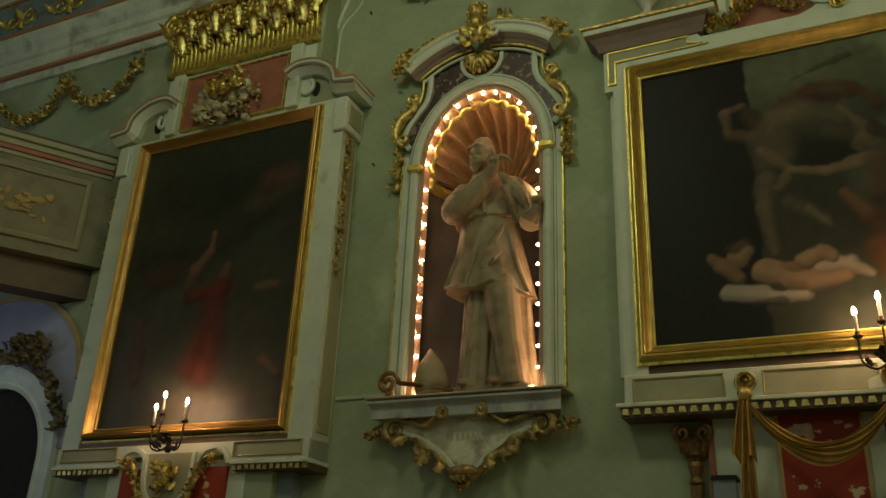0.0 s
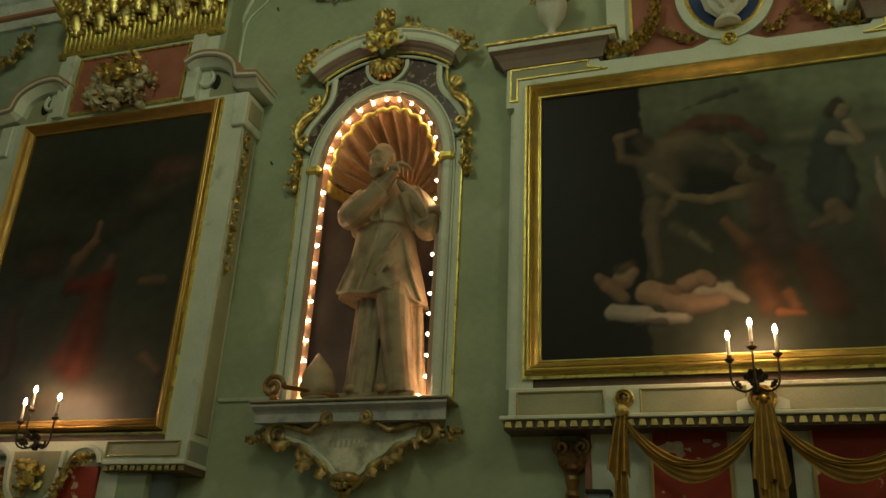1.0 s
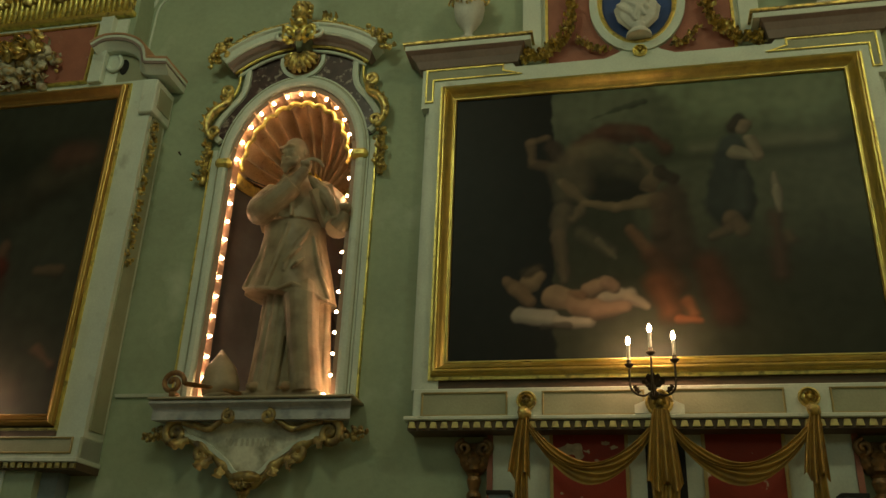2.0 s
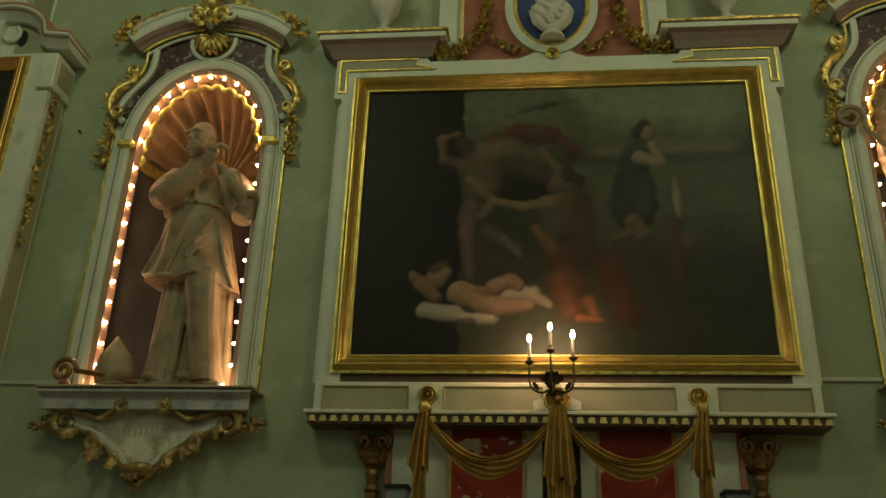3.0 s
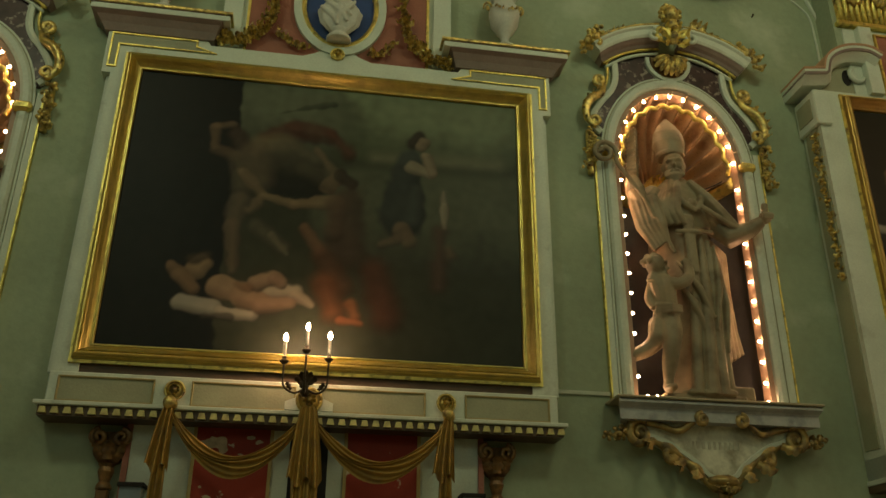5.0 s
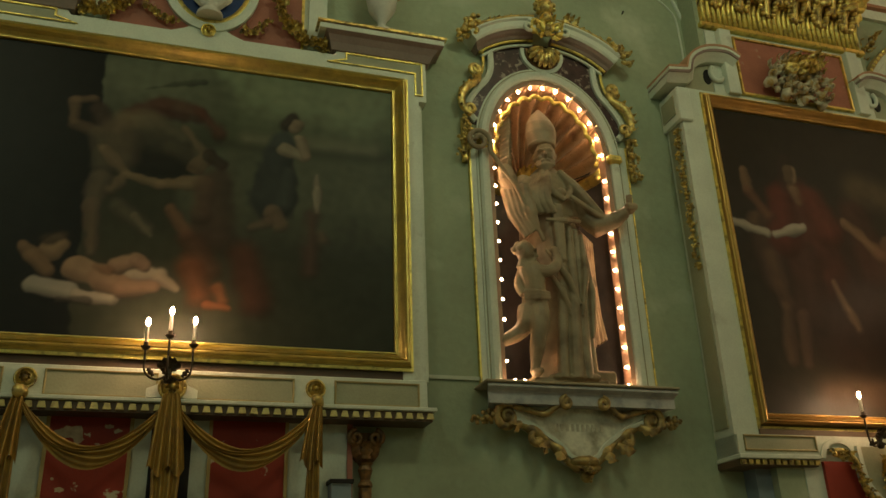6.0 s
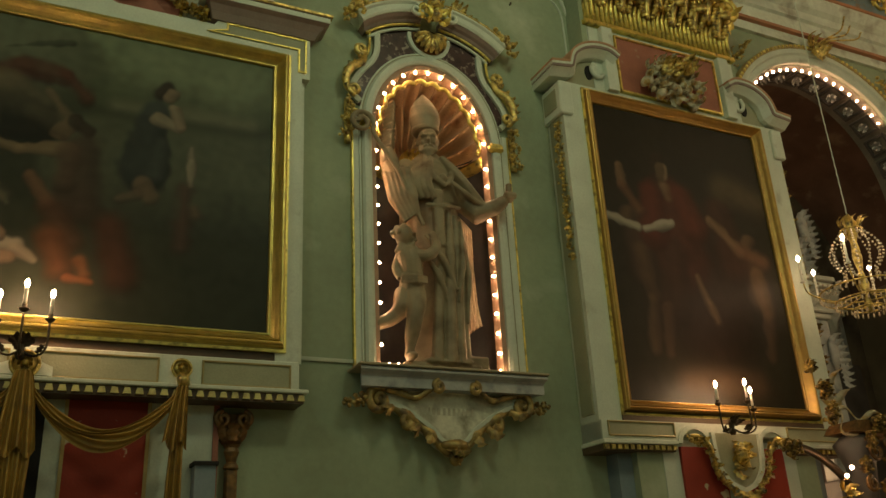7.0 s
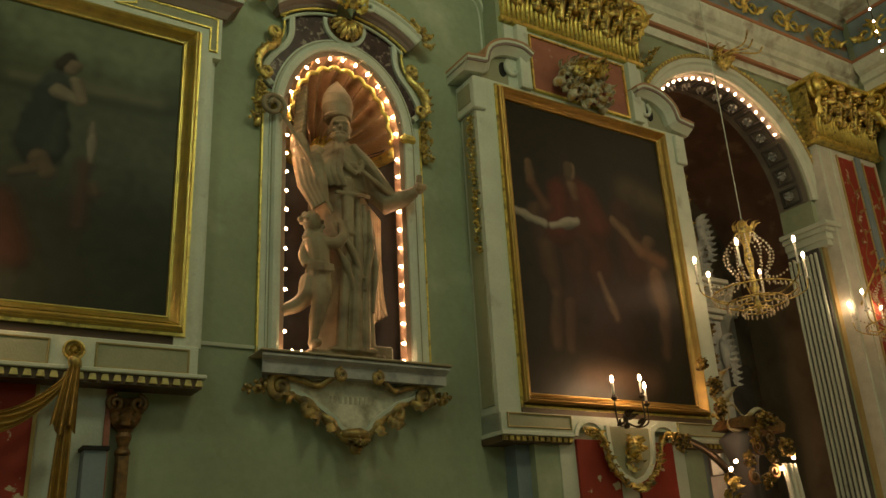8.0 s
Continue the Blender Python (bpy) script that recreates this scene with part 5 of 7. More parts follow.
stroke(0.36, 0.155, 0.43, 0.165, 0.022, 0.018, 0.014, (0.20, 0.13, 0.08), 0.9)
stroke(0.205, 0.265, 0.215, 0.285, 0.036, 0.034, 0.012, (0.207, 0.144, 0.0814), 0.95)
stroke(0.19, 0.30, 0.225, 0.315, 0.016, 0.016, 0.02, (0.037, 0.0266, 0.0148), 0.8)
stroke(0.145, 0.27, 0.165, 0.245, 0.016, 0.020, 0.010, (0.178, 0.114, 0.0629), 0.8)
stroke(0.165, 0.24, 0.20, 0.20, 0.020, 0.022, 0.014, (0.178, 0.114, 0.0629), 0.8)
stroke(0.30, 0.225, 0.33, 0.21, 0.010, 0.010, 0.014, (0.118, 0.0608, 0.0296), 0.6)
# glow of red cloth
stroke(0.51, 0.24, 0.53, 0.15, 0.045, 0.04, 0.05, (0.141, 0.0532, 0.0222), 0.7)
stroke(0.575, 0.18, 0.585, 0.14, 0.022, 0.022, 0.02, (0.192, 0.076, 0.0296), 0.7)
stroke(0.63, 0.30, 0.66, 0.14, 0.05, 0.05, 0.06, (0.0814, 0.0266, 0.0148), 0.7)
stroke(0.55, 0.12, 0.60, 0.115, 0.014, 0.012, 0.012, (0.222, 0.076, 0.0296), 0.7)
# standing form on the far side
stroke(0.715, 0.81, 0.73, 0.835, 0.026, 0.026, 0.02, (0.035, 0.025, 0.018), 0.95)
stroke(0.738, 0.795, 0.745, 0.815, 0.017, 0.018, 0.012, (0.22, 0.16, 0.105), 0.85)
stroke(0.71, 0.73, 0.70, 0.66, 0.045, 0.05, 0.03, (0.045, 0.055, 0.05), 0.95)
stroke(0.70, 0.66, 0.69, 0.52, 0.055, 0.085, 0.03, (0.032, 0.038, 0.034), 0.95)
stroke(0.73, 0.62, 0.72, 0.50, 0.02, 0.03, 0.03, (0.05, 0.058, 0.05), 0.7)
stroke(0.715, 0.705, 0.765, 0.685, 0.024, 0.020, 0.012, (0.25, 0.205, 0.14), 0.85)
stroke(0.77, 0.69, 0.75, 0.755, 0.018, 0.014, 0.010, (0.24, 0.18, 0.12), 0.85)
stroke(0.69, 0.46, 0.71, 0.42, 0.026, 0.024, 0.02, (0.16, 0.11, 0.07), 0.75)
stroke(0.68, 0.42, 0.64, 0.40, 0.016, 0.012, 0.02, (0.12, 0.08, 0.055), 0.6)
stroke(0.80, 0.62, 0.802, 0.58, 0.012, 0.012, 0.010, (0.22, 0.18, 0.13), 0.8)
stroke(0.802, 0.57, 0.802, 0.48, 0.010, 0.012, 0.010, (0.25, 0.21, 0.15), 0.85)
stroke(0.79, 0.46, 0.79, 0.26, 0.030, 0.026, 0.04, (0.075, 0.038, 0.026), 0.8)
stroke(0.815, 0.40, 0.82, 0.38, 0.026, 0.026, 0.03, (0.11, 0.07, 0.045), 0.8)
painting("wide_painting", "dark wide oil painting with soft pale and red forms", 1.575, 3.515, 5.86, pose(CM, WALL - 0.105, 0), (0.025, 0.027, 0.016), S, 0.74)

S = []
stroke(0.5, 0.9, 1.0, 0.9, 0.2, 0.16, 0.3, (0.05, 0.055, 0.04), 0.9)
stroke(0.72, 0.70, 0.95, 0.78, 0.06, 0.07, 0.09, (0.10, 0.08, 0.055), 0.7)
stroke(0.80, 0.80, 0.92, 0.80, 0.05, 0.04, 0.05, (0.16, 0.07, 0.05), 0.6)
stroke(0.1, 0.6, 0.6, 0.62, 0.04, 0.06, 0.12, (0.06, 0.05, 0.035), 0.7)
stroke(0.51, 0.63, 0.50, 0.57, 0.014, 0.018, 0.012, (0.26, 0.15, 0.09), 0.85)
stroke(0.50, 0.57, 0.43, 0.51, 0.02, 0.025, 0.015, (0.25, 0.14, 0.08), 0.8)
stroke(0.43, 0.50, 0.41, 0.46, 0.03, 0.03, 0.02, (0.20, 0.11, 0.07), 0.4)
stroke(0.60, 0.47, 0.61, 0.50, 0.025, 0.022, 0.02, (0.2, 0.11, 0.07), 0.8)
stroke(0.42, 0.42, 0.60, 0.43, 0.022, 0.035, 0.03, (0.17, 0.03, 0.018), 0.8)
stroke(0.58, 0.42, 0.56, 0.16, 0.05, 0.06, 0.06, (0.17, 0.034, 0.018), 0.7)
stroke(0.50, 0.28, 0.46, 0.18, 0.03, 0.04, 0.05, (0.18, 0.04, 0.025), 0.5)
stroke(0.20, 0.50, 0.28, 0.5, 0.05, 0.05, 0.05, (0.10, 0.05, 0.035), 0.7)
stroke(0.14, 0.34, 0.16, 0.16, 0.035, 0.03, 0.03, (0.11, 0.06, 0.04), 0.7)
stroke(0.80, 0.42, 0.90, 0.42, 0.015, 0.018, 0.02, (0.2, 0.13, 0.08), 0.7)
stroke(0.88, 0.18, 0.95, 0.14, 0.02, 0.02, 0.02, (0.24, 0.14, 0.09), 0.7)
stroke(0.35, 0.06, 0.8, 0.06, 0.04, 0.04, 0.06, (0.09, 0.07, 0.05), 0.7)
# base pigment raised to hold the greenish sheen reflected by the varnish
painting("tall_painting", "dark tall oil painting with a red form in the middle", 1.055, 3.08, 6.08, pose(CL, WALL - 0.245, 0.03), (0.040, 0.041, 0.030), S, 0.52)

S = []
stroke(0.75, 0.75, 1.0, 0.72, 0.07, 0.06, 0.08, (0.12, 0.085, 0.05), 0.8)
stroke(0.42, 0.45, 0.55, 0.3, 0.2, 0.2, 0.2, (0.05, 0.022, 0.015), 0.8)
stroke(0.38, 0.70, 0.42, 0.46, 0.075, 0.11, 0.05, (0.13, 0.038, 0.022), 0.8)
stroke(0.36, 0.50, 0.33, 0.32, 0.05, 0.07, 0.05, (0.075, 0.035, 0.022), 0.7)
stroke(0.17, 0.60, 0.19, 0.40, 0.05, 0.045, 0.035, (0.11, 0.06, 0.035), 0.6)
stroke(0.84, 0.50, 0.86, 0.36, 0.045, 0.05, 0.035, (0.15, 0.085, 0.05), 0.6)
stroke(0.68, 0.66, 0.74, 0.48, 0.06, 0.07, 0.05, (0.09, 0.035, 0.022), 0.7)
stroke(0.83, 0.56, 0.84, 0.575, 0.026, 0.026, 0.015, (0.17, 0.10, 0.06), 0.7)
stroke(0.12, 0.60, 0.13, 0.62, 0.028, 0.026, 0.015, (0.15, 0.085, 0.05), 0.6)
stroke(0.37, 0.80, 0.37, 0.77, 0.026, 0.022, 0.012, (0.42, 0.28, 0.17), 0.9)
stroke(0.35, 0.84, 0.33, 0.72, 0.03, 0.03, 0.02, (0.05, 0.03, 0.018), 0.7)
stroke(0.37, 0.73, 0.39, 0.69, 0.025, 0.018, 0.02, (0.28, 0.17, 0.10), 0.8)
stroke(0.28, 0.69, 0.27, 0.55, 0.05, 0.06, 0.04, (0.16, 0.035, 0.02), 0.8)
stroke(0.46, 0.70, 0.52, 0.60, 0.05, 0.06, 0.05, (0.17, 0.04, 0.022), 0.8)
stroke(0.11, 0.78, 0.12, 0.72, 0.014, 0.02, 0.012, (0.27, 0.16, 0.09), 0.8)
stroke(0.12, 0.71, 0.2, 0.63, 0.02, 0.025, 0.02, (0.2, 0.09, 0.05), 0.7)
stroke(0.02, 0.595, 0.18, 0.565, 0.016, 0.012, 0.01, (0.5, 0.44, 0.34), 0.85)
stroke(0.22, 0.565, 0.38, 0.60, 0.012, 0.016, 0.01, (0.52, 0.46, 0.36), 0.9)
stroke(0.62, 0.63, 0.78, 0.53, 0.02, 0.022, 0.018, (0.28, 0.17, 0.10), 0.8)
stroke(0.78, 0.53, 0.92, 0.5, 0.03, 0.03, 0.03, (0.2, 0.10, 0.06), 0.7)
stroke(0.86, 0.45, 0.88, 0.32, 0.035, 0.03, 0.025, (0.24, 0.14, 0.08), 0.5)
stroke(0.88, 0.30, 0.86, 0.16, 0.025, 0.022, 0.02, (0.20, 0.11, 0.07), 0.4)
stroke(0.48, 0.42, 0.53, 0.33, 0.010, 0.016, 0.02, (0.28, 0.17, 0.10), 0.6)
stroke(0.53, 0.33, 0.56, 0.27, 0.02, 0.016, 0.02, (0.28, 0.17, 0.10), 0.6)
stroke(0.18, 0.48, 0.21, 0.34, 0.03, 0.035, 0.025, (0.18, 0.10, 0.06), 0.4)
stroke(0.2, 0.32, 0.18, 0.16, 0.025, 0.022, 0.02, (0.2, 0.115, 0.07), 0.4)
stroke(0.28, 0.30, 0.26, 0.15, 0.02, 0.02, 0.02, (0.2, 0.11, 0.07), 0.35)
stroke(0.35, 0.06, 0.75, 0.06, 0.05, 0.05, 0.07, (0.08, 0.05, 0.03), 0.7)
painting("tall_painting", "dark tall oil painting with a white book shape and red forms", 1.055, 3.08, 6.08, pose(CR, WALL - 0.245, 0.04), (0.018, 0.015, 0.009), S, 0.56)

# ---------------------------------------------------------------- candle sconces
def sconce(m, spread, label):
    """Three electric candles on curled bronze arms; the foot at the origin, arms reach to local -y."""
    t = thing("candle_sconce", label, "wall light", m, "candle sconces")
    bm = B()
    lathe(bm, [(0.02, -0.06), (0.035, -0.03), (0.02, 0.0), (0.03, 0.03), (0.012, 0.06)], 12, (0, -0.05, 0))
    for r in (-60, -25, 0, 25, 60):
        leaf(bm, face_at(0, -0.06, 0.02, r, 15), 0.13, 0.05)
    tube(bm, [(0, 0.12, -0.01), (0, -0.05, 0.0)], 0.014, 8)
    part("stem", bm, IRON, t, "", True)
    for x, y, z in spread:
        bm = B()
        tube(bm, curve((0, -0.05, 0.0), (x * 0.5, -0.05 + (y + 0.05) * 0.5, -0.05), (x * 0.95, y, -0.01), (x, y, z - 0.03), n=7), [0.008] * 22, 7)
        leaf(bm, face_at(x * 0.6, y * 0.6 - 0.02, -0.03, 40 if x > 0 else -40, 20), 0.09, 0.04)
        arm = part("arm", bm, IRON, t, "curled bronze arm", True)
        bm = B()
        lathe(bm, [(0.012, -0.025), (0.03, -0.008), (0.034, 0.0), (0.016, 0.003), (0.016, 0.03)], 14, (x, y, z))
        part("drip_pan", bm, IRON, arm, "", True)
        bm = B()
        lathe(bm, [(0.0115, 0.0), (0.0115, 0.122), (0.009, 0.13)], 12, (x, y, z + 0.015))
        part("candle", bm, WAX, arm, "white candle tube", True)
        bm = B()
        lathe(bm, [(0.006, 0.0), (0.013, 0.014), (0.0155, 0.027), (0.011, 0.044), (0.004, 0.058)], 12, (x, y, z + 0.143))
        part("flame_bulb", bm, FLAME, arm, "lit flame bulb", True)
    return t


sconce(pose(0.71, 5.52, 3.22), ((-0.16, -0.16, 0.16), (-0.01, -0.2, 0.235), (0.15, -0.16, 0.19)), "dark bronze sconce with three lit candles before the picture")
sconce(pose(CR - 0.10, 5.38, 2.87), ((-0.19, -0.13, 0.20), (0.10, -0.19, 0.22), (0.21, -0.13, 0.165)), "curled bronze sconce with three lit candles below the picture")
sconce(pose(CL + 0.03, 5.38, 2.88), ((-0.15, -0.12, 0.17), (-0.02, -0.17, 0.26), (0.20, -0.12, 0.20)), "curled bronze sconce with three lit candles below the picture")

# ---------------------------------------------------------------- statues: one plain mesh each
def loft(bm, rings, seg=72, folds=9, phase=0.0, twist=0.0, tilt=0.0):
    """A draped body: rings of (x, y, z, rx, ry, fold depth), bottom to top."""
    made = []
    for x, y, z, rx, ry, amp in rings:
        line = []
        for j in range(seg):
            a = 2 * math.pi * j / seg
            w = math.sin(folds * a + phase + twist * z) + 0.5 * math.sin((folds * 2 - 3) * a + 1.7 * phase - twist * z)
            w = math.copysign(abs(w) ** 0.7, w)
            k = 1 + 1.5 * amp * w
            line.append(bm.verts.new((x + rx * k * math.cos(a), y + ry * k * math.sin(a), z + tilt * rx * math.cos(a))))
        made.append(line)
    for a, b in zip(made, made[1:]):
        for j in range(seg):
            bm.faces.new((a[j], a[(j + 1) % seg], b[(j + 1) % seg], b[j]))
    bm.faces.new(made[0][::-1]), bm.faces.new(made[-1])


def folds_between(bm, tops, r, y0, sway=0.02):
    """Ridges of cloth running down, each a (x0, z0, x1, z1, y0, y1) line."""
    for x0, z0, x1, z1, ya, yb in tops:
        pts = [(x0 + (x1 - x0) * s + sway * math.sin(5 * s + x0 * 9), ya + (yb - ya) * s, z0 + (z1 - z0) * s) for s in (i / 8 for i in range(9))]
        tube(bm, pts, [r * (0.35 + 0.65 * math.sin(math.pi * (0.12 + 0.8 * i / 8))) for i in range(9)], 7)


def as_statue(name, bm, label, m, voxel=0.0075):
    ob = solid(name, bm, STONE, label, "statue", "niche statues", "", True, m)
    mod = ob.modifiers.new("joined", "REMESH")
    mod.mode, mod.voxel_size, mod.use_smooth_shade = "VOXEL", voxel, True
    sm = ob.modifiers.new("worn", "SMOOTH")
    sm.factor, sm.iterations = 0.3, 1
    return ob


def head(bm, x, y, z, s, turn, beard=True):
    """A plain head of height about 2.6 s, turned by degrees about z."""
    R = Matrix.Translation((x, y, z)) @ Euler((radians(8), 0, radians(turn))).to_matrix().to_4x4()
    def at(p):
        return tuple(R @ Vector(p))
    blob(bm, at((0, 0.01 * s, 0.1 * s)), (0.82 * s, 0.98 * s, 1.05 * s), 0, 3)
    blob(bm, at((0, -0.35 * s, -0.45 * s)), (0.58 * s, 0.55 * s, 0.7 * s), 0, 3)
    tube(bm, [at((0, -0.85 * s, 0.2 * s)), at((0, -1.12 * s, -0.22 * s)), at((0, -0.95 * s, -0.3 * s))], [0.10 * s, 0.17 * s, 0.12 * s], 8)
    tube(bm, [at((-0.55 * s, -0.72 * s, 0.26 * s)), at((0, -0.95 * s, 0.3 * s)), at((0.55 * s, -0.72 * s, 0.26 * s))], [0.1 * s, 0.15 * s, 0.1 * s], 8)
    for e in (-1, 1):
        blob(bm, at((e * 0.82 * s, 0.05 * s, -0.05 * s)), (0.12 * s, 0.2 * s, 0.28 * s), 0, 2)
        blob(bm, at((e * 0.42 * s, -0.66 * s, -0.26 * s)), (0.22 * s, 0.22 * s, 0.2 * s), 0, 2)
        tube(bm, [at((e * 0.12 * s, -0.95 * s, 0.26 * s)), at((e * 0.38 * s, -0.95 * s, 0.34 * s)), at((e * 0.62 * s, -0.74 * s, 0.22 * s))], [0.09 * s, 0.13 * s, 0.08 * s], 7)
        tube(bm, [at((e * 0.06 * s, -0.98 * s, -0.52 * s)), at((e * 0.3 * s, -0.95 * s, -0.6 * s)), at((e * 0.42 * s, -0.8 * s, -0.8 * s))], [0.1 * s, 0.12 * s, 0.06 * s], 7)
    if beard:
        for i in range(11):
            u = (i - 5) / 5
            tube(bm, [at((u * 0.62 * s, -(0.75 - 0.35 * u * u) * s, -0.5 * s)), at((u * 0.55 * s, -(0.98 - 0.3 * u * u) * s, -0.95 * s)), at((u * 0.3 * s, -(0.95 - 0.2 * u * u) * s, -(1.55 - 0.35 * abs(u)) * s))], [0.17 * s, 0.2 * s, 0.08 * s], 7)
    tube(bm, [at((0, 0, -0.6 * s)), at((0, 0.15 * s, -1.6 * s))], [0.5 * s, 0.62 * s], 10)


def fist(bm, p, s):
    blob(bm, p, (s, s * 0.85, s), 0.1, 2)
    for i in range(4):
        tube(bm, [(p[0] + (i - 1.5) * s * 0.45, p[1] - s * 0.6, p[2] + s * 0.5), (p[0] + (i - 1.5) * s * 0.45, p[1] - s * 1.0, p[2]), (p[0] + (i - 1.5) * s * 0.42, p[1] - s * 0.7, p[2] - s * 0.5)], s * 0.26, 6)


bm = B()
# base, lower robe hanging in straight deep folds, one smooth leg pushed forward
box(bm, -0.36, 0.44, -0.2, 0.3, 0.0, 0.10, 0.02)
loft(bm, [(0.12, 0.08, 0.08, 0.27, 0.2, 0.03), (0.12, 0.08, 0.5, 0.25, 0.19, 0.03), (0.09, 0.06, 1.0, 0.25, 0.19, 0.02), (0.05, 0.05, 1.3, 0.22, 0.17, 0.0)], 96, 9, 0.4, 0.2)
for x0, x1, y, r in ((-0.17, -0.185, -0.03, 0.045), (-0.10, -0.12, -0.10, 0.05), (-0.03, -0.05, -0.12, 0.05), (0.03, 0.02, -0.11, 0.045)):
    tube(bm, [(x0, y, 1.02), ((x0 + x1) / 2 + 0.008, y - 0.02, 0.62), (x1, y - 0.025, 0.30), (x1 - 0.012, y - 0.035, 0.09)], [r * 0.75, r, r, r * 1.12], 10)
tube(bm, [(0.15, -0.06, 1.05), (0.18, -0.14, 0.88), (0.22, -0.13, 0.55), (0.26, -0.09, 0.25), (0.28, -0.09, 0.09)], [0.13, 0.15, 0.13, 0.125, 0.14], 18)
for x0, x1 in ((0.36, 0.40), (0.31, 0.35)):
    tube(bm, [(x0, 0.0, 0.9), (x1, -0.02, 0.4), (x1 + 0.03, -0.02, 0.09)], [0.03, 0.04, 0.05], 9)
for x in (-0.10, 0.17):
    tube(bm, [(x, -0.1, 0.13), (x - 0.02, -0.2, 0.125), (x - 0.035, -0.28, 0.11)], [0.05, 0.042, 0.02], 9)
# short surplice: broad smooth planes that flare to a slanting hem
loft(bm, [(0.02, 0.02, 0.915, 0.41, 0.27, 0.025), (0.02, 0.02, 0.95, 0.40, 0.27, 0.025), (0.02, 0.02, 1.15, 0.35, 0.255, 0.02), (0.01, 0.0, 1.45, 0.285, 0.235, 0.012), (-0.01, 0.0, 1.7, 0.26, 0.215, 0.01), (-0.02, 0.0, 1.9, 0.24, 0.185, 0.0), (-0.03, 0.0, 2.05, 0.16, 0.15, 0), (-0.03, 0.0, 2.15, 0.09, 0.09, 0)], 96, 5, 2.2, -0.35, -0.14)
folds_between(bm, [(-0.12, 1.58, -0.35, 1.0, -0.16, -0.13), (0.02, 1.55, -0.10, 0.96, -0.225, -0.24), (0.20, 1.5, 0.03, 1.1, -0.2, -0.245), (0.22, 1.45, 0.40, 0.88, -0.14, -0.09)], 0.03, 0, 0.012)
tube(bm, [(-0.36, -0.12, 1.0), (-0.2, -0.235, 0.965), (0.0, -0.27, 0.925), (0.13, -0.265, 0.975), (0.25, -0.23, 0.92), (0.40, -0.10, 0.86)], [0.014, 0.018, 0.018, 0.022, 0.02, 0.016], 8)
for x0, z0, x1, z1 in ((0.16, 1.32, 0.02, 1.17), (0.2, 1.22, 0.10, 1.12)):
    tube(bm, [(x0, -0.225, z0), ((x0 + x1) / 2, -0.262, (z0 + z1) / 2 - 0.01), (x1, -0.255, z1)], [0.01, 0.02, 0.008], 8)
# short cape: smooth, open in front, its edge turned out
loft(bm, [(-0.02, 0.0, 1.60, 0.315, 0.245, 0.02), (-0.02, 0.0, 1.64, 0.312, 0.245, 0.02), (-0.02, 0.0, 1.8, 0.295, 0.23, 0.012), (-0.02, 0.0, 1.98, 0.235, 0.19, 0.0), (-0.03, 0.0, 2.1, 0.12, 0.12, 0)], 72, 5, 0.3)
for s2 in (-1, 1):
    tube(bm, curve((-0.03 + s2 * 0.09, -0.12, 2.08), (-0.02 + s2 * 0.06, -0.21, 1.95), (0.0 + s2 * 0.03, -0.245, 1.78), (0.0 + s2 * 0.05, -0.25, 1.60), n=5), 0.017, 8)
# sleeves: one bent up to the breast, the hand at the chin; one round the book
tube(bm, curve((-0.23, -0.02, 1.97), (-0.30, -0.10, 1.80), (-0.25, -0.22, 1.67), (-0.10, -0.28, 1.74), (0.06, -0.30, 1.88), n=5), [0.095 + 0.022 * math.sin(math.pi * i / 20) for i in range(21)], 16)
tube(bm, [(0.03, -0.30, 1.86), (0.10, -0.30, 1.95), (0.145, -0.29, 2.03)], [0.082, 0.058, 0.045], 12)
for i in range(4):
    tube(bm, curve((-0.30 + 0.045 * i, -0.13 - 0.04 * i, 1.84 - 0.035 * i), (-0.25 + 0.045 * i, -0.29 - 0.02 * i, 1.70), (-0.13 + 0.04 * i, -0.345, 1.66 + 0.04 * i), n=5), [0.006 + 0.014 * math.sin(math.pi * j / 10) for j in range(11)], 7)
fist(bm, (0.16, -0.29, 2.07), 0.05)
tube(bm, curve((0.14, -0.30, 2.09), (0.21, -0.32, 2.105), (0.28, -0.31, 2.08), (0.32, -0.30, 2.03), n=4), [0.024, 0.024, 0.023, 0.022, 0.021, 0.02, 0.019, 0.018, 0.017, 0.016, 0.014, 0.012, 0.01], 8)
tube(bm, curve((0.19, 0.0, 1.97), (0.33, -0.04, 1.80), (0.42, -0.09, 1.60), (0.44, -0.17, 1.50), n=5), [0.10 + 0.03 * math.sin(math.pi * i / 15) for i in range(16)], 16)
tube(bm, [(0.44, -0.16, 1.52), (0.49, -0.19, 1.56), (0.52, -0.2, 1.62)], [0.075, 0.055, 0.045], 10)
fist(bm, (0.52, -0.21, 1.67), 0.05)
bmesh.ops.create_cube(bm, size=1, matrix=pose(0.33, -0.17, 1.72, 14, -34, 40) @ Matrix.Diagonal((0.21, 0.07, 0.34, 1)))
for i in range(4):
    tube(bm, curve((0.16 + 0.03 * i, -0.2, 2.0 - 0.02 * i), (0.27 + 0.03 * i, -0.245, 1.86 - 0.03 * i), (0.40 + 0.012 * i, -0.2, 1.66 - 0.03 * i), n=5), [0.02 + 0.03 * math.sin(math.pi * j / 10) for j in range(11)], 9)
head(bm, -0.05, -0.07, 2.31, 0.14, -26)
as_statue("saint_statue", bm, "pale stone saint statue in folded robe holding a book", pose(N1 + 0.06, WALL + 0.12, 3.245 + N1_DZ))

bm = B()
box(bm, -0.38, 0.32, -0.22, 0.3, 0.0, 0.09, 0.02)
box(bm, 0.18, 0.40, -0.2, 0.1, 0.05, 0.17, 0.015)
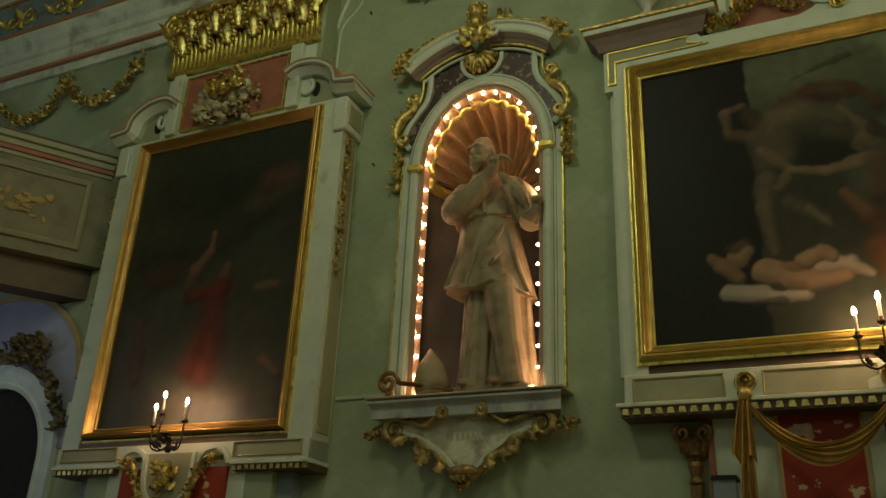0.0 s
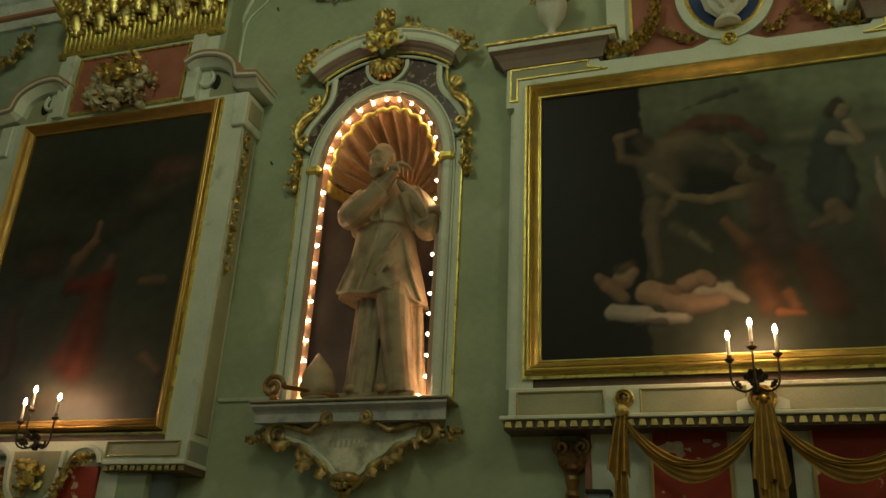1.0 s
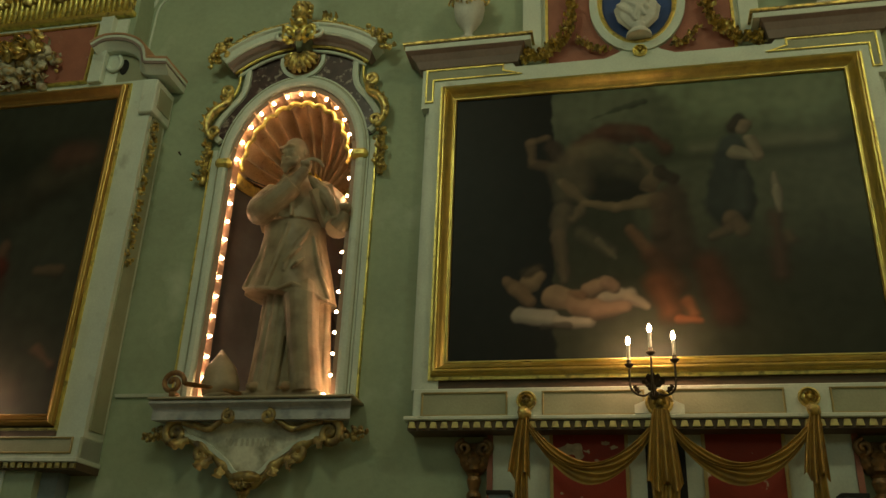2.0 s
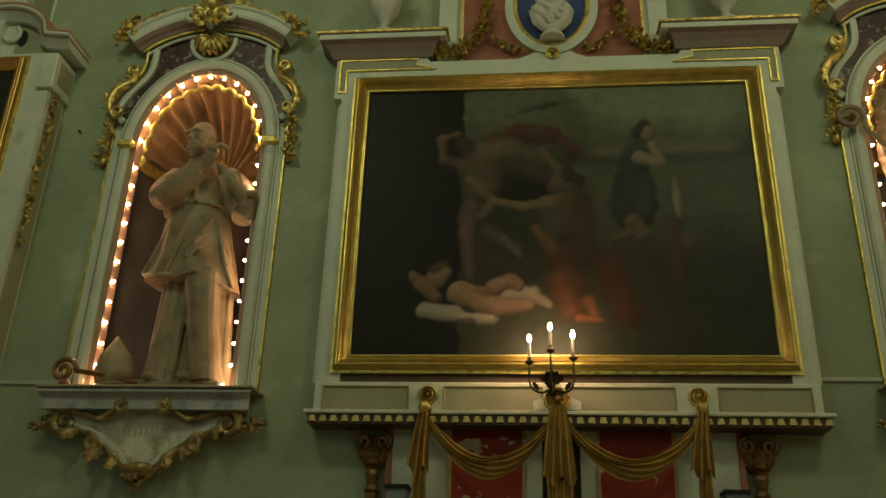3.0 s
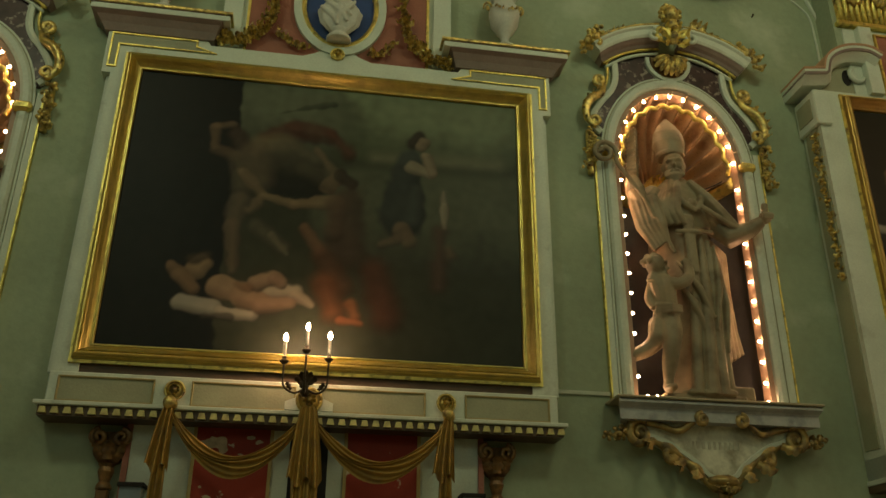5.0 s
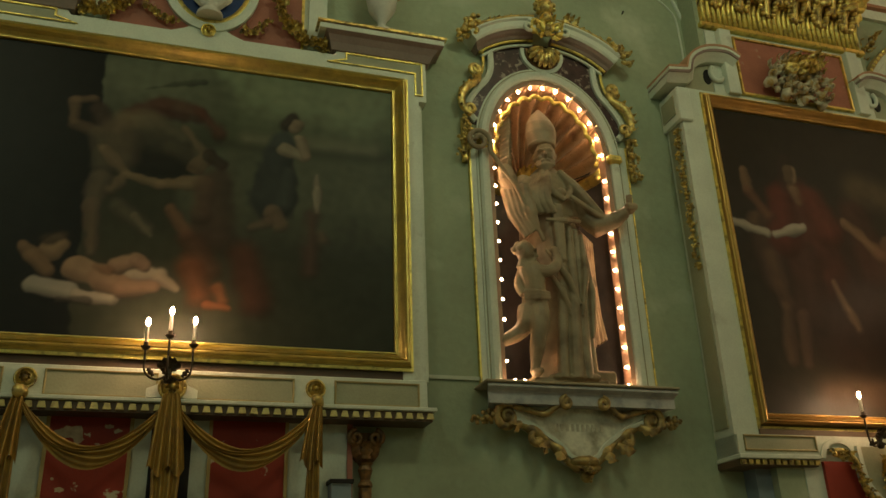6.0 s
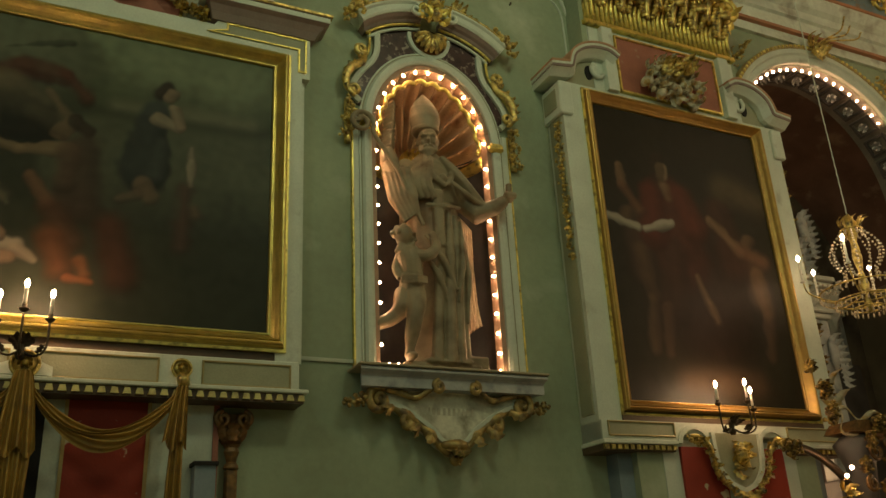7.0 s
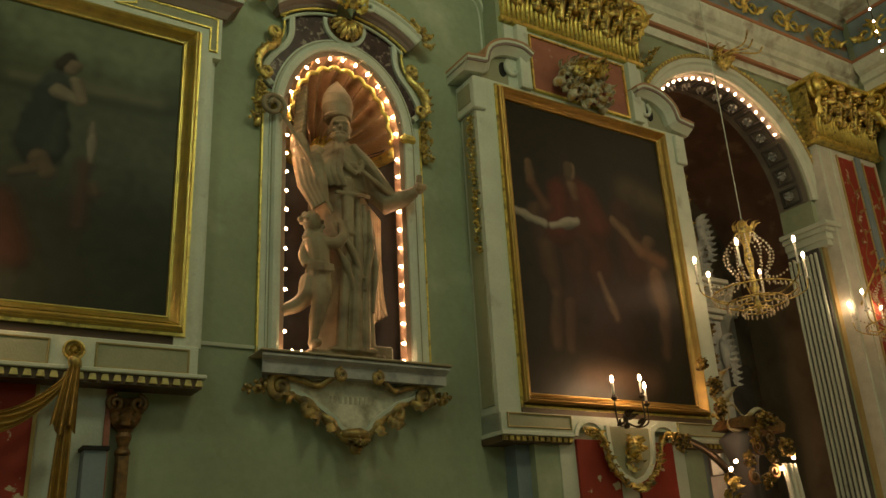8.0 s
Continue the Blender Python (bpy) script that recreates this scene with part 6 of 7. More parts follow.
# long robe in few straight folds, mantle behind it
loft(bm, [(0.0, 0.05, 0.07, 0.24, 0.2, 0.03), (0.02, 0.04, 0.4, 0.23, 0.2, 0.03), (0.04, 0.0, 0.9, 0.23, 0.2, 0.025), (0.02, 0.0, 1.4, 0.23, 0.2, 0.015), (0.0, 0.0, 1.75, 0.22, 0.18, 0.01), (0.0, 0.0, 1.95, 0.18, 0.15, 0), (0.0, 0.0, 2.1, 0.1, 0.1, 0)], 96, 6, 0.2, 0.2)
for x0, x1, z0, y, r in ((0.02, -0.10, 1.5, -0.18, 0.042), (0.09, 0.02, 1.5, -0.19, 0.05), (0.16, 0.12, 1.45, -0.17, 0.045), (0.21, 0.20, 1.35, -0.12, 0.04)):
    tube(bm, [(x0, y, z0), (x0 + (x1 - x0) * 0.3, y - 0.025, z0 * 0.66), (x0 + (x1 - x0) * 0.75, y - 0.03, z0 * 0.3), (x1, y - 0.035, 0.08)], [r * 0.5, r, r * 1.1, r * 1.25], 10)
for x, y, z, w in ((-0.14, -0.2, 0.10, 0.09), (0.02, -0.22, 0.09, 0.10), (0.17, -0.2, 0.10, 0.08)):
    blob(bm, (x, y, z), (w, 0.06, 0.035), 0.4, 2)
# the mantle falls from the raised arm in one broad sheet
for i in range(6):
    tube(bm, [(0.26 + 0.03 * i, 0.0 + 0.015 * i, 1.52 - 0.015 * i), (0.27 + 0.03 * i, 0.02 + 0.015 * i, 1.1), (0.26 + 0.038 * i, 0.02 + 0.02 * i, 0.75), (0.24 + 0.05 * i, 0.02 + 0.02 * i, 0.38 + 0.03 * i)], [0.045, 0.04, 0.04, 0.035], 9)
loft(bm, [(0.1, 0.16, 0.30, 0.26, 0.1, 0.04), (0.08, 0.15, 0.9, 0.28, 0.13, 0.03), (0.05, 0.12, 1.4, 0.29, 0.16, 0.02), (0.02, 0.06, 1.75, 0.28, 0.18, 0.01), (0.0, 0.02, 1.98, 0.2, 0.16, 0), (0.0, 0.02, 2.1, 0.1, 0.1, 0)], 96, 6, 1.0, 0.3)
# cape over the shoulders, its edges meeting on the breast, its corner drawn out along the arm
loft(bm, [(0.0, 0.02, 1.58, 0.30, 0.22, 0.03), (0.0, 0.0, 1.72, 0.30, 0.23, 0.025), (0.0, 0.0, 1.88, 0.26, 0.21, 0.01), (0.0, 0.0, 2.0, 0.19, 0.17, 0), (0.0, 0.0, 2.1, 0.1, 0.1, 0)], 72, 7, 0.6)
tube(bm, [(-0.08, -0.12, 2.05), (-0.14, -0.21, 1.88), (-0.04, -0.26, 1.74), (0.05, -0.25, 1.69)], [0.025, 0.03, 0.03, 0.025], 8)
tube(bm, [(0.08, -0.12, 2.05), (0.14, -0.21, 1.88), (0.1, -0.25, 1.76), (0.06, -0.25, 1.70)], [0.025, 0.03, 0.03, 0.025], 8)
for i in range(7):
    tube(bm, [(0.08 + 0.02 * i, -0.14, 2.0 - 0.03 * i), (0.24 + 0.01 * i, -0.19 + 0.02 * i, 1.78 - 0.03 * i), (0.36 + 0.02 * i, -0.2 + 0.03 * i, 1.60 - 0.015 * i)], [0.05, 0.055, 0.035], 8)
for i in range(6):
    tube(bm, curve((0.06 + 0.012 * i, -0.17, 2.02 - 0.03 * i), (0.17 + 0.012 * i, -0.245 + 0.012 * i, 1.84 - 0.035 * i), (0.30 + 0.012 * i, -0.27 + 0.03 * i, 1.66 - 0.02 * i), (0.40 + 0.01 * i, -0.26 + 0.035 * i, 1.57 - 0.008 * i), n=4), [0.03 + 0.014 * math.sin(math.pi * j / 12) for j in range(13)], 8)
tube(bm, curve((0.03, -0.22, 1.80), (0.15, -0.27, 1.70), (0.30, -0.285, 1.585), (0.42, -0.27, 1.54), n=5), [0.022] * 16, 8)
for i in range(5):
    tube(bm, curve((-0.05 - 0.03 * i, -0.17 + 0.015 * i, 2.0 - 0.02 * i), (-0.10 - 0.035 * i, -0.24 + 0.02 * i, 1.86 - 0.02 * i), (-0.12 - 0.045 * i, -0.25 + 0.02 * i, 1.70), (-0.06 - 0.05 * i, -0.24 + 0.02 * i, 1.56), n=4), [0.026 + 0.014 * math.sin(math.pi * j / 12) for j in range(13)], 8)
blob(bm, (0.02, -0.265, 1.77), (0.04, 0.03, 0.045), 0.2, 2)
box(bm, -0.07, 0.03, -0.255, -0.18, 1.10, 1.66, 0.02)
tube(bm, [(-0.14, -0.22, 1.50), (0.04, -0.265, 1.485), (0.2, -0.2, 1.52)], 0.02, 8)
for x0, z0, x1, z1, y in ((-0.16, 1.22, 0.10, 0.72, -0.23), (-0.17, 1.05, 0.02, 0.60, -0.22), (0.20, 1.40, 0.12, 0.62, -0.22), (0.24, 1.30, 0.22, 0.45, -0.17)):
    tube(bm, [(x0, y + 0.02, z0), ((x0 + x1) / 2 + 0.02, y - 0.03, (z0 + z1) / 2), (x1, y - 0.02, z1)], [0.012, 0.034, 0.016], 9)
# outstretched arm
tube(bm, [(0.2, -0.02, 1.92), (0.30, -0.08, 1.68), (0.40, -0.18, 1.50), (0.52, -0.28, 1.54), (0.60, -0.33, 1.60)], [0.10, 0.12, 0.105, 0.075, 0.05], 14)
fist(bm, (0.63, -0.35, 1.63), 0.058)
tube(bm, [(0.63, -0.35, 1.63), (0.64, -0.35, 1.76)], 0.03, 8)
# other arm down along the child, a ribbed lappet behind the shoulder
tube(bm, [(-0.2, 0.0, 1.95), (-0.36, -0.05, 1.78), (-0.42, -0.1, 1.92), (-0.44, -0.08, 2.05)], [0.1, 0.12, 0.09, 0.06], 14)
for i in range(14):
    tube(bm, [(-0.45 + 0.004 * i, 0.04, 1.98 + 0.045 * i), (-0.38 + 0.004 * i, 0.0, 2.0 + 0.047 * i), (-0.32 + 0.002 * i, 0.05, 2.03 + 0.045 * i)], [0.02, 0.034, 0.02], 6)
for i in range(5):
    tube(bm, [(-0.44 + 0.035 * i, -0.06 - 0.03 * i, 1.84), (-0.40 + 0.035 * i, -0.11 - 0.025 * i, 1.56), (-0.31 + 0.025 * i, -0.16 - 0.012 * i, 1.33 + 0.02 * i)], [0.045, 0.05, 0.02], 8)
# crook
tube(bm, [(-0.16, -0.2, 1.30), (-0.40, -0.22, 1.80), (-0.62, -0.24, 2.10)], 0.02, 8)
tube(bm, [(-0.62, -0.24, 2.10)] + scroll(-0.73, 2.20, -0.24, 0.12, 0.025, -30, 1.6, 26), 0.024, 8)
# child: turned to the robe, one arm reaching up, one leg drawn back
head(bm, -0.37, -0.25, 1.145, 0.092, 70, False)
for i in range(22):
    a = i * 2.4
    k = 0.5 + 0.5 * (i % 3) / 2
    blob(bm, (-0.385 + 0.085 * k * math.cos(a), -0.24 + 0.07 * k * math.sin(a), 1.235 - 0.06 * k * k + 0.012 * math.sin(a * 3)), 0.03, 0.3, 1)
tube(bm, curve((-0.33, -0.22, 1.06), (-0.315, -0.23, 0.94), (-0.295, -0.21, 0.80), (-0.29, -0.19, 0.70), n=4), [0.075, 0.095, 0.108, 0.112, 0.11, 0.105, 0.10, 0.098, 0.10, 0.106, 0.11, 0.112, 0.11], 14)
tube(bm, curve((-0.29, -0.27, 0.99), (-0.20, -0.33, 0.97), (-0.12, -0.33, 1.04), (-0.11, -0.30, 1.15), (-0.13, -0.28, 1.20), n=4), [0.058, 0.056, 0.054, 0.052, 0.05, 0.05, 0.05, 0.048, 0.046, 0.043, 0.04, 0.038, 0.036, 0.036, 0.036, 0.034, 0.028], 10)
tube(bm, curve((-0.38, -0.2, 1.0), (-0.42, -0.18, 0.88), (-0.40, -0.22, 0.78), n=4), [0.05, 0.05, 0.048, 0.045, 0.042, 0.04, 0.038, 0.036, 0.034], 10)
tube(bm, curve((-0.28, -0.19, 0.70), (-0.29, -0.25, 0.52), (-0.31, -0.25, 0.40), (-0.33, -0.22, 0.25), (-0.345, -0.21, 0.12), n=4), [0.10, 0.102, 0.10, 0.094, 0.086, 0.078, 0.072, 0.07, 0.068, 0.068, 0.066, 0.06, 0.052, 0.045, 0.04, 0.04, 0.044], 14)
tube(bm, curve((-0.33, -0.16, 0.68), (-0.38, -0.18, 0.54), (-0.45, -0.14, 0.46), (-0.55, -0.10, 0.41), (-0.64, -0.08, 0.34), n=4), [0.098, 0.10, 0.098, 0.09, 0.082, 0.076, 0.07, 0.066, 0.064, 0.062, 0.06, 0.056, 0.05, 0.044, 0.04, 0.04, 0.042], 14)
blob(bm, (-0.345, -0.26, 0.11), (0.045, 0.09, 0.035), 0, 2)
blob(bm, (-0.665, -0.09, 0.30), (0.035, 0.045, 0.06), 0, 2)
for i in range(3):
    tube(bm, [(-0.40, -0.25 + 0.01 * i, 0.80 - 0.03 * i), (-0.30, -0.33, 0.775 - 0.025 * i), (-0.19, -0.27, 0.79 - 0.02 * i)], 0.018, 8)
head(bm, -0.03, -0.09, 2.20, 0.118, -22)
# mitre
loft(bm, [(-0.03, -0.06, 2.31, 0.115, 0.13, 0), (-0.03, -0.05, 2.45, 0.15, 0.135, 0), (-0.03, -0.04, 2.56, 0.138, 0.11, 0), (-0.03, -0.03, 2.66, 0.085, 0.065, 0), (-0.03, -0.03, 2.74, 0.015, 0.015, 0)], 40, 4)
tube(bm, [(-0.03 + 0.12 * math.cos(a), -0.05 + 0.125 * math.sin(a), 2.335) for a in (2 * math.pi * i / 24 for i in range(25))], 0.016, 6)
as_statue("bishop_statue", bm, "pale stone bishop statue with mitre and a child at its side", pose(N2 + 0.0, WALL + 0.12, 3.245 + N2_DZ))

# mitre and crook lying beside the first statue
bm = B()
loft(bm, [(0, 0, 0.0, 0.105, 0.09, 0), (0, 0, 0.12, 0.13, 0.1, 0), (0, 0.01, 0.24, 0.10, 0.075, 0), (0, 0.02, 0.33, 0.04, 0.03, 0), (0, 0.02, 0.38, 0.008, 0.008, 0)], 40, 4)
tube(bm, [(0.11 * math.cos(a), 0.095 * math.sin(a), 0.02) for a in (2 * math.pi * i / 24 for i in range(25))], 0.014, 6)
for v in bm.verts:
    v.co *= 1.2
solid("mitre", bm, STONE, "pale stone mitre standing beside the saint statue", "mitre", "", "", True, pose(N1 - 0.34, WALL - 0.06, 3.245 + N1_DZ + 0.01, -6, -6, 20))
bm = B()
tube(bm, [(0.0, 0.0, 0.06), (-0.2, -0.06, 0.1), (-0.42, -0.13, 0.12)] + scroll(-0.52, 0.12, -0.15, 0.10, 0.02, 0, 1.5, 26), [0.02] * 3 + [0.022] * 27, 8)
box(bm, -0.53, -0.47, -0.18, -0.1, 0.0, 0.05, 0.01)
solid("crook", bm, DARKGILT, "brown carved crook lying on the niche shelf", "crook", "", "", True, pose(N1 - 0.15, WALL - 0.09, 3.245 + N1_DZ))

# ---------------------------------------------------------------- urns and bust over the wide picture
def urn(m):
    t = thing("urn", "white stucco urn with gilt swags on the broken cornice", "urn", m, "urns on the cornice")
    bm = B()
    lathe(bm, [(0.11, 0.0), (0.11, 0.025), (0.05, 0.04), (0.045, 0.10), (0.06, 0.12), (0.06, 0.135), (0.11, 0.18), (0.165, 0.26), (0.185, 0.36), (0.18, 0.42), (0.14, 0.47), (0.12, 0.52), (0.16, 0.56), (0.15, 0.59), (0.06, 0.66)], 28)
    part("body", bm, WHITESTONE, t, "", True)
    rng = random.Random(2)
    bm = B()
    garland(bm, [(0.19 * math.sin(a), -0.19 * math.cos(a), 0.38 - 0.05 * math.cos(a * 2)) for a in (-1.4 + 0.28 * i for i in range(11))], 0.035, rng, 2)
    part("swag", bm, OLDGOLD, t, "thin gilt swag", True)
    for s in (-1, 1):
        bm = B()
        tube(bm, scroll(s * 0.19, 0.45, 0, 0.06, 0.015, 200, s * 1.2), 0.014, 7)
        part("handle", bm, OLDGOLD, t, "gilt handle", True)
    return t


u = urn(pose(CM - 1.475, WALL - 0.2, 6.412))
for o in u.children:
    o.scale = (0.76, 0.76, 1.0)
copy_thing(u, pose(CM + 1.475, WALL - 0.2, 6.412))
bm = B()
lathe(bm, [(0.12, 0.0), (0.12, 0.03), (0.09, 0.05), (0.07, 0.08), (0.085, 0.12)], 24)
loft(bm, [(0, 0, 0.1, 0.09, 0.06, 0.02), (0, 0, 0.2, 0.17, 0.08, 0.08), (0, 0, 0.34, 0.2, 0.09, 0.08), (0, 0, 0.44, 0.13, 0.08, 0.03), (0, 0, 0.52, 0.05, 0.05, 0)], 60, 7)
folds_between(bm, [(-0.14, 0.42, 0.08, 0.18, -0.07, -0.09), (-0.08, 0.44, 0.12, 0.26, -0.08, -0.08), (0.12, 0.42, -0.04, 0.16, -0.08, -0.09), (-0.17, 0.34, -0.02, 0.14, -0.06, -0.08)], 0.028, 0)
head(bm, 0, -0.03, 0.64, 0.075, 0, False)
as_statue("bust", bm, "white stone bust before a blue oval", pose(CM, WALL - 0.16, 6.325) @ Matrix.Diagonal((0.9, 0.9, 0.95, 1)), 0.008).data.materials[0] = WHITESTONE

# gilt ornament high on the wall above the niches, small iron hooks, a painted scroll line
for cx in (N1 - 0.55, N2 + 0.55):
    bm = B()
    rng = random.Random(9)
    garland(bm, curve((cx - 0.45, WALL - 0.03, 7.62), (cx - 0.15, WALL - 0.05, 7.5), (cx + 0.15, WALL - 0.05, 7.5), (cx + 0.45, WALL - 0.03, 7.62), n=5), 0.06, rng, 4)
    solid("wall_garland", bm, OLDGOLD, "gilt stucco garland fixed high on the wall", "garland", "wall garlands", "", True)
for x, z in ((-3.63, 7.47), (-0.95, 5.1), (4.85, 7.3), (-3.44, 5.6)):
    bm = B()
    tube(bm, [(x, WALL + 0.02, z), (x, WALL - 0.025, z), (x, WALL - 0.03, z + 0.012)], 0.007, 6)
    blob(bm, (x, WALL - 0.03, z + 0.008), 0.012, 0, 1)
    solid("wall_hook", bm, IRON, "small dark iron hook in the plaster", "hook", "wall hooks", "", True)
for s, x in ((1, -4.0), (-1, 5.5)):
    bm = B()
    tube(bm, curve((x, WALL - 0.008, 6.75), (x + 0.0, WALL - 0.008, 7.1), (x + s * 0.03, WALL - 0.008, 7.4), (x + s * 0.22, WALL - 0.008, 7.62), (x + s * 0.3, WALL - 0.008, 7.84), n=8), 0.011, 6)
    tube(bm, curve((x - s * 0.1, WALL - 0.008, 6.75), (x - s * 0.1, WALL - 0.008, 7.2), (x - s * 0.02, WALL - 0.008, 7.5), (x + s * 0.1, WALL - 0.008, 7.84), n=8), 0.02, 6)
    solid("trim_scroll", bm, TRIM, "thin raised stucco line beside the capital", "moulding", kind="structure", smooth=True)


# ---------------------------------------------------------------- crystal chandeliers
CRYSTAL = bpy.data.materials.new("crystal")
CRYSTAL.use_nodes = True
_p = CRYSTAL.node_tree.nodes["Principled BSDF"]
_p.inputs["Base Color"].default_value = (0.9, 0.78, 0.6, 1)
_p.inputs["Roughness"].default_value = 0.08
_p.inputs["Transmission Weight"].default_value = 0.45
_p.inputs["IOR"].default_value = 1.5


def chandelier(m, arms, cord, label):
    """Crystal basket: a corona, chains that swell and fall to a wide dish, drops below, candles on thin arms; the dish at z = 0."""
    t = thing("chandelier", label, "chandelier", m, "crystal chandeliers")
    bm = B()
    lathe(bm, [(0.02, -0.22), (0.045, -0.17), (0.02, -0.05), (0.05, 0.05), (0.022, 0.18), (0.045, 0.32), (0.03, 0.48), (0.06, 0.58), (0.075, 0.66), (0.05, 0.70), (0.02, 0.76)], 14)
    part("stem", bm, OLDGOLD, t, "gilt stem", True)
    for i in range(8):
        a = 2 * math.pi * i / 8
        bm = B()
        leaf(bm, face_at(0.075 * math.cos(a), 0.075 * math.sin(a), 0.62, 25 * math.cos(a), -20 * math.sin(a)), 0.14, 0.06)
        part("crown_leaf", bm, OLDGOLD, t, "", True)
    if cord:
        bm = B()
        n = int(cord / 0.05)
        tube(bm, [(0.003 * (-1) ** i, 0, 0.75 + cord * i / n) for i in range(n + 1)], 0.006, 6)
        part("cord", bm, TRIM, t, "twisted pale hanging cord", True)
    for r, z in ((0.40, 0.0), (0.10, 0.60), (0.28, -0.10), (0.14, -0.18)):
        bm = B()
        tube(bm, [(r * math.cos(a), r * math.sin(a), z) for a in (2 * math.pi * i / 32 for i in range(33))], 0.008, 6)
        part("ring", bm, OLDGOLD, t, "gilt ring", True)
    drop = B()
    blob(drop, (0, 0, 0), (0.009, 0.009, 0.026), 0, 1)
    drop_mesh = finish(drop, "crystal_drop", CRYSTAL)
    bead = B()
    blob(bead, (0, 0, 0), (0.011, 0.011, 0.013), 0, 1)
    bead_mesh = finish(bead, "crystal_bead", CRYSTAL)

    def hang(x, y, z, mesh):
        o = new(mesh.name, mesh)
        o.parent, o.location = t, (x, y, z)
    for r, z, n in ((0.40, -0.035, 44), (0.28, -0.14, 34), (0.14, -0.22, 18), (0.10, 0.56, 12)):
        for i in range(n):
            a = 2 * math.pi * i / n
            hang(r * math.cos(a), r * math.sin(a), z, drop_mesh)
    for i in range(12):
        a = 2 * math.pi * i / 12
        for j in range(15):
            u = j / 14
            r = 0.10 + 0.11 * math.sin(math.pi * min(1, u * 1.15)) + 0.05 * u
            hang(r * math.cos(a), r * math.sin(a), 0.58 - 0.46 * u, bead_mesh)
    for i in range(arms):
        a = 2 * math.pi * i / arms + 0.35
        c, s = math.cos(a), math.sin(a)
        for j in range(9):
            u = j / 8
            hang((0.2 + 0.33 * u) * c, (0.2 + 0.33 * u) * s, 0.10 + 0.10 * u - 0.28 * u * (1 - u), bead_mesh)
        bm = B()
        tube(bm, curve((0.05 * c, 0.05 * s, -0.05), (0.28 * c, 0.28 * s, -0.09), (0.50 * c, 0.50 * s, 0.0), (0.54 * c, 0.54 * s, 0.13), n=6), 0.007, 6)
        arm = part("arm", bm, OLDGOLD, t, "curved gilt arm", True)
        bm = B()
        lathe(bm, [(0.006, 0.11), (0.028, 0.125), (0.012, 0.135), (0.0115, 0.14), (0.0115, 0.33)], 10, (0.54 * c, 0.54 * s, 0.0))
        part("candle", bm, WAX, arm, "white candle tube", True)
        bm = B()
        lathe(bm, [(0.005, 0.0), (0.015, 0.016), (0.017, 0.03), (0.011, 0.048), (0.004, 0.06)], 10, (0.54 * c, 0.54 * s, 0.335))
        part("flame_bulb", bm, SMALLFLAME, arm, "lit flame bulb", True)
    return t


chandelier(pose(7.72, 4.6, 4.06, 0, 0, 8), 6, 3.6, "crystal chandelier with lit candles on a long cord before the arch")
chandelier(pose(10.97, 5.05, 4.22, 0, 0, 30), 6, 0, "small crystal wall light with lit candles by the corner pilaster")
bm = B()
tube(bm, curve((11.05, 5.56, 4.6), (11.03, 5.35, 4.85), (10.99, 5.12, 5.07), (10.97, 5.05, 4.97), n=5), 0.014, 8)
solid("wall_bracket", bm, OLDGOLD, "gilt bracket that holds the crystal light", "bracket", "", "", True)


# ---------------------------------------------------------------- the arch to the side chapel
bm = B()
blob(bm, (0, 0, 0), 0.018, 0, 2)
ARCHBULB_MESH = finish(bm, "arch_bulb", ARCHBULB, True)
bm = B()
moulding(bm, arc(9.27, 6.1, 1.5, 1.5, 180, 0, 48), [(-0.006, WALL + 0.02), (-0.006, WALL + 0.5), (0.01, WALL + 0.5), (0.01, WALL + 0.02)])
solid("trim_soffit", bm, material("soffit_paint", (0.20, 0.18, 0.145), 0.6, vary=0.2, scale=5), "dark grey painted arch soffit", "soffit", kind="structure")
arch = thing("chapel_arch", "pale arch with gilt rim, coffered soffit and lit bulbs", "arch", pose(9.27, WALL, 6.1))
edge = arc(0, 0, 1.5, 1.5, 180, 0, 48)
bm = B()
moulding(bm, edge, [(0.0, 0.0), (0.0, -0.04), (0.03, -0.06), (0.09, -0.06), (0.11, -0.09), (0.17, -0.09), (0.17, 0.0)])
part("archivolt", bm, TRIM, arch)
bm = B()
moulding(bm, edge, [(0.172, 0.0), (0.172, -0.1), (0.22, -0.1), (0.22, 0.0)])
part("gilt_rim", bm, OCHRE, arch, "ochre and gilt rim")
for i in range(70):
    a = math.pi * (i + 0.5) / 70
    bm = B()
    blob(bm, (1.70 * math.cos(a), -0.105, 1.70 * math.sin(a)), (0.024, 0.016, 0.024), 0, 1)
    part("rim_bead", bm, GOLD, arch)
for i in range(19):
    o = new("bulb", ARCHBULB_MESH)
    a = radians(40 + 5.4 * i)
    o.parent, o.location = arch, (1.455 * math.cos(a), 0.06, 1.455 * math.sin(a))
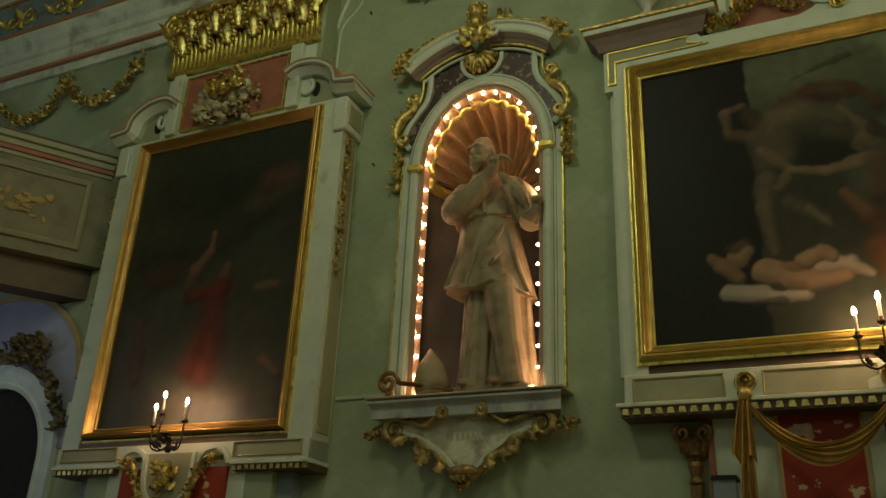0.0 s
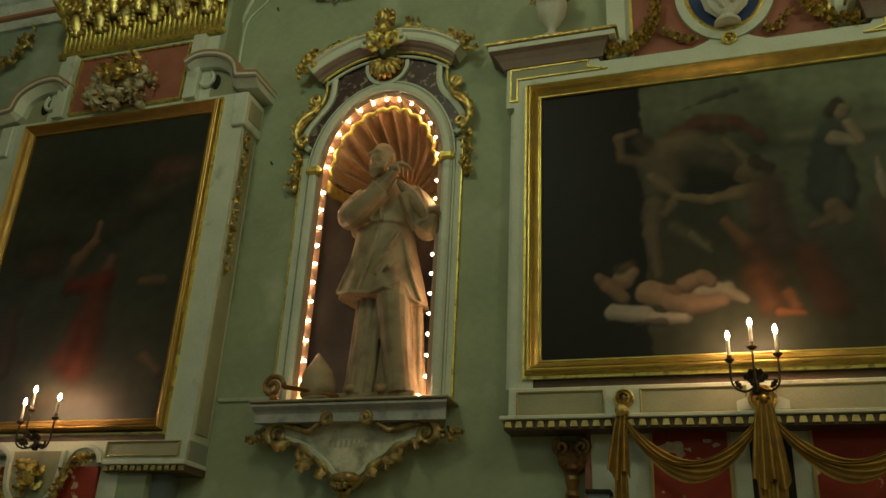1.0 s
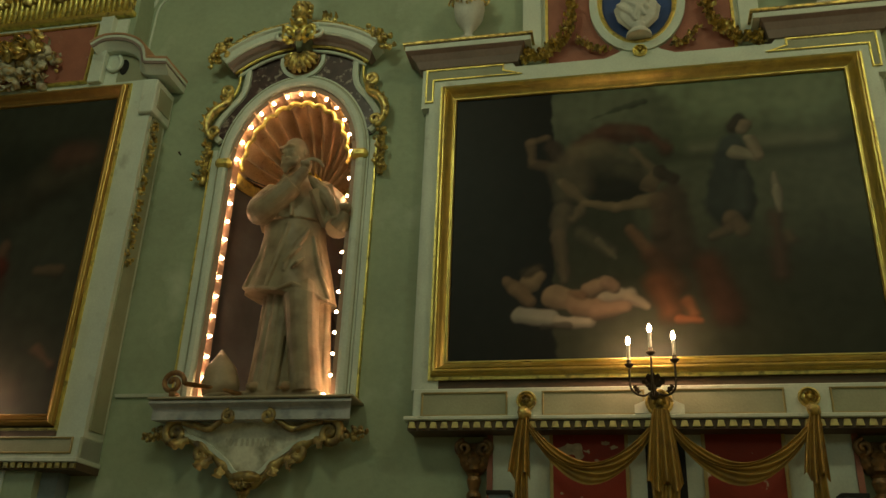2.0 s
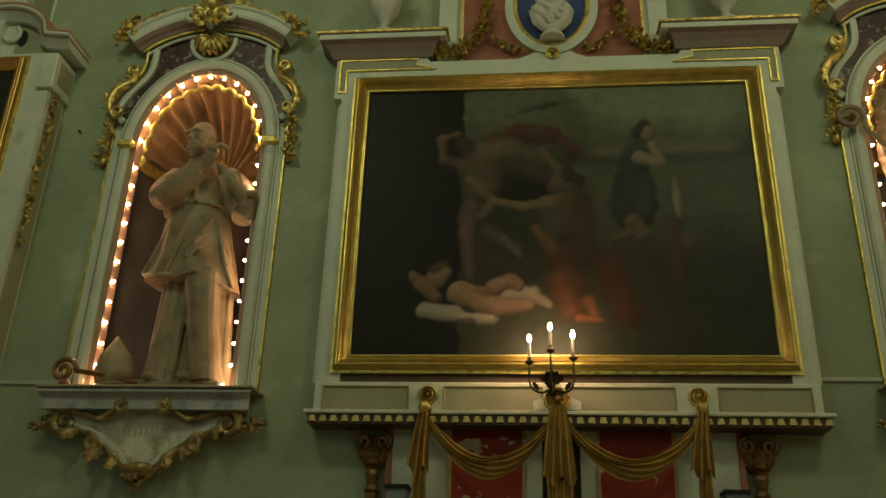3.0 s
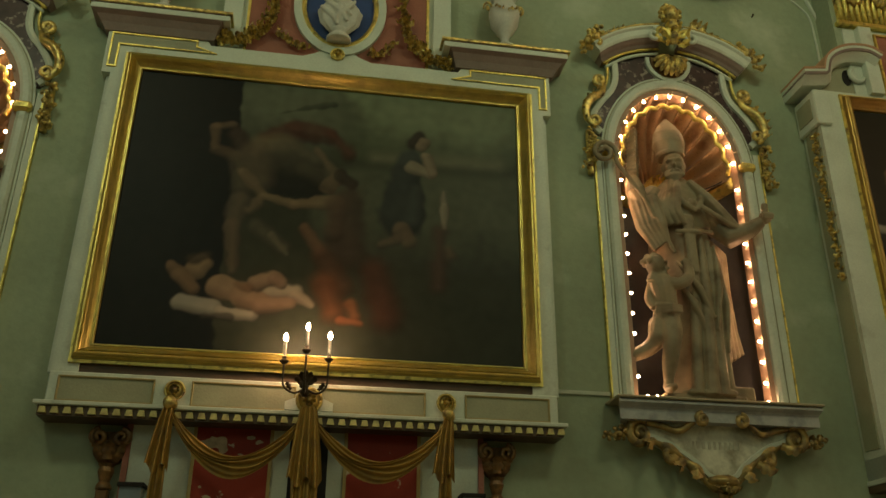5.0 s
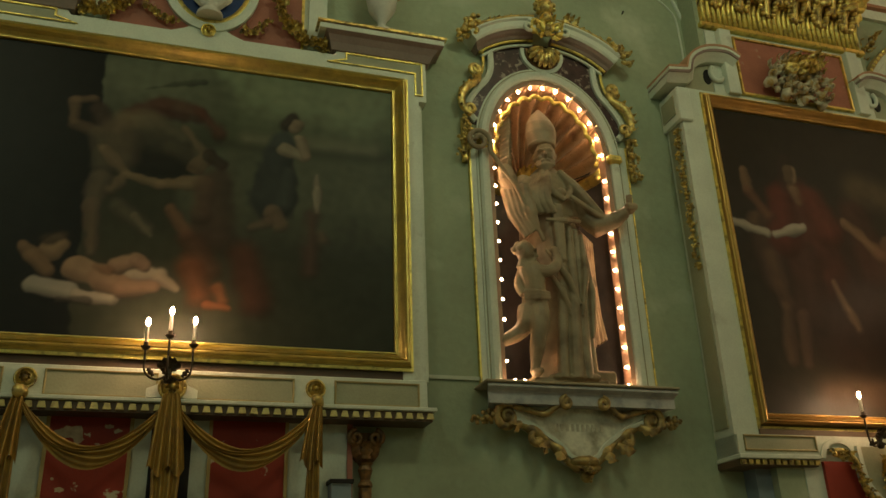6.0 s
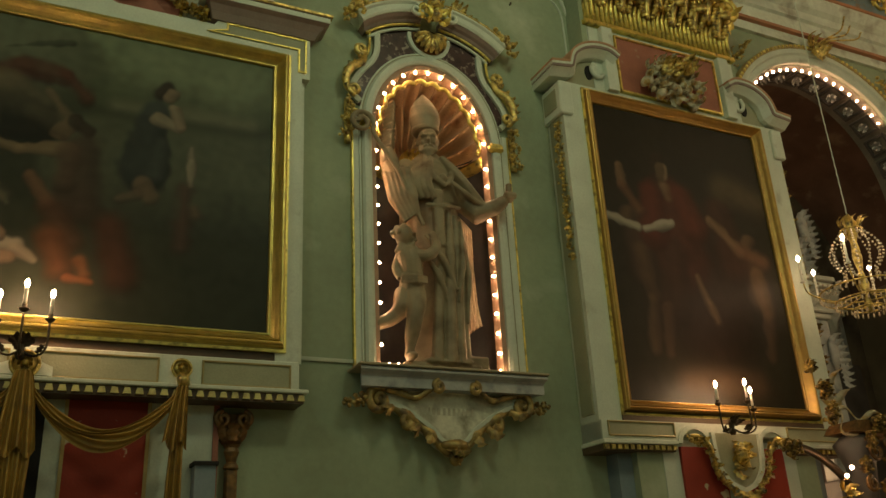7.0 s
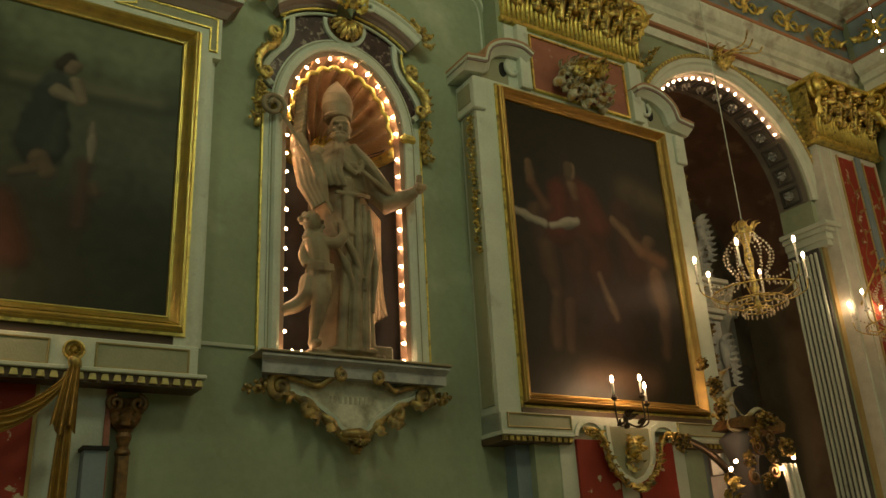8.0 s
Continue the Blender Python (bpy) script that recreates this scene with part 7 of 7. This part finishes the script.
for i in range(15):
    a = math.pi * (i + 0.5) / 15
    R = Matrix.Rotation(math.pi / 2 - a, 4, "Y")
    bm = B()
    moulding(bm, rect(-0.125, 0.125, -0.15, 0.15), [(0, 0), (0, -0.04), (-0.03, -0.04), (-0.035, 0)], True)
    bmesh.ops.transform(bm, matrix=Matrix.Translation((1.5 * math.cos(a), 0.25, 1.5 * math.sin(a))) @ R @ Matrix.Rotation(radians(90), 4, "X"), verts=bm.verts)
    part("coffer", bm, NICHE, arch, "grey coffer frame")
    bm = B()
    for j in range(6):
        leaf(bm, face_at(0, 0.0, 0, 60 * j, 25), 0.11, 0.075)
    bmesh.ops.transform(bm, matrix=Matrix.Translation((1.49 * math.cos(a), 0.25, 1.49 * math.sin(a))) @ R @ Matrix.Rotation(radians(90), 4, "X"), verts=bm.verts)
    part("coffer_rosette", bm, GREYSTONE, arch, "pale rosette", True)
for s in (-1, 1):
    bm = B()
    for z0, z1, o in ((-0.68, -0.60, 0.02), (-0.60, -0.50, 0.05), (-0.50, -0.44, 0.09), (-0.44, -0.38, 0.13)):
        xa, xb = sorted((s * (1.5 - o), s * (1.72)))
        box(bm, xa, xb, -0.10 - o, 0.5, z0, z1, 0.006)
    part("impost", bm, TRIM, arch, "moulded pale impost")
    # fluted pilaster on the jamb; its dark ground paints the shade between flutes
    xa, xb = sorted((s * 1.5, s * 1.46))
    j = part("jamb_pilaster", box(B(), xa, xb, 0.02, 0.48, -6.1, -0.68), NICHE, arch, "fluted jamb pilaster, ground darkened as shade between flutes")
    for i in range(7):
        bm = B()
        y = 0.045 + 0.066 * i
        xa, xb = sorted((s * 1.46, s * 1.425))
        box(bm, xa, xb, y, y + 0.036, -6.0, -0.74, 0.008)
        part("flute", bm, TRIM, j)
    xa, xb = sorted((s * 1.505, s * 1.72))
    part("ochre_strip", box(B(), xa, xb, -0.03, 0, -6.1, -0.68), OCHRE, arch, "ochre painted jamb strip")
rng = random.Random(17)
bm = B()
for i in range(16):
    leaf(bm, face_at(rng.uniform(-0.08, 0.08), -0.12, 1.58 + rng.uniform(-0.08, 0.16), rng.uniform(-70, 70), 15), rng.uniform(0.15, 0.25), 0.09)
for r in ((0.1, 0.42, 0.22), (0.16, 0.6, 0.16), (0.1, 0.35, 0.34)):
    tube(bm, curve((0, -0.12, 1.7), (r[0], -0.2, 1.8), (r[1], -0.28, 1.82 + r[2] * 0.4), (r[1] + 0.12, -0.3, 1.85 + r[2]), n=5), 0.012, 6)
part("keystone", bm, OLDGOLD, arch, "gilt leafy keystone with thin sprays", True)
for s in (-1, 1):
    bm = B()
    garland(bm, [(s * (1.15 + 0.07 * i), -0.05, 1.52 - 0.08 * i) for i in range(5)], 0.08, rng, 3)
    part("spandrel_leaf", bm, OLDGOLD, arch, "gilt spandrel leaves", True)


VINE = material("dull_vine", (0.33, 0.16, 0.05), 0.5, 0.3, vary=0.2, scale=9)


def corner_pilaster(m, label):
    t = thing("corner_pilaster", label, "pilaster", m, "giant pilasters")
    part("shaft", box(B(), -0.68, 0.68, -0.2, 0, 0, 6.88), WHITESTONE, t)
    for x0, x1 in ((-0.27, 0.10), (0.32, 0.60)):
        p = part("red_strip", box(B(), x0, x1, -0.212, -0.19, 0.5, 6.78), RED, t, "red painted strip")
        c, w2 = (x0 + x1) / 2, (x1 - x0) / 2
        vine = curve(*[(c + 0.3 * w2 * (-1) ** i, -0.216, 0.8 + 0.3 * i) for i in range(20)], n=4)
        bm = B()
        tube(bm, vine, 0.008, 5)
        for i in range(38):
            leaf(bm, face_at(c + 0.2 * w2 * (-1) ** i, -0.214, 0.85 + 0.15 * i, 50 * (-1) ** i, 6), 0.12, 0.055)
        part("gilt_vine", bm, VINE, p, "dull gilt vine", True)
        for e in (x0, x1):
            part("gilt_edge", box(B(), e - 0.012, e + 0.012, -0.22, -0.19, 0.5, 6.8), OCHRE, t)
    part("pale_strip", box(B(), 0.15, 0.26, -0.235, -0.19, 0.3, 6.86, 0.01), GREYBLUE, t, "grey-blue raised strip")
    for x in (-0.66, -0.40):
        part("shaft_line", box(B(), x, x + 0.03, -0.214, -0.19, 0.3, 6.86, 0.006), TRIM, t)
    acanthus_capital(t, 0.70, 6.92, 7.86, -0.2, 0.32)
    return t


cp = corner_pilaster(pose(11.54, WALL, 0), "white corner pilaster with red strips and a gilt capital")
copy_thing(cp, pose(12.45, 4.55, 0, 0, 0, -90))

# side chapel: back wall with pilasters, an altar niche, relief, vault
bm = B()
box(bm, 7.2, 12.2, 8.2, 8.4, 0, 7.9)
solid("wall_chapel_back", bm, material("chapel_back", (0.17, 0.13, 0.09), 0.7, vary=0.25, scale=2, dirt=(0.08, 0.06, 0.045), dirt_at=(0.48, 0.65), dirt_scale=2.5), "dim brown back wall of the chapel", "wall", kind="structure")
bm = B()
prev = None
for i in range(25):
    a = math.pi * i / 24
    cur = [bm.verts.new((9.7 - 2.5 * math.cos(a), y, 5.6 + 2.2 * math.sin(a))) for y in (6.25, 8.2)]
    if prev:
        bm.faces.new((prev[0], prev[1], cur[1], cur[0]))
    prev = cur
solid("ceiling_chapel", bm, material("chapel_vault", (0.15, 0.085, 0.06), 0.7, vary=0.25, scale=2.5, dirt=(0.24, 0.17, 0.11), dirt_at=(0.58, 0.7), dirt_scale=3), "dark red-brown chapel vault", "ceiling", kind="structure", smooth=True)


def chapel_pilaster(m):
    t = thing("chapel_pilaster", "grey fluted pilaster at the back of the chapel", "pilaster", m, "chapel pilasters")
    part("shaft", box(B(), -0.27, 0.27, -0.12, 0, 0, 5.2), GREYSTONE, t)
    for i in range(5):
        part("flute", box(B(), -0.22 + 0.095 * i, -0.16 + 0.095 * i, -0.14, -0.11, 0.5, 5.05, 0.01), GREYSTONE, t)
    bm = B()
    for z, o in ((5.2, 0.03), (5.27, 0.06), (5.34, 0.1)):
        box(bm, -0.27 - o, 0.27 + o, -0.14 - o, 0, z, z + 0.065)
    part("capital", bm, WHITESTONE, t)
    return t


c = chapel_pilaster(pose(11.45, 8.2, 0))
for x in (10.4, 8.2):
    copy_thing(c, pose(x, 8.2, 0))
bm = B()
loft(bm, [(0, 0, 0, 0.3, 0.12, 0.1), (0, 0, 0.5, 0.26, 0.12, 0.1), (0, 0, 1.1, 0.22, 0.1, 0.05), (0, 0, 1.4, 0.1, 0.08, 0)], 60, 7)
for i in range(9):
    leaf(bm, face_at(0.2, -0.05, 0.5 + 0.08 * i, 10 + 5 * i, 10), 0.5, 0.16)
blob(bm, (0, -0.04, 1.5), (0.1, 0.1, 0.13), 0.1, 2)
ob = as_statue("chapel_statue", bm, "plain white stucco statue beside the chapel altar", pose(11.0, 7.9, 4.3), 0.02)
ob.data.materials[0] = WHITESTONE
bm = B()
prism(bm, [(-0.45, 0), (0.45, 0), (0.38, 4.3), (-0.38, 4.3)], -0.3, 0.3)
solid("chapel_pedestal", bm, NICHE, "dark stone pedestal under the chapel statue", "pedestal", "", "", False, pose(10.85, 7.88, 0))

# carved altar flank just inside the arch: shaft, white capital, gilt leaves, a white plume
af = thing("chapel_flank", "carved grey stone flank with white capital and gilt leaves", "chapel pier", pose(9.46, 6.75, 0))
part("shaft", box(B(), -0.2, 0.2, -0.1, 0.1, 0, 4.55, 0.02), GREYSTONE, af)
part("base", box(B(), -0.3, 0.34, -0.2, 0.2, 0, 2.6, 0.02), NICHE, af, "dark stone base")
rng = random.Random(63)
for z, o in ((4.55, 0.03), (4.62, 0.07), (4.69, 0.03), (4.95, 0.09), (5.02, 0.13)):
    part("capital_moulding", box(B(), -0.2 - o, 0.2 + o, -0.1 - o, 0.1, z, z + 0.065, 0.012), WHITESTONE, af)
bm = B()
for i in range(22):
    leaf(bm, face_at(rng.uniform(-0.2, 0.2), -0.14, 4.7 + rng.uniform(0, 0.1), rng.uniform(-35, 35), 20), 0.2, 0.1)
part("capital_leaves", bm, WHITESTONE, af, "", True)
for x, z, n in ((0.12, 4.25, 9), (-0.1, 5.5, 9), (0.05, 5.9, 9)):
    bm = B()
    for i in range(n):
        leaf(bm, face_at(x + 0.008 * i, -0.15, z - 0.06 * i, 35 + 14 * i, 12), 0.15, 0.10)
    blob(bm, (x, -0.14, z - 0.15), (0.07, 0.05, 0.22), 0.3, 2)
    part("plume", bm, GREYSTONE, af, "grey-white carved plume", True)
bm = B()
garland(bm, [(-0.22 + 0.03 * math.sin(i), -0.16, 4.4 - 0.1 * i) for i in range(16)], 0.10, rng, 4, 0.8)
part("gilt_leaves", bm, KNOBGILT, af, "dim gilt carved leaves", True)

# carved stand with gilt bunches and small lights beside the picture
st = thing("carved_stand", "dark carved stand with gilt knobs, white scrolls and small lights", "altar stand", pose(7.62, 5.0, 0))
bm = B()
lathe(bm, [(0.3, 0), (0.3, 0.2), (0.16, 0.3), (0.12, 1.2), (0.14, 1.9), (0.1, 2.2), (0.13, 2.5), (0.2, 2.7), (0.1, 2.79)], 20)
part("post", bm, NICHE, st, "dark turned post", True)
part("cap", prism(B(), [(-0.2, 2.79), (0.46, 2.76), (0.5, 2.84), (0.4, 2.89), (-0.1, 2.89)], -0.16, 0.16), DARKGILT, st, "dark gilt block")
rng = random.Random(41)
for x, z, r, y in ((-0.31, 3.18, 0.12, 0), (-0.28, 2.92, 0.08, 0), (0.29, 2.6, 0.12, -0.22), (-0.94, 2.62, 0.12, -0.1), (-0.26, 3.0, 0.07, 0), (-0.08, 2.70, 0.09, -0.2), (0.08, 2.86, 0.08, -0.17), (0.12, 2.52, 0.07, -0.18), (-0.18, 2.48, 0.08, -0.16), (0.0, 2.28, 0.09, -0.18), (0.22, 2.86, 0.07, -0.17), (-0.36, 3.4, 0.07, 0.05)):
    bm = B()
    r *= 0.72
    for i in range(26):
        a, b = rng.uniform(0, 6.28), rng.uniform(0.2, 1) * r
        blob(bm, (x + b * math.cos(a), y - rng.uniform(0, 0.08), z + b * math.sin(a)), rng.uniform(0.014, 0.024), 0.5, 1)
        leaf(bm, face_at(x + b * math.cos(a), y - 0.03, z + b * math.sin(a), rng.uniform(0, 360), 30), 0.07, 0.05)
    part("fruit_knob", bm, KNOBGILT, st, "gilt fruit knob", True)
for pts in (((-0.25, 0, 2.95), (-0.1, -0.05, 3.02), (0.02, -0.08, 2.9), (0.2, -0.1, 2.98), (0.4, -0.1, 2.92)), ((-0.3, 0, 3.1), (-0.16, -0.05, 2.95), (-0.2, -0.05, 2.8), (0.0, -0.1, 2.75))):
    bm = B()
    q = curve(*pts, n=6)
    tube(bm, q, [0.016 + 0.01 * math.sin(i * 0.5) for i in range(len(q))], 8)
    part("white_scroll", bm, PALERELIEF, st, "white scroll", True)
for s, x, z, r in ((1, -0.02, 2.6, 0.09), (-1, 0.14, 2.68, 0.07), (1, -0.16, 2.32, 0.07), (-1, 0.12, 2.38, 0.08)):
    bm = B()
    tube(bm, scroll(x, z, -0.22, r, 0.015, 90, s * 1.4), 0.018, 8)
    part("dark_scroll", bm, DARKGILT, st, "dark gilt scroll", True)
for x, z, ln, turn in ((-0.2, 3.05, 0.38, 8), (-0.15, 3.0, 0.26, 30)):
    bm = B()
    leaf(bm, face_at(x, 0.02, z, turn, 8), ln, 0.11, 0.8, 5)
    part("white_plume", bm, PALERELIEF, st, "white carved plume", True)
bm = B()
q = curve((-0.95, -0.1, 2.66), (-0.65, -0.05, 2.62), (-0.4, -0.05, 2.48), (-0.15, 0, 2.3), n=6)
tube(bm, q, [0.035] * len(q), 8)
part("side_arm", bm, IRON, st, "grey carved side arm", True)
for x in (0.26, 0.33, 0.40):
    bm = B()
    tube(bm, curve((x, -0.25, 1.7), (x + 0.02, -0.25, 2.1), (x - 0.02, -0.25, 2.45), n=5), 0.024, 10)
    part("long_candle", bm, WAX, st, "long cream candle", True)
for x, z in ((-0.52, 2.38), (-0.44, 2.45), (0.17, 2.4), (0.37, 2.5)):
    bm = B()
    blob(bm, (x, -0.27, z), 0.018, 0, 2)
    part("small_light", bm, BULB, st, "small lit bulb", True)
bm = B()
for i in range(12):
    leaf(bm, face_at(-0.5 + rng.uniform(-0.08, 0.08), -0.2, 2.15 + rng.uniform(-0.1, 0.15), rng.uniform(0, 360), 20), 0.14, 0.08)
tube(bm, [(-0.5, -0.2, 2.1), (-0.25, -0.1, 1.9), (0, 0, 1.85)], 0.03, 8)
part("gilt_lantern", bm, OLDGOLD, st, "gilt leafy lantern", True)

# hanging string of bulbs under the ceiling
fs = thing("bulb_string", "string of lit bulbs hanging from the ceiling", "string lights", pose(10.05, 4.0, 0))
q = curve((-0.2, 0, TOP), (-0.05, 0, 8.8), (0.05, 0, 7.8), (0.06, 0, 7.2), n=8)
bm = B()
tube(bm, q, 0.006, 5)
part("wire", bm, IRON, fs)
for p in q[4::2]:
    o = new("bulb", BULB_MESH)
    o.parent, o.location = fs, p

# ---------------------------------------------------------------- the entrance end: loft, arched door, garlands
loft_m = Matrix.Translation((-6.80, 5.62, 0)) @ Matrix.Rotation(math.atan2(0.83, 0.56), 4, "Z")
# olive boards coloured darker for the weak light at this end, plus dirt
DIMPANEL = material("dull_olive_board", (0.22, 0.205, 0.13), 0.6, vary=0.18, scale=3, fine=40, dirt=(0.13, 0.10, 0.055), dirt_at=(0.5, 0.75), dirt_scale=4)
lf = thing("loft_parapet", "grey-green loft parapet with a sunk panel and red-brown cornice", "parapet", loft_m)
part("body", box(B(), -4.0, 0.3, 0.06, 0.5, 4.95, 6.1), DIMPANEL, lf)
bm = B()
for z0, z1, o in ((6.0, 6.05, 0.02), (6.1, 6.17, 0.07), (6.17, 6.24, 0.11)):
    box(bm, -4.0, 0.0, 0.06 - o, 0.5, z0, z1, 0.008)
part("cornice", bm, PANEL, lf)
part("cornice_band", box(B(), -4.0, 0.0, 0.015, 0.4, 6.05, 6.1), ROSE, lf, "red-brown band")
# shadow line of the cornice, laid on as a brown strip
part("cornice_shadow_line", box(B(), -4.0, 0.0, -0.055, 0.4, 6.24, 6.262), BROWN, lf, "dark strip drawn as the cornice's shadow line")
for x0, x1 in ((-1.6, -0.25), (-3.4, -1.9)):
    bm = B()
    moulding(bm, rect(x0, x1, 5.15, 5.85), [(0, 0.06), (0, 0.02), (0.03, 0.0), (0.06, 0.02), (0.06, 0.06)], True)
    p = part("panel_border", bm, PANEL, lf)
    part("panel_ground", box(B(), x0, x1, 0.05, 0.07, 5.15, 5.85), DIMPANEL, lf, "olive panel ground")
    bm = B()
    for i in range(22):
        blob(bm, ((x0 + x1) / 2 + rng.uniform(-0.35, 0.35), 0.05, 5.5 + rng.uniform(-0.16, 0.16)), (rng.uniform(0.03, 0.08), 0.03, rng.uniform(0.02, 0.05)), 1.0, 3)
    part("panel_relief", bm, OCHRE, lf, "dull ochre relief", True)
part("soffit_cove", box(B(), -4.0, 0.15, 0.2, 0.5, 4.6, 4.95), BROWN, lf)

UMBER = material("worn_umber_relief", (0.20, 0.15, 0.085), 0.6, vary=0.3, scale=9, fine=50, bump=0.4)
dr = thing("door_arch", "white moulded arch round a dark doorway", "door surround", pose(-7.95, WALL, 2.88))
e2 = [(-0.80, -2.88)] + arc(0, 0, -0.80, 0.80, 0, 180, 32) + [(0.80, -2.88)]
bm = B()
moulding(bm, e2, [(0, 0), (0, -0.03), (0.05, -0.05), (0.07, -0.03), (0.14, -0.05), (0.25, -0.07), (0.25, 0)])
part("archivolt", bm, material("cool_white_trim", (0.74, 0.8, 0.84), 0.5), dr, "cool white archivolt")
bm = B()
garland(bm, [(1.17 * math.cos(a), -0.06, 1.17 * math.sin(a)) for a in (radians(18 + 6 * i) for i in range(15))], 0.11, rng, 6, 0.9)
garland(bm, [(0.25 + 0.1 * i, -0.06, 1.32 - 0.01 * i * i) for i in range(5)], 0.12, rng, 6, 0.9)
part("overdoor_relief", bm, UMBER, dr, "worn brown leaf relief over the door", True)
bm = B()
prism(bm, arc(-8.1, 3.72, 1.28, 1.02, 0, 180, 32) + [(-9.38, 3.0)] + arc(-7.95, 2.88, 1.045, 1.045, 173, 7, 28) + [(-6.82, 3.0)], WALL - 0.015, WALL + 0.01)
solid("trim_lunette", bm, LILAC, "pale lilac painted lunette above the door", "painted lunette", kind="structure")
bm = B()
moulding(bm, arc(-8.1, 3.72, 1.30, 1.04, 0, 180, 32), [(-0.02, WALL), (-0.02, WALL - 0.03), (0.05, WALL - 0.03), (0.05, WALL)])
solid("trim_lunette_edge", bm, OCHRE, "ochre edge of the painted lunette", "moulding", kind="structure")
part_block = box(B(), -6.76, -6.5, WALL - 0.12, WALL, 3.29, 3.44, 0.01)
solid("trim_block", part_block, TRIM, "pale moulded block on the wall", "moulding", kind="structure")
for pts in (((-9.2, 7.55), (-8.9, 7.28), (-8.53, 7.19), (-8.2, 7.35), (-8.05, 7.7)), ((-8.04, 7.68), (-7.75, 7.35), (-7.33, 7.21), (-7.0, 7.4), (-6.82, 7.7))):
    bm = B()
    garland(bm, [(p.x, WALL - 0.05, p.y) for p in curve(*pts, n=6)], 0.085, rng, 4)
    solid("wall_garland", bm, OLDGOLD, "gilt stucco garland hung below the cornice", "garland", "wall garlands", "", True)
for x, z in ((-8.04, 7.7), (-6.82, 7.72)):
    bm = B()
    garland(bm, [(x, WALL - 0.06, z + 0.03), (x, WALL - 0.06, z - 0.06), (x, WALL - 0.06, z - 0.16)], 0.07, rng, 3)
    solid("wall_knot", bm, OLDGOLD, "gilt stucco knot between two garlands", "ornament", "wall knots", "", True)
